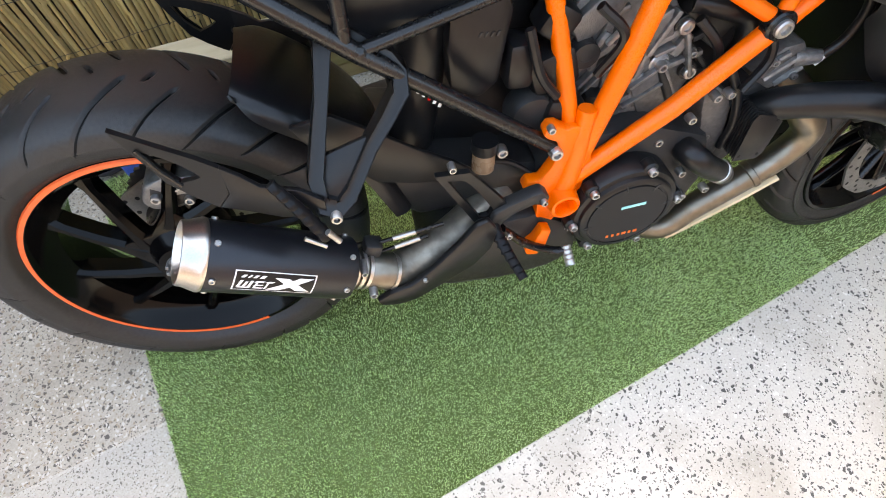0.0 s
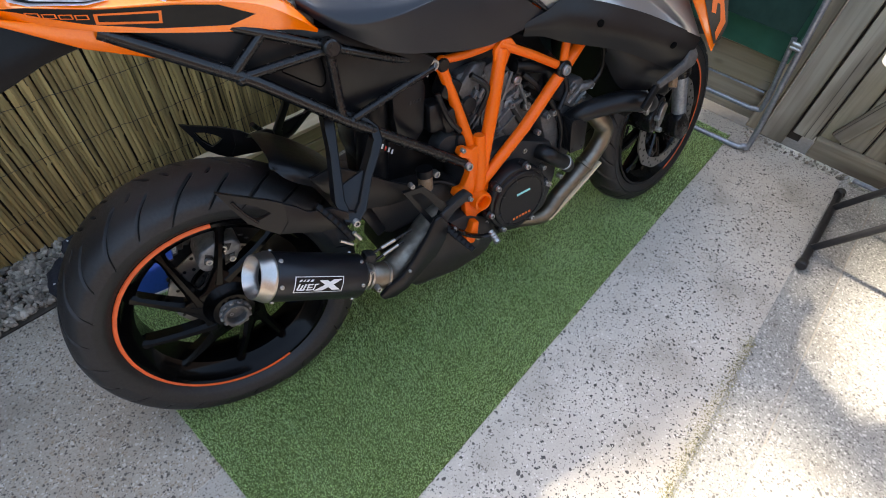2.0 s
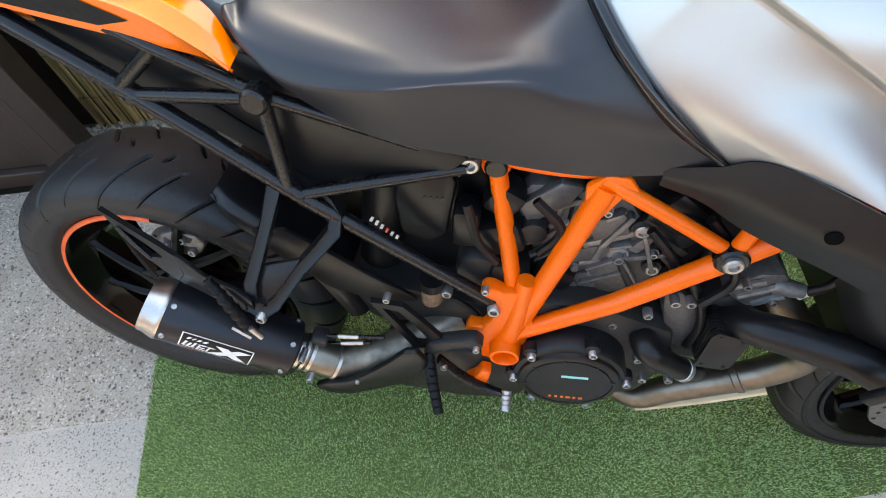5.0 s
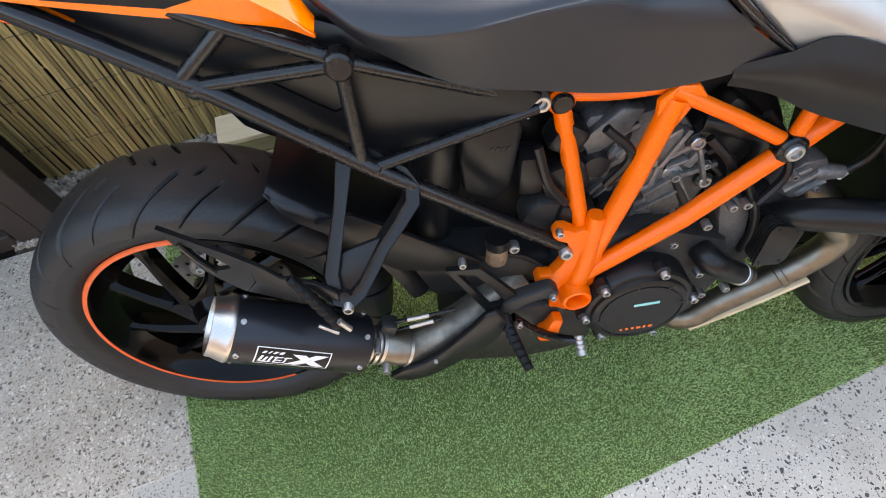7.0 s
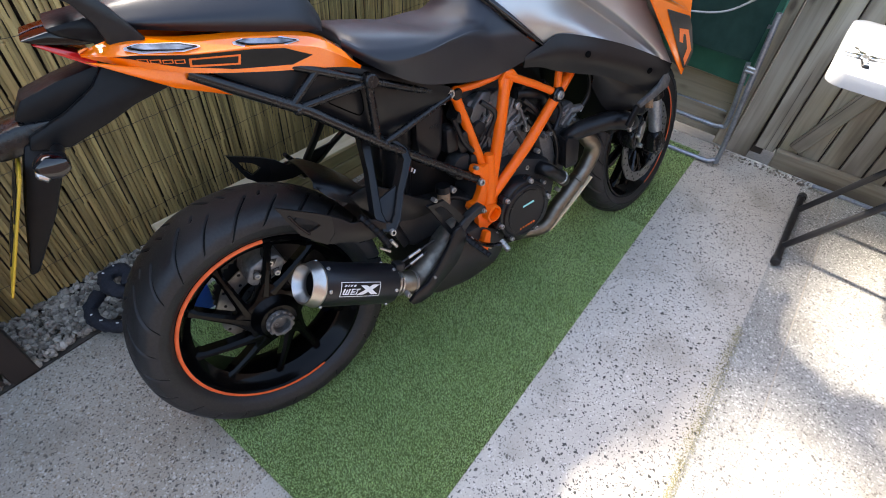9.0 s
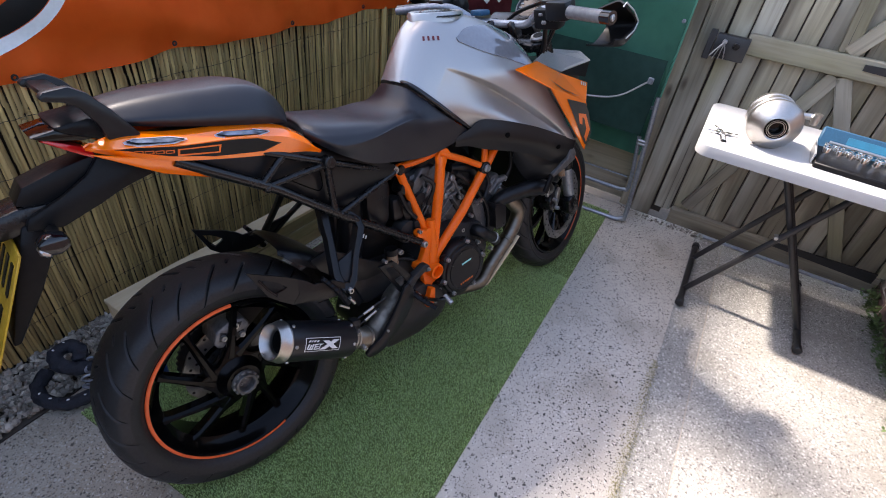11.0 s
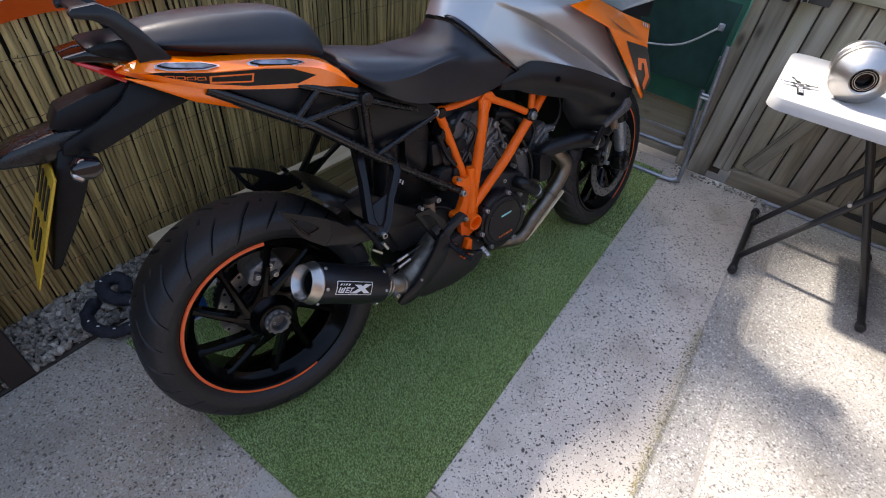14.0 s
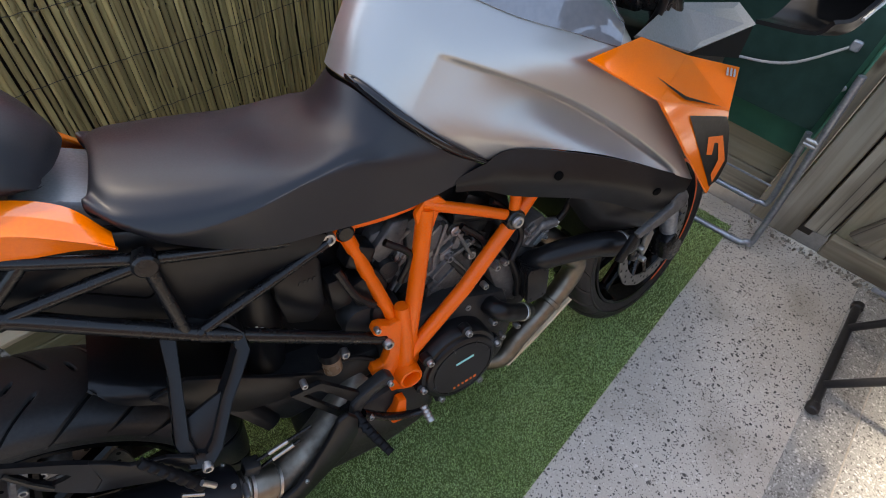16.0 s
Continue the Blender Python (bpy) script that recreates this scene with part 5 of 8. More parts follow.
UPW = 1 if on_can(0.1, 90).z > on_can(0.1, -90).z else -1
for d in (0.046, LEN - 0.02):
    for a in (-70, -10, 50, 110, 170, 230):
        bolt(muffler, on_can(d, a), 0.0045, axis=-(on_can(d, a) - on_can(d, a, 0)).normalized() if (on_can(d, a) - on_can(d, a, 0)).y > 0 else (on_can(d, a) - on_can(d, a, 0)).normalized(), h=0.003, nm="rivet")


def can_patch(d0, d1, a0, a1, mtl, nm, r, label="", lean=0.0):
    bm = B()
    g = [[bm.verts.new(on_can(d0 + (d1 - d0) * i / 6 + lean * j / 5, a0 + (a1 - a0) * j / 5, r)) for j in range(6)] for i in range(7)]
    for i in range(6):
        for j in range(5):
            bm.faces.new((g[i][j], g[i + 1][j], g[i + 1][j + 1], g[i][j + 1]))
    return part(nm, bm, mtl, muffler, label)


u = UPW
can_patch(0.088, 0.202, u * -5, u * 34, WHITE_INK, "badge_border", 0.0517, "thin white border of the badge")
can_patch(0.090, 0.200, u * -3.3, u * 32.3, BLACK_INK, "badge", 0.0519, "black badge with white mark, print not legible")
for q, (d, w, a0, a1) in enumerate([(0.093, 0.004, 3, 17), (0.100, 0.004, 3, 15), (0.107, 0.004, 3, 17), (0.094, 0.016, 1, 4), (0.115, 0.003, 1, 17), (0.115, 0.012, 14, 17), (0.115, 0.011, 7, 10), (0.115, 0.012, 1, 4), (0.130, 0.003, 1, 17), (0.130, 0.010, 14, 17), (0.096, 0.005, 22, 27), (0.105, 0.003, 22, 27), (0.112, 0.005, 22, 27), (0.121, 0.006, 22, 27)]):
    can_patch(d, d + w, u * a0, u * a1, WHITE_INK, "print", 0.0522, lean=0.004)
can_patch(0.132, 0.152, u * 0, u * 27, WHITE_INK, "print", 0.0524, lean=0.046)
can_patch(0.176, 0.196, u * 1, u * 25, WHITE_INK, "print", 0.0526, lean=-0.034)
# link pipe and clamp
bm = B()
tube(bm, [A1 - AX * 0.012, A1 + AX * 0.022, A1 + AX * 0.026, A1 + AX * 0.075], [0.0285, 0.0285, 0.0315, 0.0325], 28)
pipe = part("link_pipe", bm, HEAT_STEEL, bike, "heat-tinted stainless link pipe")
bm = B()
tube(bm, [A1 + AX * 0.070, (0.362, -0.152, 0.300), (0.415, -0.140, 0.318), (0.470, -0.122, 0.338), (0.550, -0.07, 0.360)], [0.032, 0.033, 0.036, 0.038, 0.038], 26, smooth=30)
part("collector_pipe", bm, SOOT_STEEL, pipe, "dull beige stainless collector pipe")
for d, r in [(0.002, 0.0330), (0.012, 0.0345), (0.024, 0.0335), (0.074, 0.0345)]:
    bm = B()
    lathe(bm, [(r - 0.005, -0.004), (r, -0.003), (r, 0.003), (r - 0.005, 0.004)], A1 + AX * d, AX, 32)
    part("clamp", bm, STEEL, pipe)
bolt(pipe, (A1.x + 0.022, A1.y - 0.022, A1.z + 0.022), 0.006, h=0.014)
bolt(pipe, (A1.x + 0.030, A1.y - 0.034, A1.z - 0.030), 0.007, h=0.010)
# long shield over the collector
bm = B()
prism(bm, [(0.302, 0.283), (0.326, 0.300), (0.364, 0.312), (0.398, 0.340), (0.440, 0.385), (0.472, 0.428), (0.492, 0.430), (0.508, 0.400), (0.500, 0.360), (0.470, 0.322), (0.424, 0.296), (0.372, 0.268), (0.338, 0.262), (0.310, 0.268)], -0.206, -0.192, 0.005, warp=lambda c: Vector((c.x, c.y + 0.10 * max(c.x - 0.36, 0), c.z)))
shield = part("collector_shield", bm, BLACK_PLASTIC, bike, "black exhaust collector shield")
bolt(shield, (0.386, -0.205, 0.322), 0.004, h=0.003)
bm = B()
prism(bm, [(0.395, 0.225), (0.43, 0.300), (0.47, 0.350), (0.60, 0.36), (0.68, 0.31), (0.70, 0.235), (0.66, 0.190), (0.56, 0.172), (0.43, 0.182)], -0.140, 0.13, 0.022)
part("collector_box", bm, DARK_CAST, bike, "dark exhaust collector box under the engine")
bm = B()
tube(bm, [(1.01, -0.03, 0.54), (1.065, -0.065, 0.495), (1.100, -0.085, 0.452), (1.124, -0.09, 0.420), (1.122, -0.09, 0.385), (1.092, -0.09, 0.342), (1.035, -0.09, 0.292), (0.968, -0.09, 0.240), (0.915, -0.088, 0.190), (0.85, -0.05, 0.175), (0.70, 0.0, 0.18)], [0.026, 0.027, 0.0275, 0.0275, 0.027, 0.0265, 0.026, 0.026, 0.026, 0.025, 0.024], 22, smooth=70)
part("header_pipe", bm, HEAT_STEEL, bike, "brown heat-tinted exhaust header")
bm = B()
tube(bm, [(1.108, -0.110, 0.316), (1.04, -0.112, 0.268), (0.965, -0.112, 0.216), (0.92, -0.108, 0.180)], 0.0085, 8, smooth=16, flat=0.7)
part("side_stand_bar", bm, PINE, bike, "pale cream bar under the header")
bm = B()
lathe(bm, [(0.0255, -0.007), (0.0288, -0.005), (0.0288, 0.005), (0.0255, 0.007)], (1.062, -0.09, 0.315), (0.78, 0.0, 0.62), 28)
part("pipe_joint", bm, HEAT_STEEL, bike)

# orange trellis frame
fr = new("frame_trellis")
fr.parent = bike
for s in (RIGHT, LEFT):
    for nm, pts, r, smooth in [
        ("rear_tube", [(0.583, -0.064, 0.729), (0.641, -0.120, 0.49)], 0.0130, 0),
        ("middle_tube", [(0.719, -0.106, 0.742), (0.688, -0.119, 0.62), (0.644, -0.122, 0.42)], [0.0155, 0.0160, 0.0165], 0),
        ("lower_tube", [(0.640, -0.126, 0.420), (0.78, -0.130, 0.543), (0.898, -0.119, 0.650), (1.02, -0.10, 0.757)], 0.0152, 0),
        ("upper_tube", [(0.712, -0.105, 0.753), (0.81, -0.115, 0.708), (0.893, -0.118, 0.664)], 0.0105, 0),
        ("seat_tube", [(0.585, -0.064, 0.735), (0.65, -0.080, 0.740), (0.725, -0.098, 0.756)], 0.0095, 12),
        ("stub", [(0.897, -0.121, 0.66), (0.908, -0.116, 0.735)], 0.0108, 0),
    ]:
        bm = B()
        tube(bm, flip(pts, s), r, 18, smooth=smooth)
        part(nm, bm, FRAME_ORANGE, fr)
    bm = B()
    y0, y1 = (-0.134, -0.110) if s == RIGHT else (0.110, 0.134)
    prism(bm, [(0.583, 0.536), (0.589, 0.546), (0.602, 0.545), (0.618, 0.535), (0.630, 0.540), (0.644, 0.536), (0.660, 0.505), (0.672, 0.466), (0.668, 0.414), (0.669, 0.370), (0.655, 0.346), (0.631, 0.337), (0.622, 0.300), (0.620, 0.274), (0.592, 0.280), (0.598, 0.330), (0.596, 0.364), (0.592, 0.407), (0.572, 0.410), (0.564, 0.424), (0.571, 0.438), (0.592, 0.437), (0.606, 0.464), (0.613, 0.492), (0.607, 0.514), (0.590, 0.522), (0.582, 0.530)], y0, y1, 0.007)
    tube(bm, flip([(0.648, -0.121, 0.560), (0.645, -0.125, 0.47), (0.636, -0.124, 0.395)], s), [0.0140, 0.0180, 0.0225], 20, smooth=10)
    part("pivot_plate", bm, FRAME_ORANGE, fr)
    bm = B()
    prism(bm, [(0.600, 0.345), (0.618, 0.340), (0.614, 0.300), (0.602, 0.276), (0.580, 0.280), (0.574, 0.300), (0.590, 0.318)], *sorted((-0.163 * -s, -0.140 * -s)), 0.004)
    part("lower_tab", bm, FRAME_ORANGE, fr)
    bm = B()
    lathe(bm, [(0.0185, -0.03), (0.0185, -0.156), (0.020, -0.159), (0.0245, -0.158), (0.026, -0.152), (0.030, -0.115)], (0.635, 0, 0.390), (0, -s, 0), 32)
    part("pivot_tube", bm, FRAME_ORANGE, fr)
    for c, r, mtl in [((0.583, -0.070, 0.729), 0.0155, BLACK_TUBE)]:
        bm = B()
        disc(bm, (c[0], c[1] * -s, c[2]), (0, 1, 0), r * 1.25, 0.012, 28, 0.003)
        part("cap_ring", bm, FRAME_ORANGE, fr)
        bm = B()
        disc(bm, (c[0], (c[1] - 0.004) * -s, c[2]), (0, 1, 0), r, 0.016, 28, 0.003)
        part("cap", bm, mtl, fr)
    bm = B()
    prism(bm, [(0.694, 0.742), (0.715, 0.764), (0.742, 0.762), (0.764, 0.736), (0.744, 0.736), (0.728, 0.700), (0.712, 0.668), (0.700, 0.700)], *sorted((-0.102 * -s, -0.114 * -s)), 0.004)
    part("gusset", bm, FRAME_ORANGE, fr)
    bm = B()
    disc(bm, (0.896, -0.124 * -s, 0.659), (0, 1, 0), 0.0215, 0.022, 28, 0.003)
    part("engine_mount", bm, BLACK_TUBE, fr)
    bolt(fr, (0.896, -0.134 * -s, 0.659), 0.0130, (0, s, 0), 0.008)
    bolt(fr, (0.606, -0.134 * -s, 0.495), 0.0105, (0, s, 0), 0.009)
    bolt(fr, (0.589, -0.138 * -s, 0.545), 0.006, (0, s, 0), 0.006)

# black subframe
sf = new("subframe")
sf.parent = bike
for s in (RIGHT, LEFT):
    for nm, pts, r in [
        ("lower_rail", [(0.606, -0.122, 0.497), (0.333, -0.13, 0.691), (0.176, -0.13, 0.815), (-0.01, -0.118, 0.93)], 0.0118),
        ("upper_rail", [(0.548, -0.088, 0.744), (0.43, -0.105, 0.79), (0.316, -0.13, 0.84), (0.21, -0.13, 0.885), (0.10, -0.12, 0.93)], 0.0088),
        ("post", [(0.316, -0.13, 0.84), (0.318, -0.13, 0.70)], 0.0095),
        ("diagonal", [(0.545, -0.095, 0.738), (0.333, -0.13, 0.695)], 0.0085),
        ("diagonal", [(0.305, -0.13, 0.835), (0.165, -0.13, 0.825)], 0.0085),
        ("diagonal", [(0.21, -0.13, 0.885), (0.15, -0.13, 0.835)], 0.0085),
    ]:
        bm = B()
        tube(bm, flip(pts, s), r, 14)
        part(nm, bm, BLACK_TUBE, sf)
    bm = B()
    disc(bm, (0.316, -0.138 * -s, 0.842), (0, 1, 0), 0.0155, 0.03, 24, 0.003)
    part("boss", bm, BLACK_TUBE, sf)
    bolt(sf, (0.550, -0.088 * -s, 0.742), 0.0125, (0, s, 0), 0.010)
    bm = B()
    tube(bm, flip([(0.54, -0.086, 0.732), (0.535, -0.086, 0.718)], s), 0.0035, 8)
    part("cable_tie", bm, PALE_GREY, sf, "pale cable tie end")
    for c in [(0.158, -0.142, 0.822), (0.333, -0.142, 0.693)]:
        bm = B()
        bmesh.ops.create_icosphere(bm, subdivisions=2, radius=0.0122, matrix=Matrix.Translation((c[0], -0.13 * -s, c[2])))
        part("weld", bm, BLACK_TUBE, sf)

# black inner side panels between the tubes
for s in (RIGHT, LEFT):
    bm = B()
    y0, y1 = (-0.105, -0.085) if s == RIGHT else (0.085, 0.105)
    prism(bm, [(0.55, 0.76), (0.43, 0.825), (0.28, 0.88), (0.10, 0.945), (-0.02, 0.95), (-0.05, 0.935), (0.17, 0.80), (0.345, 0.685), (0.43, 0.70), (0.52, 0.725)], y0, y1, 0.006)
    side = part("side_panel", bm, BLACK_PLASTIC, bike)
    # black loop on the panel in place of the shade of a pressed groove
    bm = B()
    tube(bm, flip([(x, -0.1055, z) for x, z in [(0.232, 0.818), (0.245, 0.824), (0.295, 0.822), (0.307, 0.812), (0.308, 0.777), (0.298, 0.765), (0.283, 0.772), (0.233, 0.808)]], s), 0.0014, 6, smooth=40, close=True)
    part("groove_shade_line", bm, HOLE_SHADE, side)
bm = B()
prism(bm, [(0.462, 0.730), (0.522, 0.726), (0.534, 0.700), (0.522, 0.596), (0.496, 0.572), (0.452, 0.592), (0.446, 0.652), (0.450, 0.715)], -0.085, -0.02, 0.013)
can_box = part("canister", bm, BLACK_PLASTIC, bike, "black plastic canister behind the frame")
for q in range(4):
    bm = B()
    prism(bm, [(0.487 + 0.008 * q, 0.668), (0.490 + 0.008 * q, 0.668), (0.493 + 0.008 * q, 0.674), (0.490 + 0.008 * q, 0.674)], -0.0865, -0.0848, 0)
    part("mark", bm, DARK_CAST, can_box)
# shock with bars for its print
bm = B()
tube(bm, [(0.40, -0.02, 0.47), (0.43, -0.03, 0.68)], 0.038, 20)
shock = part("shock_absorber", bm, BLACK_PLASTIC, bike)
for q in range(6):
    bm = B()
    box(bm, (0.404 + 0.0075 * q, -0.0668, 0.596 - 0.007 * q), (0.0048, 0.002, 0.011), pose(0, 0, 0, 0, 25, 0), bevel=0.0005)
    part("print", bm, RED_LENS if q == 3 else WHITE_INK, shock)
bm = B()
prism(bm, [(0.38, 0.45), (0.60, 0.36), (0.64, 0.50), (0.58, 0.70), (0.42, 0.72), (0.385, 0.62)], -0.02, 0.10, 0.02)
part("inner_bay", bm, BLACK_PLASTIC, bike)
bm = B()
prism(bm, [(0.372, 0.56), (0.378, 0.69), (0.40, 0.73), (0.44, 0.73), (0.43, 0.50), (0.39, 0.49)], -0.015, 0.09, 0.012)
part("splash_guard", bm, BLACK_PLASTIC, bike)

# brake fluid reservoir and hose
bm = B()
tube(bm, [(0.503, -0.100, 0.455), (0.503, -0.100, 0.492)], 0.0185, 20)
res = part("fluid_reservoir", bm, AMBER, bike, "translucent brown brake fluid reservoir")
bm = B()
tube(bm, [(0.503, -0.100, 0.491), (0.503, -0.100, 0.510)], [0.0205, 0.0205], 20)
part("lid", bm, BLACK_PLASTIC, res)
bolt(res, (0.529, -0.108, 0.490), 0.009)
bm = B()
tube(bm, [(0.51, -0.10, 0.468), (0.55, -0.10, 0.455), (0.585, -0.11, 0.43), (0.592, -0.12, 0.40)], 0.005, 8, smooth=16)
part("hose", bm, BLACK_PLASTIC, res)

# passenger footrest hangers with the plates behind them
for s in (RIGHT, LEFT):
    hanger = new("footrest_hanger")
    hanger.parent = bike
    bm = B()
    ring_plate(bm, [(0.288, 0.728), (0.310, 0.722), (0.345, 0.702), (0.372, 0.686), (0.386, 0.668), (0.385, 0.645), (0.366, 0.624), (0.335, 0.592), (0.300, 0.545), (0.276, 0.528), (0.252, 0.538), (0.246, 0.572), (0.272, 0.650)],
               [(0.304, 0.700), (0.310, 0.692), (0.336, 0.680), (0.358, 0.670), (0.367, 0.660), (0.366, 0.650), (0.350, 0.630), (0.324, 0.602), (0.292, 0.560), (0.278, 0.548), (0.268, 0.552), (0.266, 0.572), (0.289, 0.650)], -0.009, 0.009)
    for v in bm.verts:
        v.co.y = (v.co.y + 0.112 + 0.64 * (0.69 - v.co.z)) * s
    bmesh.ops.bevel(bm, geom=[e for e in bm.edges], offset=0.003, segments=2, affect="EDGES", profile=0.5)
    part("forged_arm", bm, BLACK_PLASTIC, hanger)
    lean_in = lambda c, s=s: Vector((c.x, (c.y + 0.112 + 0.64 * (0.69 - c.z)) * s, c.z))
    bm = B()
    prism(bm, [(0.258, 0.583), (0.271, 0.592), (0.326, 0.605), (0.300, 0.552), (0.275, 0.535), (0.256, 0.545)], -0.003, 0.004, 0.001, warp=lean_in)
    part("web", bm, BLACK_PLASTIC, hanger)
    swept = lambda c, s=s: Vector((c.x, (c.y + 0.150 + 0.246 * c.x) * s, c.z))
    bm = B()
    ring_plate(bm, [(0.050, 0.658), (0.098, 0.635), (0.130, 0.620), (0.152, 0.607), (0.152, 0.590), (0.150, 0.565), (0.131, 0.541), (0.106, 0.560), (0.083, 0.582)], [(0.073, 0.631), (0.092, 0.623), (0.108, 0.613), (0.120, 0.602), (0.127, 0.593), (0.118, 0.588), (0.100, 0.583), (0.092, 0.592), (0.082, 0.606)], -0.004, 0.004)
    for v in bm.verts:
        v.co = swept(v.co)
    part("guard_plate", bm, BLACK_PLASTIC, hanger, "black plate with a cut-out")
    bm = B()
    tube(bm, [swept(Vector((x, 0.006, z))) for x, z in [(0.070, 0.634), (0.084, 0.604), (0.101, 0.580)]], 0.003, 6)
    part("guard_rib", bm, BLACK_TUBE, hanger)
    bm = B()
    prism(bm, [(0.151, 0.607), (0.172, 0.594), (0.190, 0.577), (0.236, 0.572), (0.262, 0.555), (0.262, 0.525), (0.235, 0.524), (0.205, 0.524), (0.165, 0.534), (0.132, 0.541), (0.151, 0.565)], -0.004, 0.004, 0.001, warp=swept)
    part("guard_arm", bm, BLACK_PLASTIC, hanger)
    bolt(hanger, (0.272, -0.222 * -s, 0.529), 0.008, (0, s, 0))
    bm = B()
    peg = flip([(0.206, -0.214, 0.592), (0.232, -0.226, 0.552), (0.256, -0.232, 0.502)], s)
    tube(bm, peg, [0.0075, 0.0095, 0.0105], 10, smooth=22, flat=0.8)
    for i, v in enumerate(bm.verts):
        if (i // 10) % 3 == 0:
            v.co += Vector((0, -0.0025 * -s * -1, 0))
    part("footpeg", bm, BLACK_DULL, hanger, "folded black rubber passenger footpeg")
    for pts, r, mtl in [([(0.228, -0.236, 0.512), (0.252, -0.238, 0.492)], 0.0032, STEEL), ([(0.258, -0.238, 0.520), (0.270, -0.238, 0.498)], 0.0045, BOLT)]:
        bm = B()
        tube(bm, flip(pts, s), r, 10)
        part("peg_pin", bm, mtl, hanger, "bright steel hinge pin")

# rider footrest, heel guard and rear brake lever
rest = new("rider_footrest")
rest.parent = bike
bm = B()
ring_plate(bm, [(0.414, 0.506), (0.466, 0.504), (0.494, 0.470), (0.530, 0.424), (0.512, 0.396), (0.482, 0.384)], [(0.432, 0.494), (0.459, 0.490), (0.480, 0.462), (0.508, 0.416), (0.500, 0.404), (0.486, 0.402)], -0.158, -0.148)
part("heel_guard", bm, BLACK_PLASTIC, rest)
bm = B()
prism(bm, [(0.505, 0.412), (0.528, 0.426), (0.566, 0.442), (0.584, 0.446), (0.598, 0.432), (0.590, 0.414), (0.574, 0.420), (0.545, 0.408), (0.524, 0.390), (0.510, 0.352), (0.498, 0.360), (0.500, 0.390)], -0.168, -0.142, 0.005)
part("bracket", bm, DARK_CAST, rest)
bm = B()
tube(bm, [(0.508, -0.165, 0.386), (0.520, -0.205, 0.367), (0.537, -0.250, 0.345)], [0.0105, 0.0095, 0.008], 10, smooth=26, flat=0.75)
for i, v in enumerate(bm.verts):
    if (i // 10) % 3 == 1:
        v.co += (v.co - Vector((0.522, v.co.y, 0.384))).normalized() * 0.003
part("footpeg", bm, BLACK_DULL, rest, "black rubber footpeg")
bm = B()
tube(bm, [(0.525, -0.165, 0.372), (0.57, -0.168, 0.325), (0.62, -0.17, 0.295), (0.648, -0.175, 0.292)], [0.010, 0.010, 0.009, 0.008], 10, smooth=18, flat=0.6)
lever = part("brake_lever", bm, BLACK_TUBE, rest)
bm = B()
tube(bm, [(0.650, -0.168, 0.296), (0.651, -0.20, 0.279)], 0.0085, 12, smooth=14)
for i, v in enumerate(bm.verts):
    if (i // 12) % 3 == 1:
        v.co += (v.co - Vector((0.6505, v.co.y, 0.288))).normalized() * 0.0015
part("tip", bm, BOLT, lever, "knurled silver lever tip")
for c in [(0.440, -0.150, 0.512), (0.586, -0.168, 0.428), (0.535, -0.170, 0.36), (0.612, -0.160, 0.290)]:
    bolt(rest, c, 0.006)
for xa, za, xb, zb, ca, cb in [(0.318, 0.372, 0.428, 0.393, 0.24, 0.58), (0.318, 0.347, 0.402, 0.369, 0.34, 0.84)]:
    pa, pb = Vector((xa, -0.150, za)), Vector((xb, -0.150, zb))
    bm = B()
    tube(bm, [pa, pb], 0.0034, 10)
    rod = part("push_rod", bm, BLACK_TUBE, rest)
    bm = B()
    tube(bm, [pa.lerp(pb, ca), pa.lerp(pb, cb)], 0.0046, 10)
    part("sleeve", bm, STEEL, rod, "bright steel sleeve")
bm = B()
box(bm, (0, 0, 0), (0.030, 0.030, 0.036), pose(0, 0, 0, 0, 20, 0), bevel=0.006, seg=2)
for v in bm.verts:
    v.co += Vector((0.308, -0.15, 0.362))
part("master_cylinder", bm, DARK_CAST, rest)

# ---- engine ----
engine = new("engine")
engine.parent = bike
bm = B()
prism(bm, [(0.60, 0.30), (0.60, 0.45), (0.64, 0.50), (0.78, 0.50), (0.90, 0.46), (0.93, 0.36), (0.90, 0.24), (0.80, 0.20), (0.66, 0.22)], -0.115, 0.15, 0.02)
part("crankcase", bm, DARK_CAST, engine)
bm = B()
prism(bm, [(0.695, 0.56), (0.698, 0.690), (0.735, 0.700), (0.773, 0.679), (0.805, 0.640), (0.853, 0.548), (0.840, 0.505), (0.786, 0.480), (0.745, 0.455), (0.700, 0.47)], -0.062, 0.10, 0.008)
cyl = part("front_cylinder", bm, GREY_CAST, engine, "cast grey aluminium cylinder and head")
bm = B()
prism(bm, [(0.60, 0.44), (0.59, 0.60), (0.62, 0.74), (0.74, 0.76), (0.90, 0.72), (0.965, 0.63), (0.985, 0.55), (1.02, 0.47), (0.98, 0.38), (0.90, 0.33), (0.70, 0.33)], -0.030, 0.09, 0.02)
part("inner_case", bm, BLACK_PLASTIC, engine)
bm = B()
prism(bm, [(0.612, 0.645), (0.632, 0.690), (0.695, 0.700), (0.698, 0.56), (0.688, 0.47), (0.655, 0.555), (0.635, 0.61)], -0.058, 0.10, 0.008)
rcyl = part("rear_cylinder", bm, GREY_CAST, engine, "cast grey aluminium rear cylinder")


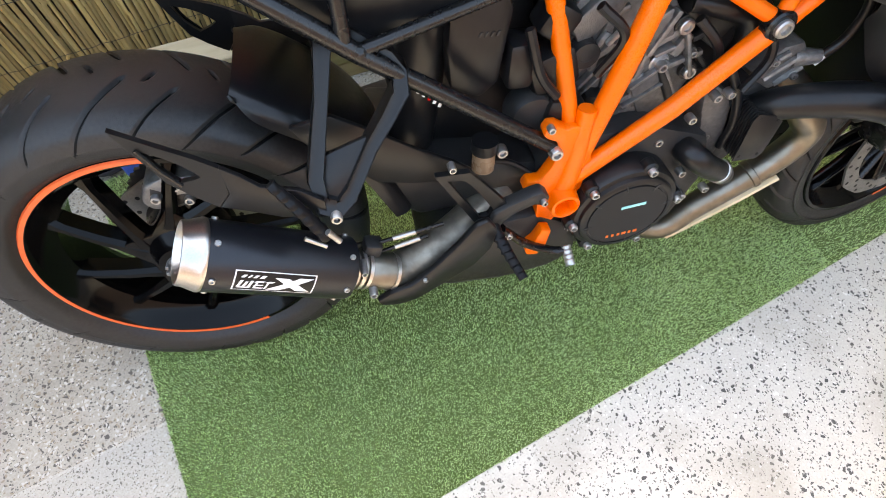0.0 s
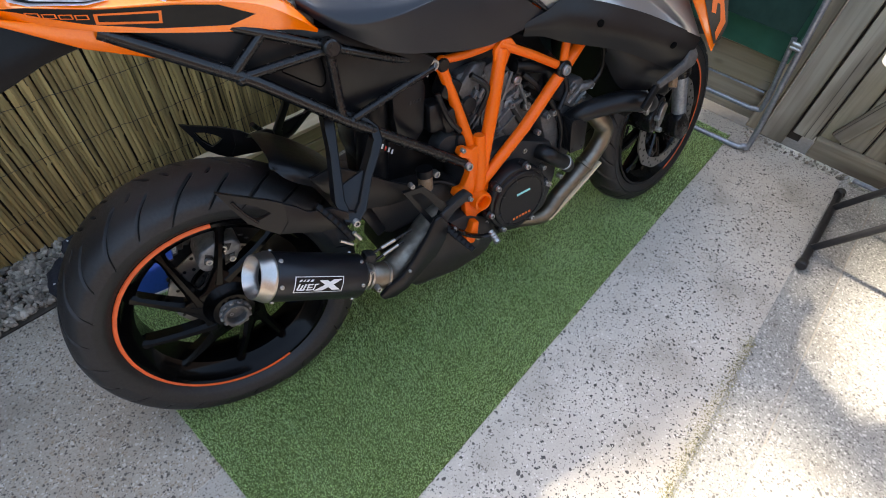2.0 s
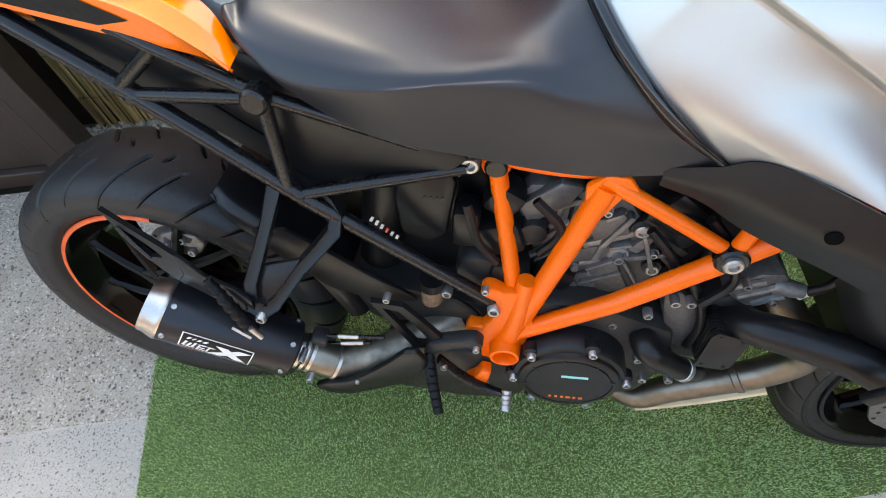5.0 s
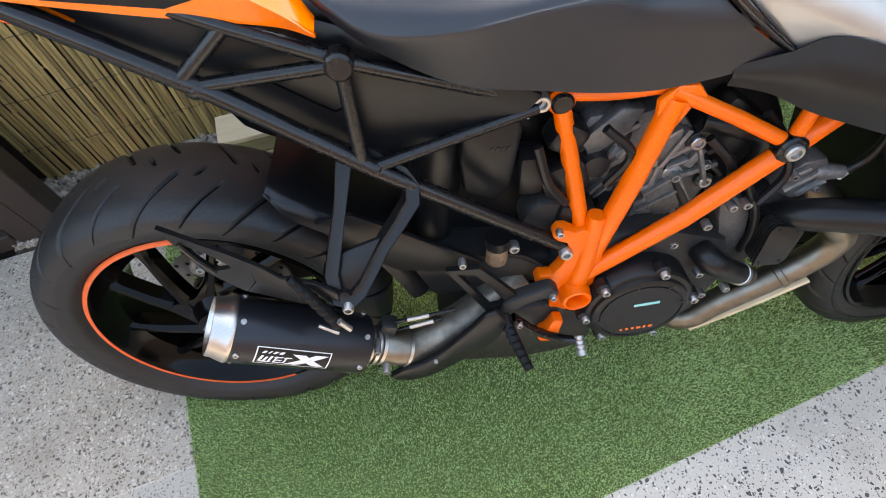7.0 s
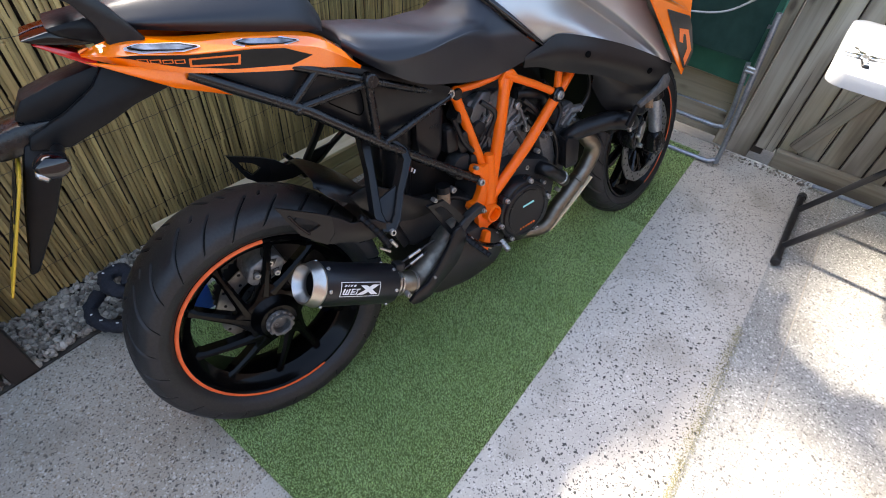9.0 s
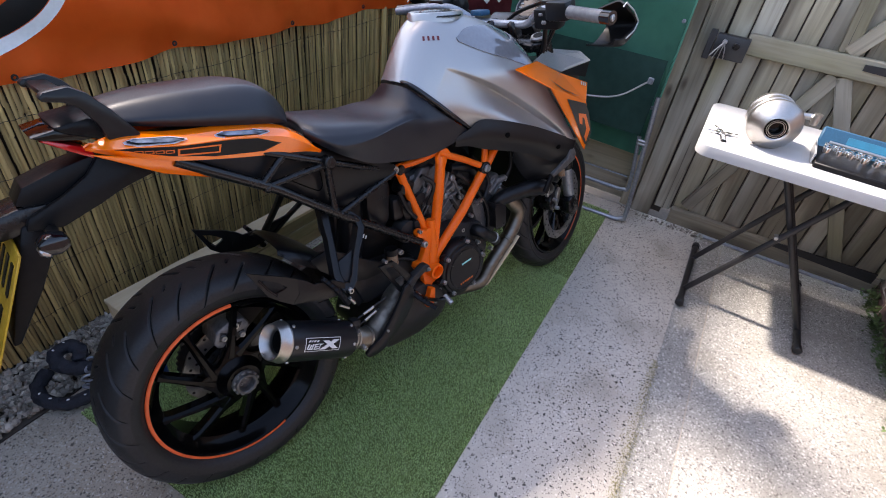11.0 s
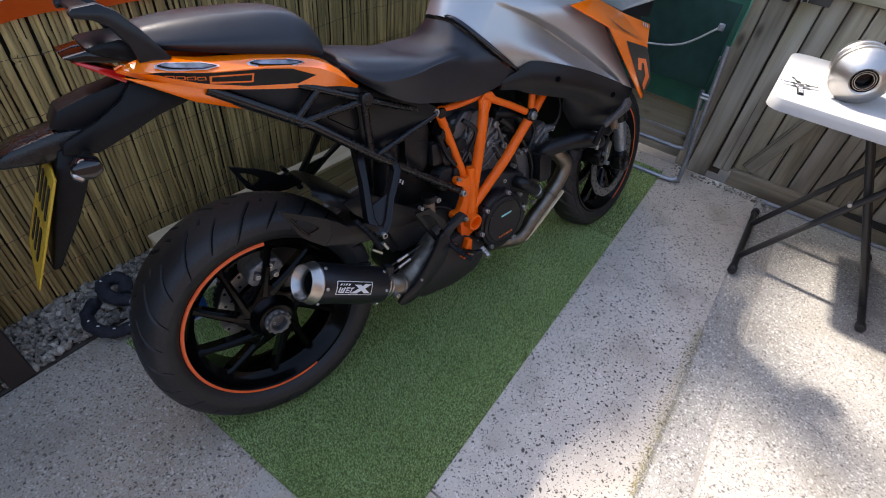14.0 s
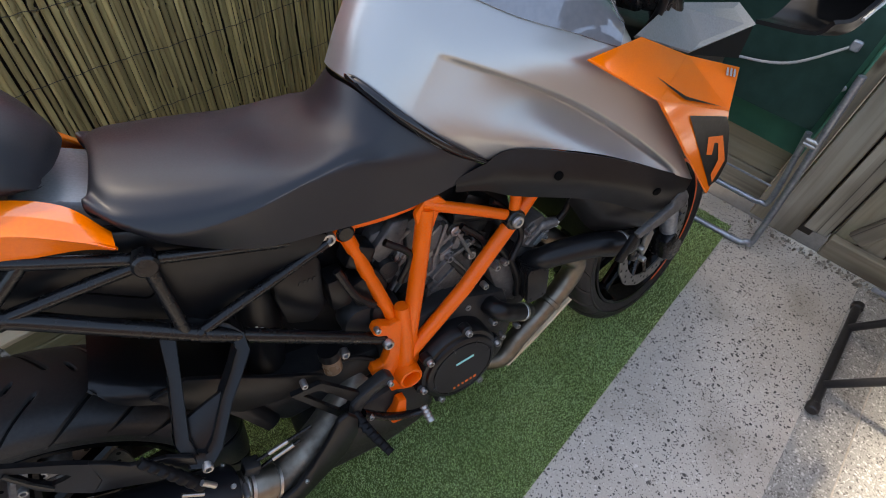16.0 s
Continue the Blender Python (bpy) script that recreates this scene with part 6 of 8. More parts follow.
def bar(parent, xa, za, xb, zb, w, y0, y1, mtl=None, nm="rib"):
    """A raised rib on the side of a casting, between two points."""
    dx, dz = xb - xa, zb - za
    ln = math.hypot(dx, dz)
    ux, uz = -dz / ln * w / 2, dx / ln * w / 2
    bm = B()
    prism(bm, [(xa + ux, za + uz), (xb + ux, zb + uz), (xb - ux, zb - uz), (xa - ux, za - uz)], y0, y1, min(0.003, w * 0.3))
    return part(nm, bm, mtl or ALU, parent)


for q in [(0.712, 0.640, 0.800, 0.690, 0.012), (0.715, 0.600, 0.835, 0.640, 0.010), (0.720, 0.545, 0.812, 0.565, 0.012), (0.735, 0.515, 0.800, 0.540, 0.008), (0.745, 0.500, 0.735, 0.600, 0.010), (0.795, 0.530, 0.772, 0.632, 0.012), (0.735, 0.605, 0.752, 0.718, 0.010), (0.785, 0.640, 0.802, 0.672, 0.016)]:
    bar(cyl, q[0] + 0.012, q[1] - 0.048, q[2] + 0.012, q[3] - 0.048, q[4], -0.071, -0.059)
bar(cyl, 0.728, 0.628, 0.775, 0.648, 0.040, -0.074, -0.059, GREY_CAST, nm="cover")
bar(cyl, 0.730, 0.500, 0.790, 0.530, 0.046, -0.070, -0.059, GREY_CAST, nm="cover")
bar(cyl, 0.708, 0.560, 0.765, 0.585, 0.030, -0.068, -0.059, GREY_CAST, nm="cover")
for q in [(0.640, 0.672, 0.700, 0.705, 0.010), (0.655, 0.625, 0.705, 0.655, 0.010), (0.665, 0.610, 0.68, 0.72, 0.010)]:
    bar(rcyl, q[0] + 0.006, q[1] - 0.030, q[2] + 0.006, q[3] - 0.030, q[4], -0.066, -0.056)
bar(rcyl, 0.668, 0.622, 0.682, 0.642, 0.010, -0.070, -0.060, BOLT, "tag")
bar(rcyl, 0.632, 0.640, 0.668, 0.682, 0.030, -0.070, -0.055, DARK_CAST, "cover")
bm = B()
tube(bm, [(0.648, -0.050, 0.620), (0.648, -0.082, 0.618)], 0.020, 20)
part("plug_cap", bm, DARK_CAST, rcyl)
bm = B()
prism(bm, [(0.620, 0.660), (0.672, 0.709), (0.704, 0.706), (0.690, 0.672), (0.640, 0.626)], -0.072, -0.050, 0.004)
part("valve_cover", bm, GREY_CAST, rcyl, "smooth dark grey valve cover")
bm = B()
lathe(bm, [(0.009, -0.080), (0.013, -0.082), (0.0165, -0.080), (0.018, -0.070), (0.018, -0.055)], (0.648, 0, 0.622), (0, 1, 0), 26)
lathe(bm, [(0.0001, -0.076), (0.009, -0.076), (0.009, -0.080)], (0.648, 0, 0.622), (0, 1, 0), 26)
part("plug_well", bm, DARK_CAST, rcyl)
bar(rcyl, 0.678, 0.628, 0.694, 0.645, 0.009, -0.078, -0.070, BOLT, "tag")
for q in [(0.650, 0.552, 0.702, 0.616, 0.006), (0.642, 0.582, 0.692, 0.626, 0.006), (0.660, 0.545, 0.700, 0.590, 0.004)]:
    bar(rcyl, *q[:4], q[4], -0.071, -0.058)
bm = B()
prism(bm, [(0.741, 0.546), (0.786, 0.580), (0.824, 0.524), (0.776, 0.480)], -0.074, -0.060, 0.004)
part("water_jacket", bm, GREY_CAST, cyl)
bm = B()
prism(bm, [(0.704, 0.486), (0.730, 0.514), (0.748, 0.472), (0.716, 0.430)], -0.074, -0.060, 0.003)
part("water_jacket", bm, GREY_CAST, cyl)
for q in [(0.738, 0.548, 0.789, 0.588, 0.005), (0.735, 0.514, 0.794, 0.552, 0.005), (0.748, 0.492, 0.770, 0.474, 0.005), (0.789, 0.574, 0.822, 0.522, 0.006), (0.750, 0.602, 0.777, 0.667, 0.009), (0.742, 0.655, 0.764, 0.670, 0.007), (0.802, 0.632, 0.836, 0.556, 0.007), (0.760, 0.600, 0.790, 0.612, 0.006)]:
    bar(cyl, *q[:4], q[4], -0.079, -0.062)
for q in [(0.822, 0.614, 0.866, 0.634, 0.010), (0.832, 0.596, 0.862, 0.566, 0.008), (0.838, 0.618, 0.872, 0.596, 0.012)]:
    bar(cyl, *q[:4], q[4], -0.070, -0.045, DARK_CAST, "bracket")
for x, z, r in [(0.797, 0.640, 0.0115), (0.834, 0.562, 0.0105), (0.722, 0.545, 0.006), (0.742, 0.668, 0.006), (0.826, 0.595, 0.006), (0.765, 0.480, 0.006), (0.815, 0.510, 0.006)]:
    bm = B()
    tube(bm, [(x, -0.055, z), (x, -0.070, z)], r * 1.35, 18)
    part("boss", bm, ALU if r < 0.01 else DARK_CAST, cyl)
    bolt(cyl, (x, -0.072, z), r, h=0.006)
bolt(cyl, (0.779, -0.074, 0.581), 0.008, h=0.009)
bm = B()
disc(bm, (0.779, -0.067, 0.581), (0, 1, 0), 0.016, 0.006, 20)
part("washer", bm, BOLT, cyl)
bm = B()
tube(bm, [(0.782, -0.070, 0.575), (0.800, -0.074, 0.545), (0.818, -0.074, 0.515), (0.828, -0.07, 0.49)], 0.0075, 10, smooth=12)
part("lead", bm, DARK_CAST, cyl)
bm = B()
tube(bm, [(0.80, -0.06, 0.67), (0.845, -0.075, 0.665), (0.888, -0.075, 0.645), (0.905, -0.075, 0.605), (0.89, -0.075, 0.565)], 0.017, 14, smooth=20)
part("coolant_pipe", bm, BLACK_PLASTIC, engine)
bm = B()
prism(bm, [(0.90, 0.36), (0.905, 0.50), (0.96, 0.54), (1.04, 0.50), (1.03, 0.42), (0.985, 0.36), (0.94, 0.33)], -0.088, 0.09, 0.016)
part("front_cover", bm, DARK_CAST, engine)
# throttle bodies and dark clutter between the cylinders and under the seat
for c, s2, rot in [((0.600, -0.070, 0.605), (0.07, 0.05, 0.06), -20), ((0.622, -0.085, 0.545), (0.06, 0.05, 0.04), 10), ((0.845, -0.05, 0.66), (0.09, 0.05, 0.07), 35), ((0.55, -0.07, 0.62), (0.04, 0.05, 0.07), 0), ((0.60, -0.06, 0.67), (0.05, 0.05, 0.05), 30), ((0.69, -0.06, 0.52), (0.07, 0.05, 0.05), 15)]:
    bm = B()
    box(bm, c, s2, pose(0, 0, 0, 0, rot, 0), bevel=0.01, seg=2)
    part("housing", bm, BLACK_PLASTIC, engine)
bm = B()
lathe(bm, [(0.0001, -0.02), (0.034, -0.02), (0.038, -0.012), (0.038, 0.02)], (0.577, -0.080, 0.536), (0, 1, 0), 28)
part("starter_cover", bm, DARK_CAST, engine)
for pts in [[(0.64, -0.10, 0.70), (0.68, -0.11, 0.66), (0.66, -0.10, 0.60)], [(0.86, -0.10, 0.70), (0.90, -0.10, 0.66), (0.93, -0.11, 0.60), (0.90, -0.12, 0.55)], [(0.55, -0.10, 0.68), (0.57, -0.11, 0.62), (0.60, -0.11, 0.58)], [(0.80, -0.09, 0.66), (0.84, -0.10, 0.62), (0.86, -0.10, 0.57)]]:
    bm = B()
    tube(bm, pts, 0.007, 8, smooth=16)
    part("hose", bm, BLACK_PLASTIC, engine)
# clutch cover
CC = Vector((0.748, -0.150, 0.357))
bm = B()
lathe(bm, [(0.096, 0.04), (0.096, -0.004), (0.092, -0.010), (0.085, -0.012), (0.0835, -0.018), (0.080, -0.0205), (0.0735, -0.0208), (0.0728, -0.0190), (0.0700, -0.0190), (0.0693, -0.0212), (0.0001, -0.0215)], CC, (0, 1, 0), 64)
clutch = part("clutch_cover", bm, BLACK_PLASTIC, engine, "round matt black clutch cover")
for a in (78, 8, 140, 190, 237, 300):
    p = CC + Vector((0.094 * math.cos(radians(a)), 0, 0.094 * math.sin(radians(a))))
    bm = B()
    disc(bm, p, (0, 1, 0), 0.013, 0.022, 14, 0.003)
    part("lug", bm, BLACK_PLASTIC, clutch)
    bolt(clutch, p + Vector((0.001, -0.012, 0)), 0.0075)
for a in range(15, 375, 45):
    bm = B()
    p = CC + Vector((0.070 * math.cos(radians(a)), -0.0205, 0.070 * math.sin(radians(a))))
    box(bm, p, (0.016, 0.003, 0.0025), pose(0, 0, 0, 0, -a, 0), bevel=0.0008)
    part("notch", bm, DARK_CAST, clutch)
bm = B()
box(bm, CC + Vector((0.006, -0.0215, 0.024)), (0.044, 0.0015, 0.0065), pose(0, 0, 0, 0, -6, 0), bevel=0.0005)
part("teal_print", bm, TEAL_INK, clutch, "pale teal print, not legible")
for q, w in enumerate([0.006, 0.006, 0.006, 0.010, 0.006, 0.009]):
    bm = B()
    box(bm, CC + Vector((-0.022 + 0.0105 * q, -0.0215, -0.052 + 0.001 * q)), (w * 0.8, 0.0015, 0.0065), pose(0, 0, 0, 0, -6, 0), bevel=0.0004)
    part("orange_print", bm, ORANGE_INK, clutch)
# water pump, elbow and clamp
bm = B()
lathe(bm, [(0.045, 0.03), (0.045, -0.004), (0.040, -0.010), (0.026, -0.014), (0.022, -0.03), (0.0001, -0.032)], (0.862, -0.085, 0.427), (0, 1, 0), 36)
pump = part("water_pump", bm, DARK_CAST, engine)
for a in (20, 110, 200, 290):
    bolt(pump, (0.862 + 0.045 * math.cos(radians(a)), -0.092, 0.427 + 0.045 * math.sin(radians(a))), 0.0065)
bm = B()
tube(bm, [(0.862, -0.09, 0.428), (0.852, -0.122, 0.444), (0.862, -0.142, 0.440), (0.892, -0.140, 0.416), (0.936, -0.132, 0.386), (0.965, -0.115, 0.358)], [0.021, 0.0215, 0.0215, 0.021, 0.0195, 0.0195], 20, smooth=34)
part("elbow_hose", bm, BLACK_PLASTIC, pump)
bm = B()
lathe(bm, [(0.0195, -0.005), (0.0217, -0.004), (0.0217, 0.004), (0.0195, 0.005)], (0.932, -0.133, 0.389), (0.82, 0.15, -0.55), 28)
part("clamp", bm, BOLT, pump)
for c in [(0.735, -0.118, 0.475), (0.799, -0.11, 0.462), (0.843, -0.11, 0.500), (0.872, -0.108, 0.536), (0.894, -0.108, 0.539), (0.855, -0.13, 0.40), (0.881, -0.13, 0.337), (0.923, -0.13, 0.347), (0.84, -0.13, 0.295), (0.66, -0.13, 0.30)]:
    bolt(engine, c, 0.0075)
bm = B()
prism(bm, [(0.858, 0.533), (0.878, 0.548), (0.901, 0.534), (0.922, 0.500), (0.940, 0.430), (0.938, 0.396), (0.908, 0.410), (0.882, 0.462), (0.868, 0.500)], -0.100, -0.04, 0.006)
part("cover", bm, GREY_CAST, engine)
bm = B()
tube(bm, [(0.885, -0.10, 0.575), (0.912, -0.108, 0.530), (0.930, -0.110, 0.475), (0.930, -0.108, 0.425)], 0.007, 10, smooth=18)
part("hose", bm, BLACK_PLASTIC, engine)
# oil cooler with fins
cooler = new("oil_cooler")
cooler.parent = bike
face = [(0.930, 0.506), (0.936, 0.518), (0.980, 0.508), (0.989, 0.496), (0.990, 0.430), (0.982, 0.418), (0.936, 0.420)]
mid = (sum(p[0] for p in face) / 7, sum(p[1] for p in face) / 7)
for q in range(14):
    k = 0.99 if q == 0 else 0.95
    bm = B()
    prism(bm, [(mid[0] + (x - mid[0]) * k, mid[1] + (z - mid[1]) * k) for x, z in face], -0.144 + 0.0055 * q, -0.1412 + 0.0055 * q, 0.0008)
    part("face_plate" if q == 0 else "fin", bm, BLACK_PLASTIC, cooler)
bm = B()
prism(bm, [(mid[0] + (x - mid[0]) * 0.86, mid[1] + (z - mid[1]) * 0.86) for x, z in face], -0.140, -0.06, 0.004)
part("core", bm, BLACK_INK, cooler)
for x, z in [(0.944, 0.508), (0.978, 0.500), (0.978, 0.430), (0.944, 0.430)]:
    bm = B()
    disc(bm, (x, -0.144, z), (0, 1, 0), 0.003, 0.002, 10, 0.0005)
    part("screw", bm, BLACK_INK, cooler)
# front cylinder head plumbing, radiator and its hose
bm = B()
prism(bm, [(0.935, 0.555), (0.960, 0.532), (0.988, 0.515), (1.018, 0.532), (1.037, 0.562), (1.008, 0.600), (0.976, 0.594)], -0.088, -0.02, 0.008)
thermo = part("thermostat", bm, GREY_CAST, engine)
for xa, za, xb, zb in [(0.948, 0.560, 0.985, 0.585), (0.965, 0.540, 1.005, 0.575), (0.990, 0.528, 1.022, 0.558)]:
    bm = B()
    tube(bm, [(xa, -0.087, za), (xb, -0.090, zb)], 0.006, 8)
    part("rib", bm, ALU, thermo)
bm = B()
tube(bm, [(1.005, -0.082, 0.570), (1.025, -0.090, 0.574), (1.040, -0.093, 0.575)], [0.015, 0.013, 0.011], 14)
part("neck", bm, ALU, thermo)
bm = B()
tube(bm, [(1.040, -0.092, 0.562), (1.046, -0.097, 0.584)], 0.006, 10)
part("connector", bm, WHITE_INK, thermo, "white plug on the housing")
bm = B()
tube(bm, [(1.044, -0.095, 0.578), (1.06, -0.10, 0.605), (1.065, -0.10, 0.65), (1.05, -0.09, 0.70)], 0.008, 10, smooth=16)
part("cable", bm, BLACK_PLASTIC, thermo)
bolt(thermo, (0.962, -0.092, 0.575), 0.006)
bolt(thermo, (1.012, -0.092, 0.545), 0.006)
bm = B()
tube(bm, [(0.955, -0.08, 0.470), (0.985, -0.125, 0.518), (1.04, -0.148, 0.532), (1.095, -0.168, 0.536), (1.15, -0.188, 0.525), (1.20, -0.17, 0.50)], [0.024, 0.026, 0.028, 0.0285, 0.027, 0.025], 20, smooth=34)
hose = part("radiator_hose", bm, BLACK_PLASTIC, bike, "black rubber radiator hose with a steel clamp")
bm = B()
lathe(bm, [(0.0265, -0.005), (0.0292, -0.004), (0.0292, 0.004), (0.0265, 0.005)], (1.143, -0.187, 0.528), (0.92, -0.02, -0.35), 28)
box(bm, (1.147, -0.205, 0.505), (0.012, 0.012, 0.02), bevel=0.002)
part("clamp", bm, BOLT, hose)
bm = B()
box(bm, (1.13, 0, 0.60), (0.05, 0.30, 0.27), pose(0, 0, 0, 0, -14, 0), bevel=0.008)
part("radiator", bm, BLACK_PLASTIC, bike)

# ---- bodywork ----
bm = B()
skin(bm, [
    [(0.632, 0, 0.965), (0.640, -0.048, 0.960), (0.672, -0.092, 0.930), (0.725, -0.122, 0.880), (0.790, -0.128, 0.832), (0.848, -0.128, 0.797)],
    [(0.664, 0, 1.030), (0.672, -0.044, 1.022), (0.704, -0.092, 0.982), (0.758, -0.130, 0.920), (0.815, -0.146, 0.862), (0.868, -0.150, 0.825)],
    [(0.712, 0, 1.098), (0.722, -0.046, 1.090), (0.756, -0.098, 1.032), (0.812, -0.146, 0.955), (0.870, -0.160, 0.890), (0.930, -0.168, 0.815)],
    [(0.78, 0, 1.122), (0.79, -0.052, 1.116), (0.835, -0.112, 1.050), (0.895, -0.165, 0.965), (0.955, -0.176, 0.880), (1.025, -0.198, 0.785)],
    [(0.91, 0, 1.112), (0.92, -0.062, 1.104), (0.948, -0.125, 1.045), (0.995, -0.180, 0.955), (1.055, -0.198, 0.860), (1.125, -0.228, 0.742)],
    [(1.02, 0, 1.070), (1.03, -0.085, 1.058), (1.048, -0.148, 1.005), (1.078, -0.196, 0.930), (1.145, -0.222, 0.820), (1.22, -0.250, 0.698)],
    [(1.085, 0, 1.040), (1.095, -0.085, 1.028), (1.086, -0.130, 0.968), (1.106, -0.174, 0.900), (1.180, -0.220, 0.790), (1.238, -0.240, 0.692)],
], 220, 241, mirror=True)
# the scooped recess under a lip along each flank
for v in bm.verts:
    if abs(v.co.y) > 0.09:
        u = ((v.co.x - 0.80) * 0.40 + (v.co.z - 0.965) * -0.253) / (0.40 ** 2 + 0.253 ** 2)
        d = ((v.co.z - 0.965) * 0.40 + (v.co.x - 0.80) * 0.253) / math.hypot(0.40, 0.253)
        d -= 0.026 * math.sin(math.pi * min(max(u + 0.12, 0) / 1.12, 1))
        if -0.12 < u < 1.0:
            k = 0.046 * math.sin(math.pi * min(max(u + 0.12, 0) / 1.12, 1)) ** 0.9
            lip = min(max(-d / 0.009, 0), 1)
            fade = min(max(1 + d / (0.115 - 0.055 * max(u, 0)), 0), 1)
            fade = fade * fade * (3 - 2 * fade)
            v.co.y -= math.copysign(k * lip * lip * (3 - 2 * lip) * fade, v.co.y)
tank = part("fuel_tank", bm, SILVER, bike, "satin silver-grey fuel tank with knee recesses", sharp=60)
bm = B()
lathe(bm, [(0.082, -0.045), (0.078, -0.006), (0.075, 0.0), (0.070, 0.002), (0.060, 0.0)], (0, 0, 0), (0, 0, 1), 56)
for v in bm.verts:
    v.co = Vector((0.822 + v.co.x * 1.18, v.co.y * 0.86, 1.128 + v.co.z - 0.03 * v.co.x))
part("tank_deck", bm, SILVER, tank, "raised deck round the filler cap")
bm = B()
lathe(bm, [(0.0001, 0.006), (0.040, 0.006), (0.047, 0.003), (0.050, -0.004), (0.075, -0.006), (0.076, -0.010)], (0.822, 0, 1.127), (0.02, 0, 1), 40)
part("filler_cap", bm, BLACK_TUBE, tank)
for q in range(4):
    ok, near, nor, _ = tank.closest_point_on_mesh(Vector((0.715 + 0.012 * q, -0.062 - 0.008 * q, 1.072)))
    bm = B()
    box(bm, (0, 0, 0), (0.006, 0.012, 0.0012), bevel=0)
    part("print", bm, MAROON, tank, m=Matrix.Translation(near + nor * 0.0008) @ nor.to_track_quat("Z", "Y").to_matrix().to_4x4())
for s in (RIGHT, LEFT):
    bm = B()
    skin(bm, [flip(r, s) for r in [
        [(0.806, -0.100, 1.066), (0.806, -0.104, 1.062), (0.808, -0.108, 1.056)],
        [(0.857, -0.086, 1.082), (0.868, -0.108, 1.052), (0.879, -0.128, 1.016)],
        [(0.950, -0.086, 1.074), (0.958, -0.120, 1.030), (0.965, -0.150, 0.984)],
        [(1.066, -0.100, 1.025), (1.056, -0.134, 0.990), (1.034, -0.166, 0.957)],
    ]], 22, 16)
    for v in bm.verts:
        ok, near, nor, _ = tank.closest_point_on_mesh(v.co)
        if nor.y * s < 0:
            nor = -nor
        v.co = near + nor * 0.003
    bmesh.ops.solidify(bm, geom=list(bm.faces), thickness=0.002)
    part("dark_insert", bm, GLASSY, tank, "glossy dark tank insert reflecting the sky")

# side cover below tank and seat
BLADE = [(1.211, 0.663), (1.236, 0.664), (1.252, 0.643), (1.248, 0.620), (1.185, 0.600), (1.123, 0.587), (1.116, 0.602), (1.165, 0.622), (1.205, 0.638)]
STAY = [(1.132, 0.592), (1.115, 0.596), (1.098, 0.570), (1.080, 0.543), (1.099, 0.530), (1.118, 0.560)]
cover_ribs = [
    [(0.770, -0.118, 0.786), (0.772, -0.120, 0.774), (0.774, -0.114, 0.758)],
    [(0.818, -0.133, 0.806), (0.820, -0.138, 0.778), (0.824, -0.128, 0.750)],
    [(0.868, -0.154, 0.829), (0.875, -0.165, 0.78), (0.88, -0.150, 0.730)],
    [(1.02, -0.200, 0.787), (1.02, -0.205, 0.735), (1.02, -0.185, 0.690)],
    [(1.14, -0.232, 0.737), (1.14, -0.236, 0.690), (1.14, -0.215, 0.635)],
    [(1.240, -0.246, 0.690), (1.225, -0.243, 0.655), (1.20, -0.222, 0.605)],
]
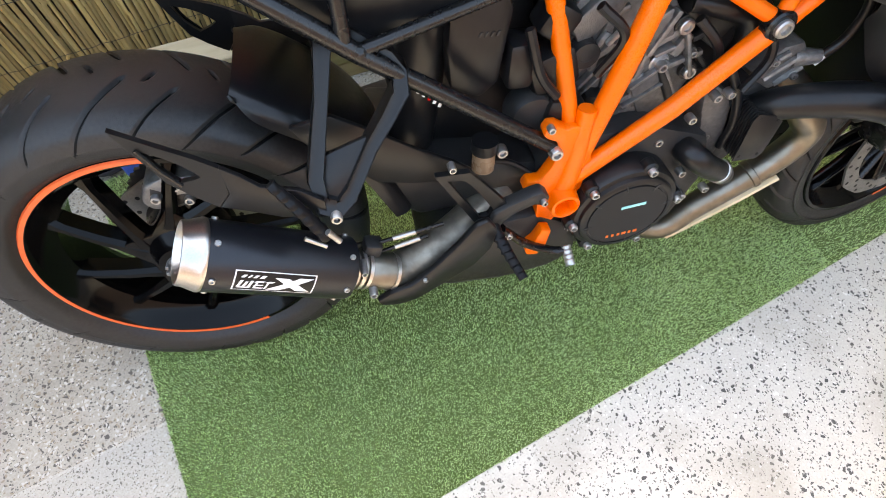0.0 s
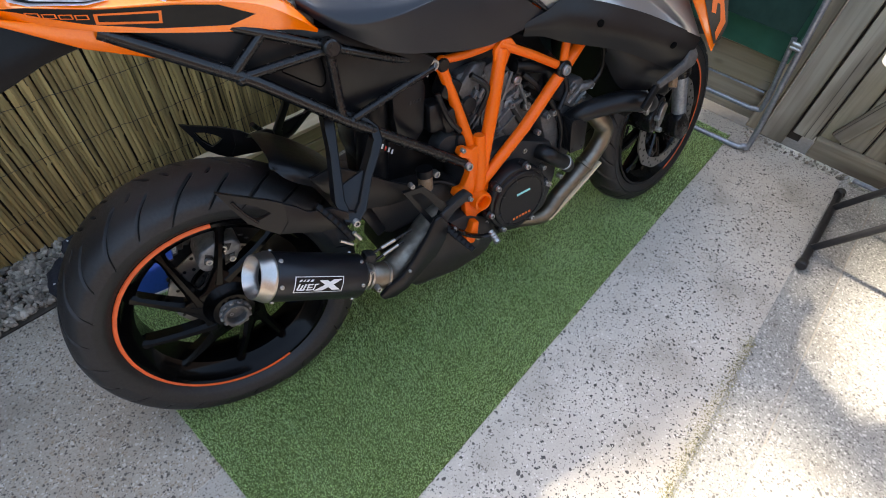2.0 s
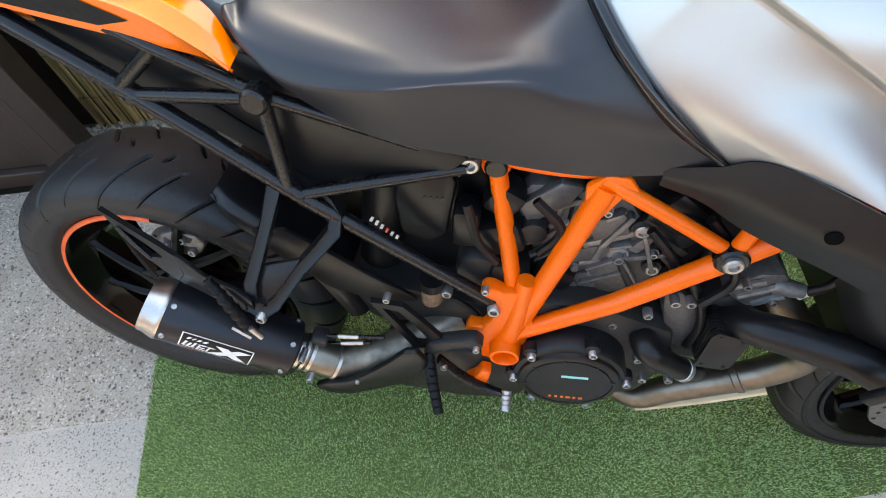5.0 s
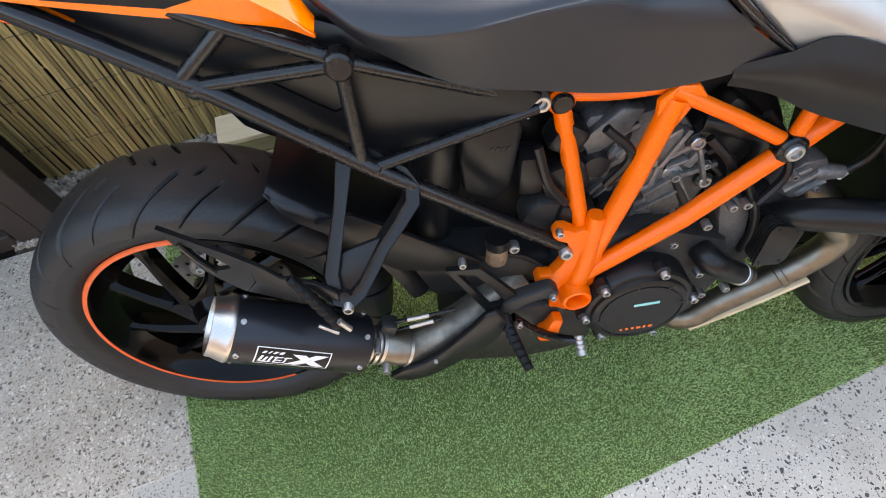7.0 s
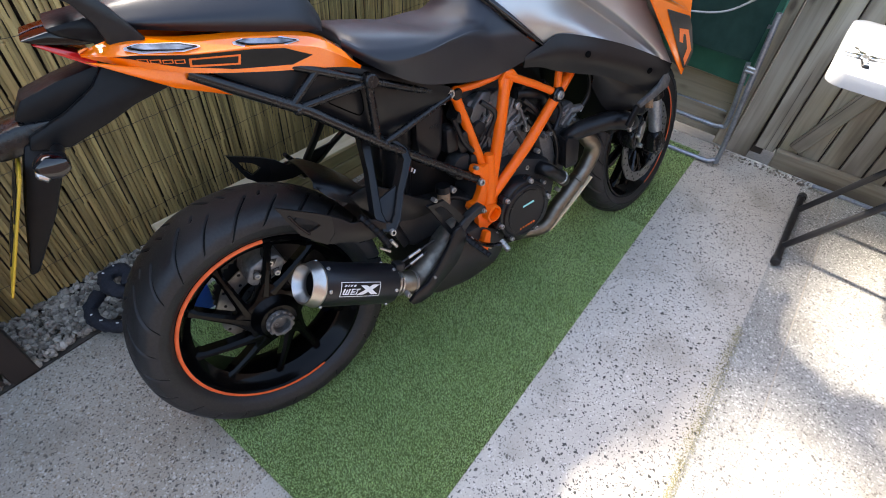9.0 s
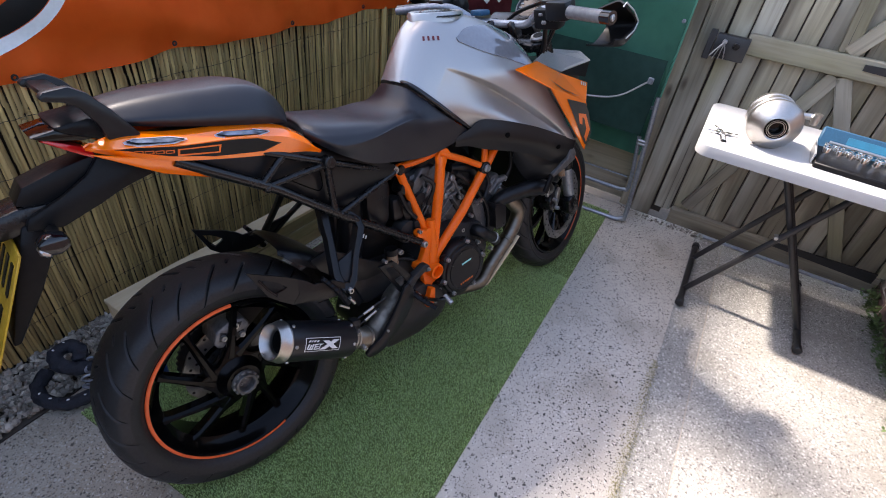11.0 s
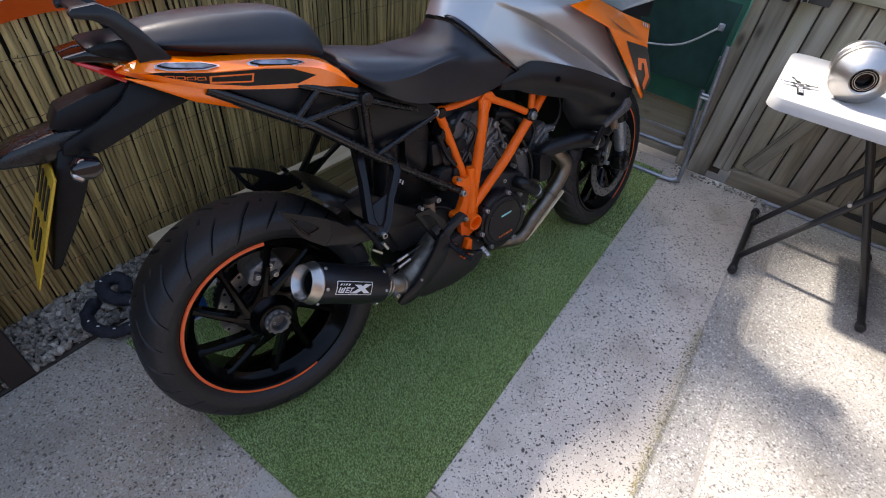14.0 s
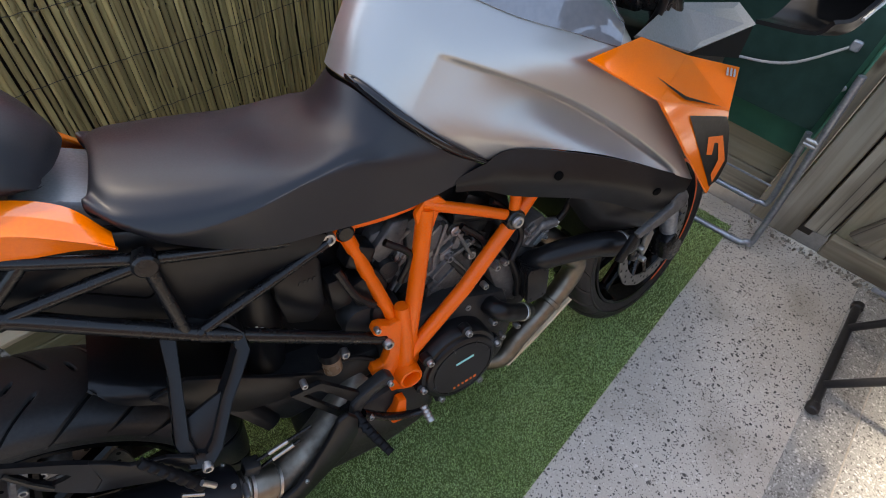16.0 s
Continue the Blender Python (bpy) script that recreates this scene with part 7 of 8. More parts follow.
for s in (RIGHT, LEFT):
    bm = B()
    skin(bm, [flip(r, s) for r in cover_ribs], 44, 12, thick=0.004)
    cover = part("side_cover", bm, BLACK_PLASTIC, bike, "matt black plastic side cover under the tank")
    # black discs on the surface imitate the dark inside of screw holes
    for c in [(0.934, -0.182, 0.770), (1.142, -0.237, 0.686)]:
        bm = B()
        ok, near, nor, _ = cover.closest_point_on_mesh(Vector((c[0], (c[1] - 0.02) * -s, c[2])))
        nor = nor if nor.y * s > 0 else -nor
        disc(bm, near + nor * 0.0012, nor, 0.0085, 0.003, 22, 0.0005)
        part("screw_hole_shade", bm, HOLE_SHADE, cover)
    # inner wall of the fairing in front of the radiator
    bm = B()
    skin(bm, [flip(r, s) for r in [
        [(0.95, -0.16, 0.76), (1.0, -0.16, 0.70), (1.02, -0.14, 0.66)],
        [(1.10, -0.20, 0.68), (1.10, -0.19, 0.62), (1.09, -0.15, 0.57)],
        [(1.22, -0.225, 0.62), (1.20, -0.21, 0.58), (1.17, -0.17, 0.55)],
    ]], 16, 8, thick=0.004)
    part("inner_fairing", bm, BLACK_PLASTIC, bike)
    bm = B()
    prism(bm, BLADE, *sorted((-0.232 * -s, -0.246 * -s)), 0.004)
    blade = part("air_blade", bm, GREY_CAST, bike, "grey angular blade at the fairing's lower edge")
    bm = B()
    prism(bm, STAY, *sorted((-0.228 * -s, -0.240 * -s)), 0.003)
    part("stay", bm, BLACK_DULL, blade)
    # orange wing fairing in three flat facets, with its decals
    WA, WB, WG, WC, WD, WE, WF, WH = [Vector(p) for p in flip([(0.953, -0.197, 0.968), (1.080, -0.181, 0.972), (1.208, -0.182, 0.918), (1.392, -0.180, 0.856), (1.280, -0.249, 0.820), (1.046, -0.265, 0.905), (1.268, -0.268, 0.655), (1.295, -0.262, 0.712)], s)]
    bm = B()
    corner = [bm.verts.new(p) for p in (WA, WB, WG, WC, WD, WE, WF, WH)]
    for idx in [(0, 1, 2, 5), (2, 4, 5), (2, 3, 4), (5, 4, 7, 6)]:
        bm.faces.new([corner[i] for i in idx])
    bmesh.ops.recalc_face_normals(bm, faces=bm.faces)
    if sum(fc.normal.y for fc in bm.faces) * s < 0:
        bmesh.ops.reverse_faces(bm, faces=bm.faces)
    bmesh.ops.solidify(bm, geom=list(bm.faces), thickness=0.005)
    bmesh.ops.bevel(bm, geom=list(bm.edges), offset=0.0016, segments=2, affect="EDGES", profile=0.5, clamp_overlap=True)
    wing = part("wing_fairing", bm, ORANGE, bike, "glossy orange wing-shaped front fairing in flat facets", sharp=15)

    def wing_decal(o, p, q, uv, mtl, nm, lift, label="", s=s):
        """A flat shape on the facet o, p, q: shares of the way along its two edges."""
        n = (p - o).cross(q - o).normalized()
        n = n if n.y * s > 0 else -n
        bm = B()
        bm.faces.new([bm.verts.new(o + (p - o) * u + (q - o) * v + n * lift) for u, v in uv])
        bmesh.ops.triangulate(bm, faces=bm.faces)
        part(nm, bm, mtl, wing, label)

    wing_decal(WE, WD, WG, [(-0.22, 0.40), (0.27, 0.13), (0.84, 0.05), (0.27, 0.07)], BLACK_INK, "dark_stripe", 0.003)
    wing_decal(WE, WD, WF, [(0.30, 0.10), (0.90, 0.06), (0.86, 0.20), (0.60, 0.58), (0.30, 0.80), (0.08, 0.90)], BLACK_PLASTIC, "dark_decal", 0.0026, "dark grey decal with an orange mark")
    wing_decal(WE, WD, WF, [(0.44, 0.30), (0.70, 0.27), (0.56, 0.56), (0.16, 0.84), (0.20, 0.74), (0.44, 0.56), (0.56, 0.36), (0.50, 0.36), (0.37, 0.50), (0.28, 0.50)], ORANGE_INK, "orange_mark", 0.0036)
    for q in range(3):
        wing_decal(WC, WG, WD, [(0.10 + 0.07 * q, 0.10), (0.14 + 0.07 * q, 0.10), (0.12 + 0.07 * q, 0.28), (0.08 + 0.07 * q, 0.28)], PALE_GREY, "print", 0.003)
    # pale grey side shell of the headlamp
    bm = B()
    shell = [bm.verts.new(p) for p in flip([(1.072, -0.172, 0.970), (1.215, -0.118, 0.985), (1.440, -0.105, 0.948), (1.425, -0.160, 0.922), (1.365, -0.185, 0.880), (1.225, -0.172, 0.914)], s)]
    bm.faces.new([shell[0], shell[1], shell[2], shell[3], shell[5]])
    bm.verts.remove(shell[4])
    bmesh.ops.recalc_face_normals(bm, faces=bm.faces)
    bmesh.ops.solidify(bm, geom=list(bm.faces), thickness=0.005)
    shell = part("headlamp_shell", bm, SHELL_GREY, bike, "grey angular headlamp shell", sharp=15)
    bm = B()
    bm.faces.new([bm.verts.new(p) for p in flip([(1.425, -0.160, 0.921), (1.365, -0.185, 0.880), (1.225, -0.172, 0.912)], s)])
    bmesh.ops.solidify(bm, geom=list(bm.faces), thickness=0.005)
    part("lower_facet", bm, BLACK_PLASTIC, shell, "black lower facet", sharp=15)
bm = B()
prism(bm, [(1.20, 0.95), (1.38, 0.93), (1.42, 0.86), (1.34, 0.74), (1.25, 0.72), (1.16, 0.80), (1.12, 0.92)], -0.14, 0.14, 0.02)
part("headlamp_body", bm, BLACK_PLASTIC, bike)

# seats
bm = B()
skin(bm, [
    [(0.306, 0, 0.895), (0.302, -0.050, 0.893), (0.297, -0.078, 0.891), (0.294, -0.090, 0.890), (0.293, -0.095, 0.889), (0.294, -0.094, 0.887)],
    [(0.298, 0, 0.918), (0.294, -0.053, 0.915), (0.289, -0.082, 0.910), (0.286, -0.096, 0.904), (0.285, -0.101, 0.899), (0.287, -0.097, 0.893)],
    [(0.300, 0, 0.930), (0.297, -0.055, 0.927), (0.292, -0.085, 0.920), (0.286, -0.100, 0.922), (0.285, -0.106, 0.912), (0.288, -0.100, 0.900)],
    [(0.318, 0, 0.934), (0.315, -0.085, 0.926), (0.312, -0.118, 0.910), (0.312, -0.130, 0.902), (0.312, -0.132, 0.893), (0.312, -0.122, 0.880)],
    [(0.370, 0, 0.927), (0.365, -0.098, 0.918), (0.362, -0.136, 0.898), (0.360, -0.150, 0.878), (0.360, -0.150, 0.867), (0.360, -0.136, 0.846)],
    [(0.450, 0, 0.910), (0.446, -0.104, 0.905), (0.444, -0.140, 0.890), (0.443, -0.152, 0.875), (0.443, -0.153, 0.863), (0.445, -0.136, 0.802)],
    [(0.520, 0, 0.890), (0.522, -0.094, 0.892), (0.526, -0.130, 0.891), (0.527, -0.142, 0.882), (0.529, -0.144, 0.870), (0.545, -0.120, 0.776)],
    [(0.570, 0, 0.895), (0.577, -0.085, 0.897), (0.589, -0.117, 0.897), (0.594, -0.129, 0.886), (0.600, -0.134, 0.868), (0.630, -0.111, 0.760)],
    [(0.605, 0, 0.918), (0.615, -0.074, 0.914), (0.636, -0.106, 0.898), (0.648, -0.118, 0.880), (0.662, -0.126, 0.852), (0.708, -0.114, 0.762)],
    [(0.631, 0, 0.955), (0.643, -0.055, 0.949), (0.668, -0.092, 0.923), (0.690, -0.110, 0.900), (0.755, -0.130, 0.845), (0.838, -0.122, 0.792)],
], 60, 61, mirror=True)
part("rider_seat", bm, VINYL, bike, "black vinyl rider seat", sharp=70)
bm = B()
tube(bm, [(0.640, 0.0, 0.966), (0.650, -0.066, 0.957), (0.690, -0.113, 0.914), (0.755, -0.1335, 0.857), (0.843, -0.129, 0.795)], [0.006, 0.007, 0.0075, 0.0075, 0.003], 10, smooth=30)
part("seat_trim", bm, SMOKE, bike)
bm = B()
pill = []
for x, zt, zb, w, lean in [(-0.100, 1.026, 1.008, 0.066, 0.022), (-0.090, 1.038, 1.006, 0.080, 0.026), (-0.060, 1.046, 1.003, 0.094, 0.030), (0.010, 1.050, 0.990, 0.112, 0.034), (0.110, 1.047, 0.972, 0.124, 0.036), (0.165, 1.042, 0.962, 0.124, 0.036), (0.200, 1.030, 0.955, 0.119, 0.034), (0.226, 1.006, 0.949, 0.110, 0.030), (0.244, 0.972, 0.944, 0.099, 0.022), (0.252, 0.950, 0.942, 0.092, 0.016)]:
    h = zt - zb
    pill.append([(x, 0, zt + 0.004), (x, -w + lean + 0.022, zt), (x, -w + lean - 0.004, zt - 0.10 * h), (x, -w + 0.008, zb + 0.52 * h), (x, -w, zb + 0.22 * h), (x, -w + 0.010, zb)])
for i, rib in enumerate(pill):
    far = 0.030 * min(max((i - 4) / 4, 0), 1)
    edge = rib[4][1]
    pill[i] = [(x + far * (1 - (y / edge) ** 2), y, z) for x, y, z in rib]
skin(bm, pill, 70, 61, mirror=True)
part("pillion_seat", bm, VINYL, bike, "black vinyl passenger seat", sharp=70)
bm = B()
prism(bm, [(0.215, 0.930), (0.262, 0.918), (0.318, 0.895), (0.318, 0.86), (0.20, 0.89)], -0.080, 0.080, 0.008)
part("seat_bridge", bm, SHELL_GREY, bike)

# tail
def tail_rib(x, zt, zl, inn):
    """One cut through the tail panel: a sloping shoulder, a sharp crease, and an undercut flank."""
    out = 0.146 - 0.030 * min(max((-0.07 - x) / 0.085, 0), 1) ** 1.4
    h = min((zt - zl) / 0.030, 1)
    top = [Vector((x, -inn, zt + 0.007 * h)), Vector((x, -out + 0.019, zt + 0.001 * h)), Vector((x, -out, zt - 0.0135 * h))]
    low = Vector((x, -out + 0.013 * h, zl))
    line = []
    for a, b in [(top[0], top[1]), (top[1], top[2]), (top[2], low)]:
        line += [tuple(a.lerp(b, q)) for q in (0.0, 0.12, 0.5, 0.88)]
    return line + [tuple(low)]


def laid_on(base, poly, y, lift, mtl, nm, inner=None, label=""):
    """A thin printed shape, given in x and z, that follows the surface of the part base."""
    bm = B()
    if inner:
        n = len(poly)
        o, i2 = [[bm.verts.new((x, y, z)) for x, z in loop] for loop in (poly, inner)]
        for k in range(n):
            bm.faces.new((o[k], o[(k + 1) % n], i2[(k + 1) % n], i2[k]))
    else:
        bm.faces.new([bm.verts.new((x, y, z)) for x, z in poly])
        bmesh.ops.triangulate(bm, faces=bm.faces)
    bmesh.ops.subdivide_edges(bm, edges=list(bm.edges), cuts=3, use_grid_fill=True)
    for v in bm.verts:
        ok, near, nor, _ = base.closest_point_on_mesh(v.co)
        nor = nor if nor.y * y > 0 else -nor
        v.co = near + nor * lift
    return part(nm, bm, mtl, base, label)


for s in (RIGHT, LEFT):
    rows = [(-0.146, 0.9885, 0.9855, 0.115), (-0.128, 0.9905, 0.976, 0.108), (-0.105, 0.9915, 0.966, 0.101), (-0.070, 0.990, 0.953, 0.095), (0.0, 0.977, 0.930, 0.10), (0.12, 0.964, 0.905, 0.108), (0.21, 0.945, 0.890, 0.105), (0.265, 0.915, 0.880, 0.10), (0.298, 0.880, 0.871, 0.118)]
    bm = B()
    skin(bm, [flip(tail_rib(x, zt, zl, inn), s) for x, zt, zl, inn in rows], 48, 29, thick=0.003)
    tail = part("tail_panel", bm, ORANGE, bike, "glossy orange tail side panel", sharp=24)
    yo = -0.150 * -s
    laid_on(tail, [(-0.112, 0.9765), (-0.060, 0.9735), (0.0, 0.960), (0.10, 0.949), (0.155, 0.939), (0.205, 0.915), (0.165, 0.904), (0.06, 0.919), (-0.02, 0.940)], yo, 0.0009, BLACK_INK, "black_stripe")
    laid_on(tail, [(-0.006, 0.955), (0.077, 0.945), (0.073, 0.926), (-0.008, 0.938)], yo, 0.0017, ORANGE_INK, "print_box", [(-0.002, 0.9515), (0.0725, 0.9422), (0.0695, 0.9295), (-0.0035, 0.9415)])
    for q in range(4):
        x0 = -0.080 + 0.0175 * q
        z0 = 0.9680 - 0.0036 * q
        laid_on(tail, [(x0, z0), (x0 + 0.0155, z0 - 0.002), (x0 + 0.0155, z0 - 0.010), (x0, z0 - 0.008)], yo, 0.0017, ORANGE_INK, "print", [(x0 + 0.0015, z0 - 0.0018), (x0 + 0.0135, z0 - 0.0035), (x0 + 0.0135, z0 - 0.0088), (x0 + 0.0015, z0 - 0.0068)])
    bm = B()
    y0, y1 = sorted((-0.132 * -s, -0.122 * -s))
    prism(bm, [(-0.146, 0.982), (-0.09, 0.962), (0.0, 0.935), (0.03, 0.915), (0.185, 0.812), (0.075, 0.860), (-0.035, 0.908)], y0, y1, 0.003, warp=lambda c, s=s: Vector((c.x, c.y - s * 0.45 * (0.95 - c.z), c.z)))
    part("tail_lower", bm, ORANGE, bike, "orange lower tail panel")
    for x0, x1, z0, z1 in [(-0.084, 0.014, 0.9865, 0.9695), (0.076, 0.182, 0.9630, 0.9460)]:
        for nm, grow, lift, mtl in [("insert_border", 1.36, 0.0012, WHITE_INK), ("insert_edge", 1.0, 0.0024, BLACK_INK), ("insert_lens", 0.76, 0.0034, LENS)]:
            bm = B()
            n = 24
            g = []
            for i in range(n + 1):
                u = i / n
                w = (0.0070 * min(1, 0.25 + 4.5 * u, 0.15 + 3.4 * (1 - u)) + 0.0004) * grow
                x, z = x0 + (x1 - x0) * u + (0.005 if grow > 1 else 0 if grow == 1 else -0.006) * (u - 0.5) * 2, z0 + (z1 - z0) * u
                g.append([bm.verts.new((x, (-0.1362 + e * w * 0.79 - lift * 0.61) * -s, z + e * w * 0.61 + lift * 0.79)) for e in (-1, 0, 1)])
            for a, b in zip(g, g[1:]):
                for j in range(2):
                    bm.faces.new((a[j], a[j + 1], b[j + 1], b[j]))
            bmesh.ops.solidify(bm, geom=list(bm.faces), thickness=0.0008)
            part(nm, bm, mtl, tail, "silver lens-shaped insert in the tail panel" if grow < 1 else "")
bm = B()
prism(bm, [(-0.212, 1.012), (-0.165, 1.020), (-0.13, 1.01), (-0.08, 1.0), (-0.09, 0.99), (-0.14, 0.992), (-0.19, 1.002)], -0.07, 0.07, 0.004)
part("tail_top", bm, BLACK_GLOSS, bike, "glossy black tail top")
bm = B()
prism(bm, [(-0.200, 1.003), (-0.188, 1.002), (-0.13, 0.974), (-0.126, 0.960), (-0.130, 0.954), (-0.16, 0.974)], -0.062, 0.062, 0.002)
part("tail_lamp", bm, RED_LENS, bike, "red tail lamp lens")
bm = B()
prism(bm, [(-0.176, 1.026), (-0.12, 1.032), (-0.06, 1.02), (-0.05, 0.985), (-0.11, 0.988), (-0.166, 1.012)], -0.082, 0.082, 0.008)
part("tail_bridge", bm, BLACK_DULL, bike)
for s in (RIGHT, LEFT):
    bm = B()
    prism(bm, [(-0.180, 1.082), (-0.172, 1.089), (-0.135, 1.092), (-0.112, 1.078), (-0.085, 1.045), (-0.050, 0.992), (-0.075, 0.985), (-0.104, 0.990), (-0.112, 1.024), (-0.130, 1.055), (-0.150, 1.068), (-0.178, 1.074)], *sorted((-0.088 * -s, -0.116 * -s)), 0.007)
    part("grab_rail", bm, BLACK_PLASTIC, bike, "black passenger grab rail")
bm = B()
box(bm, (-0.152, 0, 1.078), (0.036, 0.19, 0.012), pose(0, 0, 0, 0, 4, 0), bevel=0.005, seg=2)
part("grab_bar", bm, BLACK_DULL, bike)
# plate holder
bm = B()
for y0, y1 in ((-0.062, -0.044), (0.044, 0.062)):
    prism(bm, [(-0.015, 0.905), (-0.060, 0.930), (-0.105, 0.952), (-0.125, 0.955), (-0.150, 0.926), (-0.200, 0.898), (-0.262, 0.874), (-0.272, 0.852), (-0.216, 0.842), (-0.145, 0.866), (-0.097, 0.885)], y0, y1, 0.005)
prism(bm, [(-0.040, 0.906), (-0.110, 0.925), (-0.160, 0.902), (-0.255, 0.866), (-0.262, 0.850), (-0.216, 0.848), (-0.145, 0.872), (-0.097, 0.891)], -0.046, 0.046, 0.003)
holder = part("plate_holder", bm, BLACK_DULL, bike, "black plastic number plate holder")
bm = B()
prism(bm, [(-0.085, 0.945), (-0.125, 0.956), (-0.195, 0.942), (-0.250, 0.926), (-0.270, 0.898), (-0.256, 0.890), (-0.225, 0.886), (-0.175, 0.900), (-0.125, 0.925)], -0.042, 0.042, 0.002)
part("hood", bm, BLACK_DULL, holder, "matt black hood over the plate holder")
bm = B()
prism(bm, [(-0.250, 0.862), (-0.240, 0.812), (-0.286, 0.735), (-0.356, 0.640), (-0.370, 0.640), (-0.330, 0.742), (-0.276, 0.862)], -0.055, 0.055, 0.006)
part("stalk", bm, BLACK_DULL, holder)
bm = B()
prism(bm, [(-0.215, 0.889), (-0.272, 0.893), (-0.335, 0.880), (-0.372, 0.864), (-0.366, 0.850), (-0.305, 0.842), (-0.255, 0.848)], -0.050, 0.050, 0.006)
part("plate_lamp", bm, BLACK_TUBE, holder, "gloss black hood of the plate lamp")
bm = B()
box(bm, (0, 0, 0), (0.004, 0.226, 0.215), bevel=0.001)
lp = part("number_plate", bm, YELLOW, holder, "yellow number plate with black bars", m=pose(-0.346, 0, 0.738, 0, 28, 0))
for row, zc in enumerate((0.050, -0.042)):
    for q in range(4 - row):
        bm = B()
        box(bm, (-0.003, -0.078 + 0.052 * q + 0.026 * row, zc), (0.002, 0.021, 0.062), bevel=0)
        part("bar", bm, BLACK_INK, lp)
for s in (RIGHT, LEFT):
    bm = B()
    tube(bm, flip([(-0.235, -0.055, 0.845), (-0.242, -0.125, 0.848)], s), 0.010, 10)
    stem = part("indicator", bm, BLACK_PLASTIC, holder, "small indicator with clear lens")
    bm = B()
    prism(bm, [(-0.262, 0.835), (-0.272, 0.858), (-0.250, 0.872), (-0.222, 0.862), (-0.222, 0.842), (-0.240, 0.832)], *sorted((-0.125 * -s, -0.165 * -s)), 0.008)
    part("lens", bm, SMOKE, stem)
    bm = B()
    box(bm, (-0.262, -0.15 * -s, 0.842), (0.02, 0.03, 0.012), pose(0, 0, 0, 0, 40, 0), bevel=0.004)
    part("reflector", bm, STEEL, stem)

# ---- front end ----
fork = new("front_fork")
fork.parent = bike
fork.matrix_local = STEER
for s in (RIGHT, LEFT):
    y = -0.115 * -s + 0.01
    bm = B()
    tube(bm, [(1.462, y, 0.31), (1.408, y, 0.505)], 0.0225, 20)
    part("stanchion", bm, GALV, fork, "dull steel fork tube")
    bm = B()
    tube(bm, [(1.408, y, 0.505), (1.198, y, 1.01)], 0.029, 20)
    part("fork_leg", bm, BLACK_TUBE, fork)
    bm = B()
    prism(bm, [(1.40, 0.36), (1.445, 0.375), (1.495, 0.32), (1.49, 0.285), (1.45, 0.275), (1.41, 0.30)], *sorted((-0.082 * -s, -0.132 * -s)), 0.008)
    part("axle_clamp", bm, BLACK_TUBE, fork)
    bm = B()
    prism(bm, [(1.262, 0.365), (1.255, 0.40), (1.282, 0.455), (1.315, 0.47), (1.335, 0.445), (1.318, 0.385), (1.290, 0.350)], *sorted((-0.055 * -s, -0.118 * -s)), 0.01)
    cal = part("front_caliper", bm, BLACK_TUBE, bike, "black front brake caliper with silver bridge", m=STEER)
    bm = B()
    prism(bm, [(1.283, 0.40), (1.293, 0.44), (1.312, 0.452), (1.322, 0.435), (1.306, 0.392), (1.292, 0.372)], *sorted((-0.118 * -s, -0.130 * -s)), 0.004)
    part("bridge", bm, STEEL, cal)
    for c in [(1.275, -0.128, 0.41), (1.29, -0.13, 0.37)]:
        bolt(cal, (c[0], c[1] * -s, c[2]), 0.008, (0, s, 0))
    bm = B()
    prism(bm, [(1.30, 0.50), (1.335, 0.49), (1.325, 0.53), (1.30, 0.545)], *sorted((-0.125 * -s, -0.140 * -s)), 0.003)
    part("reflector", bm, AMBER, fork, "amber fork reflector")
bm = B()
ribs = []
for a in (150, 120, 95, 70, 48):
    ca, sa = math.cos(radians(a)), math.sin(radians(a))
    ribs.append([(FW[0] + r * ca, y, FW[2] + r * sa) for y, r in [(-0.078, 0.285), (-0.074, 0.308), (-0.045, 0.325), (0, 0.330), (0.045, 0.325), (0.074, 0.308), (0.078, 0.285)]])
skin(bm, ribs, 26, 20, thick=0.003)
part("front_mudguard", bm, BLACK_PLASTIC, bike, "matt black front mudguard", m=STEER)
for s in (RIGHT, LEFT):
    bm = B()
    prism(bm, [(1.285, 0.515), (1.36, 0.54), (1.41, 0.50), (1.38, 0.45), (1.32, 0.46)], *sorted((-0.080 * -s, -0.086 * -s)), 0.002)
    part("mudguard_stay", bm, BLACK_PLASTIC, bike, m=STEER)

# bars and controls
bm = B()
for y in (-0.105, 0.105):
    disc(bm, (1.19, y, 1.005), (0.32, 0, -0.94), 0.036, 0.03, 28, 0.004)
box(bm, (1.185, 0, 1.005), (0.09, 0.22, 0.028), pose(0, 0, 0, 0, -18, 0), bevel=0.008, seg=2)
yoke = part("top_yoke", bm, BLACK_TUBE, bike, "black top yoke")
for y in (-0.105, 0.105):
    bm = B()
    disc(bm, (1.185, y, 1.026), (0.32, 0, -0.94), 0.027, 0.012, 28, 0.003)
    cap = part("fork_cap", bm, BOLT, yoke)
    bm = B()
    disc(bm, (1.183, y, 1.032), (0.32, 0, -0.94), 0.017, 0.004, 24, 0.001)
    part("adjuster", bm, BLACK_TUBE, cap)
bm = B()
tube(bm, [(1.01, 0.405, 1.105), (1.07, 0.21, 1.118), (1.115, 0.12, 1.078), (1.13, 0.04, 1.068), (1.13, -0.04, 1.068), (1.118, -0.11, 1.074), (1.092, -0.20, 1.118), (1.052, -0.42, 1.105)], 0.0125, 16, smooth=60)
bars = part("handlebar", bm, GALV, bike, "tapered silver-grey handlebar")
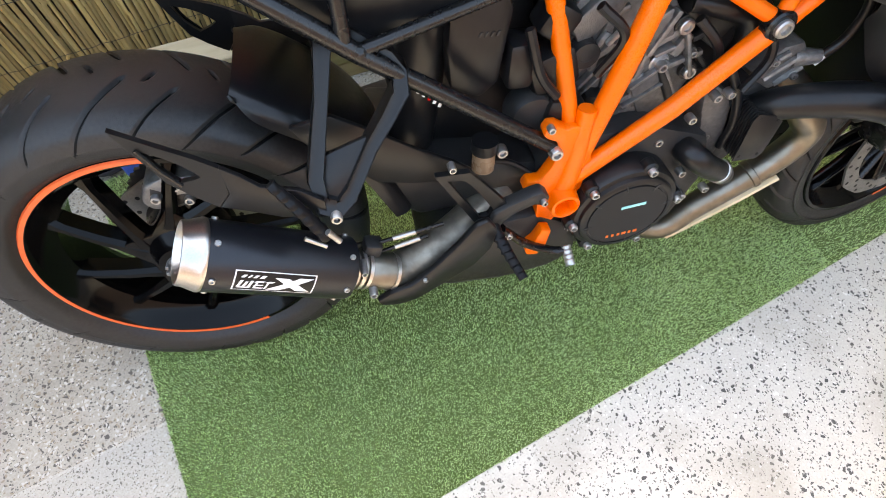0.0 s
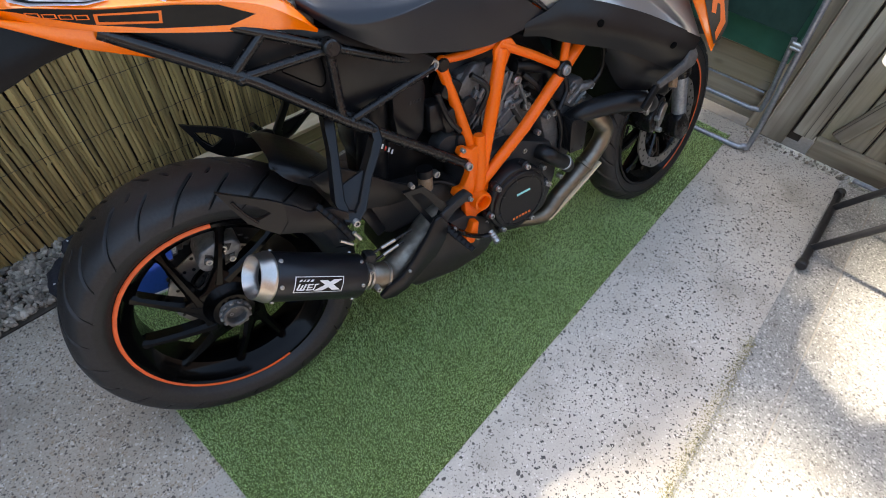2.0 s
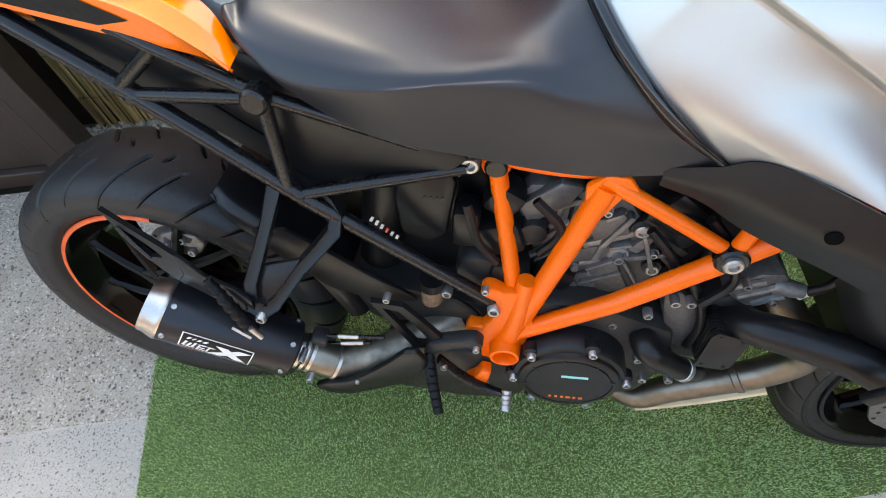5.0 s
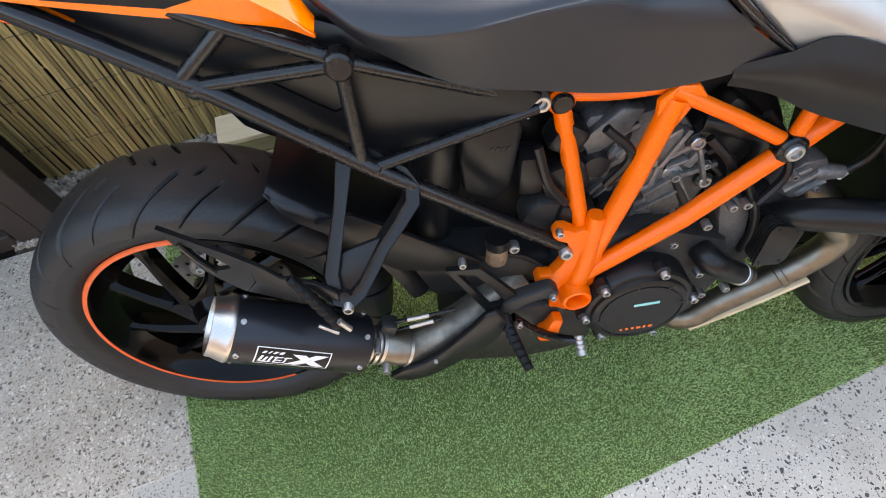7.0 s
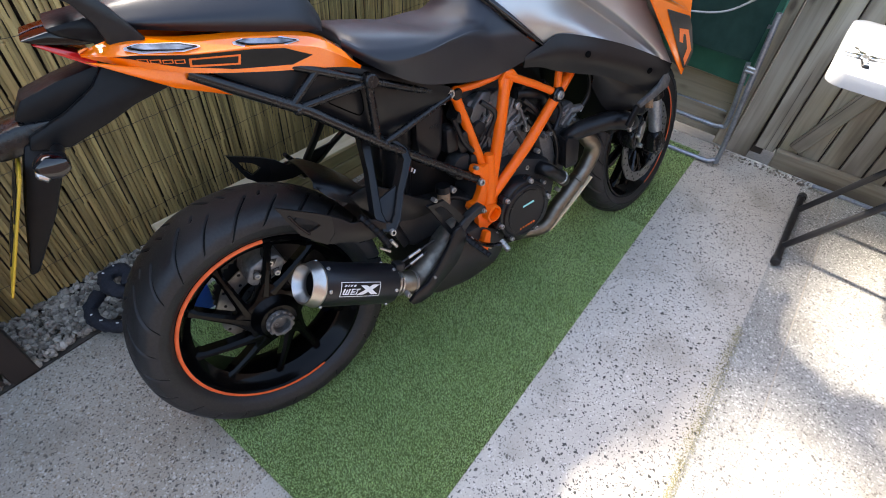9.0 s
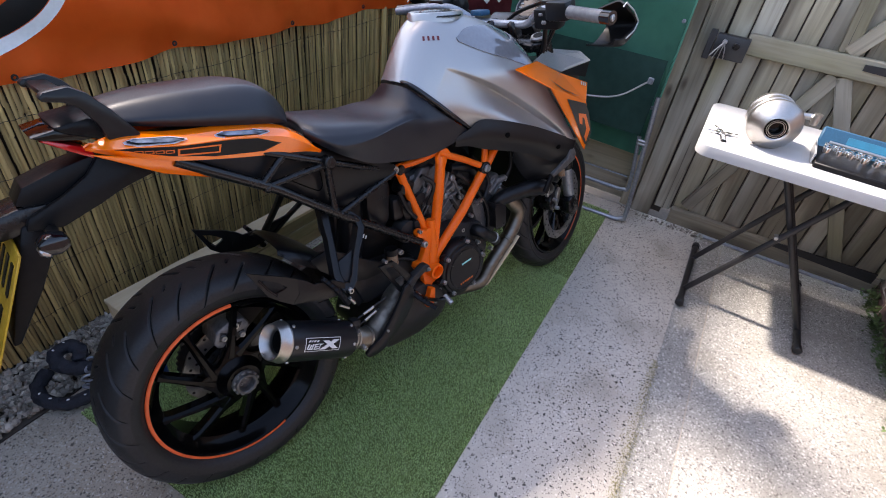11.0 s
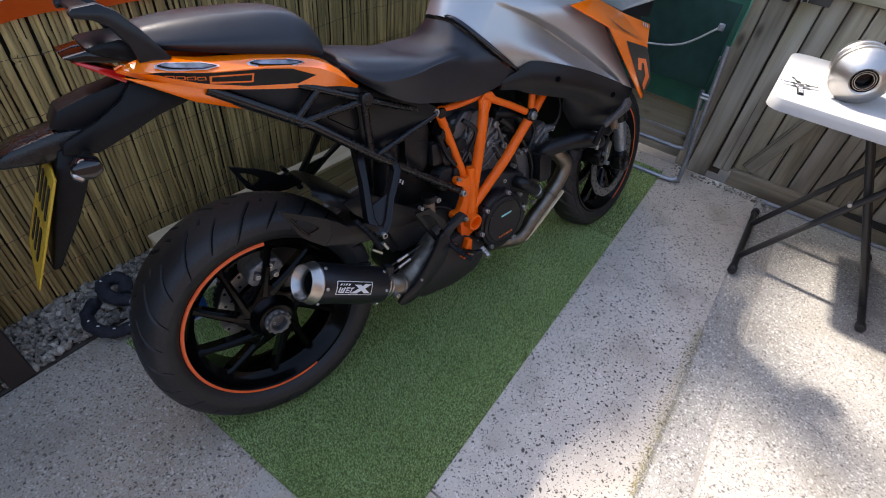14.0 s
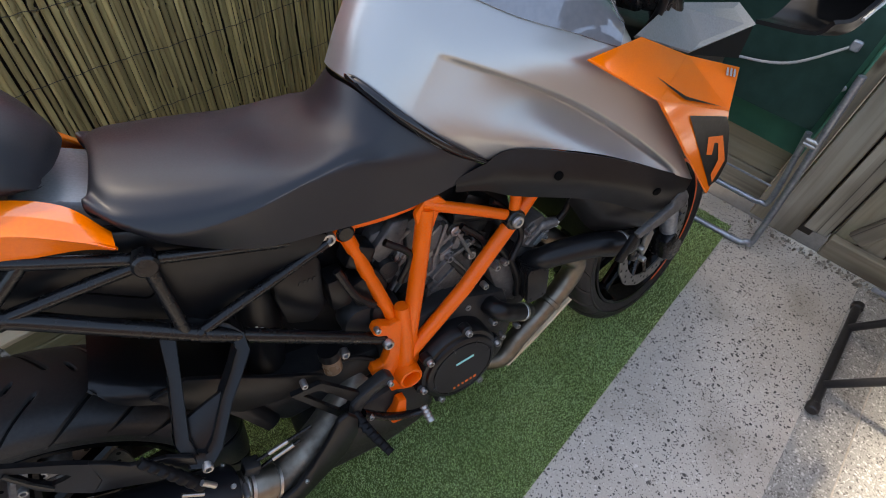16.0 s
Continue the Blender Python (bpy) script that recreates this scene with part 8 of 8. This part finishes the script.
for y in (-0.045, 0.045):
    bm = B()
    box(bm, (1.135, y, 1.05), (0.04, 0.03, 0.06), pose(0, 0, 0, 0, -20, 0), bevel=0.006)
    part("bar_clamp", bm, BLACK_TUBE, bars)
for s in (RIGHT, LEFT):
    bm = B()
    tube(bm, flip([(1.054, -0.408, 1.106), (1.073, -0.29, 1.114)], s), 0.0175, 18, smooth=16)
    part("grip", bm, GRIP, bars, "grey ribbed rubber grip")
    bm = B()
    tube(bm, flip([(1.048, -0.440, 1.105), (1.054, -0.408, 1.106)], s), 0.018, 18)
    end = part("bar_end", bm, SMOKE, bars, "gloss black bar end weight")
    bolt(end, (1.047, -0.441 * -s, 1.105), 0.009, (0, s, 0), 0.003)
    bm = B()
    box(bm, (1.086, -0.250 * -s, 1.118), (0.055, 0.075, 0.055), pose(0, 0, 0, 0, -10, 0), bevel=0.010, seg=2)
    box(bm, (1.125, -0.20 * -s, 1.125), (0.045, 0.06, 0.05), pose(0, 0, 0, 0, -20, 0), bevel=0.010, seg=2)
    part("switch_block", bm, BLACK_PLASTIC, bars)
    bm = B()
    tube(bm, flip([(1.11, -0.25, 1.105), (1.135, -0.33, 1.10), (1.11, -0.41, 1.095)], s), 0.0075, 10, smooth=14)
    part("brake_lever" if s == RIGHT else "clutch_lever", bm, BLACK_TUBE, bars)
    bm = B()
    skin(bm, [flip(r, s) for r in [
        [(1.105, -0.442, 1.137), (1.130, -0.405, 1.142), (1.140, -0.340, 1.120)],
        [(1.185, -0.442, 1.085), (1.218, -0.420, 1.078), (1.200, -0.340, 1.070)],
        [(1.125, -0.442, 1.048), (1.150, -0.425, 1.026), (1.140, -0.340, 1.024)],
        [(1.085, -0.436, 1.046), (1.090, -0.415, 1.028), (1.095, -0.340, 1.024)],
    ]], 20, 12, thick=0.005)
    guard = part("hand_guard", bm, BLACK_DULL, bars, "black wind deflector with a pale edge line")
    bm = B()
    tube(bm, flip([(1.095, -0.442, 1.128), (1.105, -0.445, 1.138), (1.150, -0.446, 1.115), (1.183, -0.446, 1.085), (1.165, -0.446, 1.063), (1.123, -0.446, 1.047)], s), 0.0022, 6)
    part("edge_line", bm, PALE_GREY, guard)
bm = B()
lathe(bm, [(0.0001, 0.0), (0.046, 0.0), (0.05, 0.004), (0.055, 0.004), (0.058, -0.004), (0.055, -0.03), (0.0001, -0.035)], (1.262, -0.010, 1.112), (-0.75, 0, 0.66), 40)
clock = part("tachometer", bm, SMOKE, bike, "round analogue instrument")
bm = B()
lathe(bm, [(0.047, 0.004), (0.050, 0.007), (0.055, 0.006), (0.055, 0.003)], (1.262, -0.010, 1.112), (-0.75, 0, 0.66), 40, close=True)
part("bezel", bm, BLACK_TUBE, clock)
for q in range(11):
    a = radians(-40 + 26 * q)
    bm = B()
    c = Vector((1.262, -0.010, 1.112)) + Vector((-0.75, 0, 0.66)) * 0.003 + 0.038 * (math.cos(a) * Vector((0, -1, 0)) + math.sin(a) * Vector((0.66, 0, 0.75)))
    box(bm, c, (0.003, 0.008, 0.003), bevel=0)
    part("tick", bm, WHITE_INK, clock)
bm = B()
box(bm, (1.24, 0.04, 1.055), (0.07, 0.22, 0.05), pose(0, 0, 0, 0, -35, 0), bevel=0.012, seg=2)
part("dash_surround", bm, BLACK_PLASTIC, bike)
bm = B()
box(bm, (1.115, 0.09, 1.10), (0.05, 0.05, 0.018), bevel=0.006, seg=2)
part("blue_clamp", bm, TOOL_BLUE, bars, "blue plastic mount on the bar")
bm = B()
tube(bm, [(1.09, -0.23, 1.115), (1.14, -0.20, 1.07), (1.18, -0.14, 1.0), (1.18, -0.10, 0.92)], 0.006, 8, smooth=18)
part("cable", bm, BLACK_PLASTIC, bars)

for pts, r in [([(1.10, -0.215, 1.130), (1.155, -0.190, 1.100), (1.190, -0.150, 1.040), (1.195, -0.120, 0.960)], 0.007), ([(1.085, -0.205, 1.100), (1.130, -0.170, 1.050), (1.165, -0.140, 0.990), (1.165, -0.110, 0.930)], 0.008), ([(1.12, -0.180, 1.140), (1.18, -0.10, 1.125), (1.20, 0.0, 1.095), (1.20, 0.08, 1.04)], 0.0065), ([(1.10, 0.215, 1.130), (1.155, 0.190, 1.100), (1.190, 0.150, 1.040), (1.195, 0.120, 0.960)], 0.007)]:
    bm = B()
    tube(bm, pts, r, 10, smooth=24)
    part("hose", bm, BLACK_PLASTIC, bars)
bm = B()
lathe(bm, [(0.0001, 0.026), (0.018, 0.026), (0.021, 0.022), (0.021, 0.016), (0.019, 0.014), (0.019, -0.020), (0.0001, -0.022)], (1.128, -0.205, 1.165), (0.1, 0, 1), 28)
part("brake_reservoir", bm, BLACK_PLASTIC, bars, "round black brake fluid reservoir")
bm = B()
box(bm, (0, 0, 0), (0.050, 0.085, 0.060), bevel=0.010, seg=2)
part("switch_housing", bm, BLACK_DULL, bars, m=pose(1.098, -0.205, 1.095, 0, -12, 6))
for dy, dz in [(-0.02, 0.012), (0.012, 0.008), (0.0, -0.014)]:
    bm = B()
    box(bm, (0, 0, 0), (0.008, 0.016, 0.011), bevel=0.003)
    part("switch", bm, GRIP, bars, m=pose(1.071, -0.205 + dy, 1.097 + dz, 0, -12, 6))

# ---- bricks of the wall, last ----
bm = B()
box(bm, (0, 0, 0), (0.215, 0.1, 0.065), bevel=0.004)
brick_mesh = mesh_of("brick", bm, BRICK)
bm = B()
rng = np.random.default_rng(41)
for row in range(17):
    for q in range(24):
        x = 2.13 - 0.225 * q - (0.1125 if row % 2 else 0.0)
        z = 0.035 + 0.075 * row
        if x < -3.0:
            continue
        if x > 0.55 and z < 0.95:
            shared("brick", brick_mesh, wall, pose(x, -1.846 + rng.uniform(-0.002, 0.002), z, 0, 0, rng.uniform(-0.4, 0.4)))
        else:
            box(bm, (x, -1.848 + rng.uniform(-0.002, 0.002), z), (0.215, 0.1, 0.065), bevel=0)
rest_bricks = part("bricks", bm, BRICK, wall)
tagged(rest_bricks, kind="stuff")
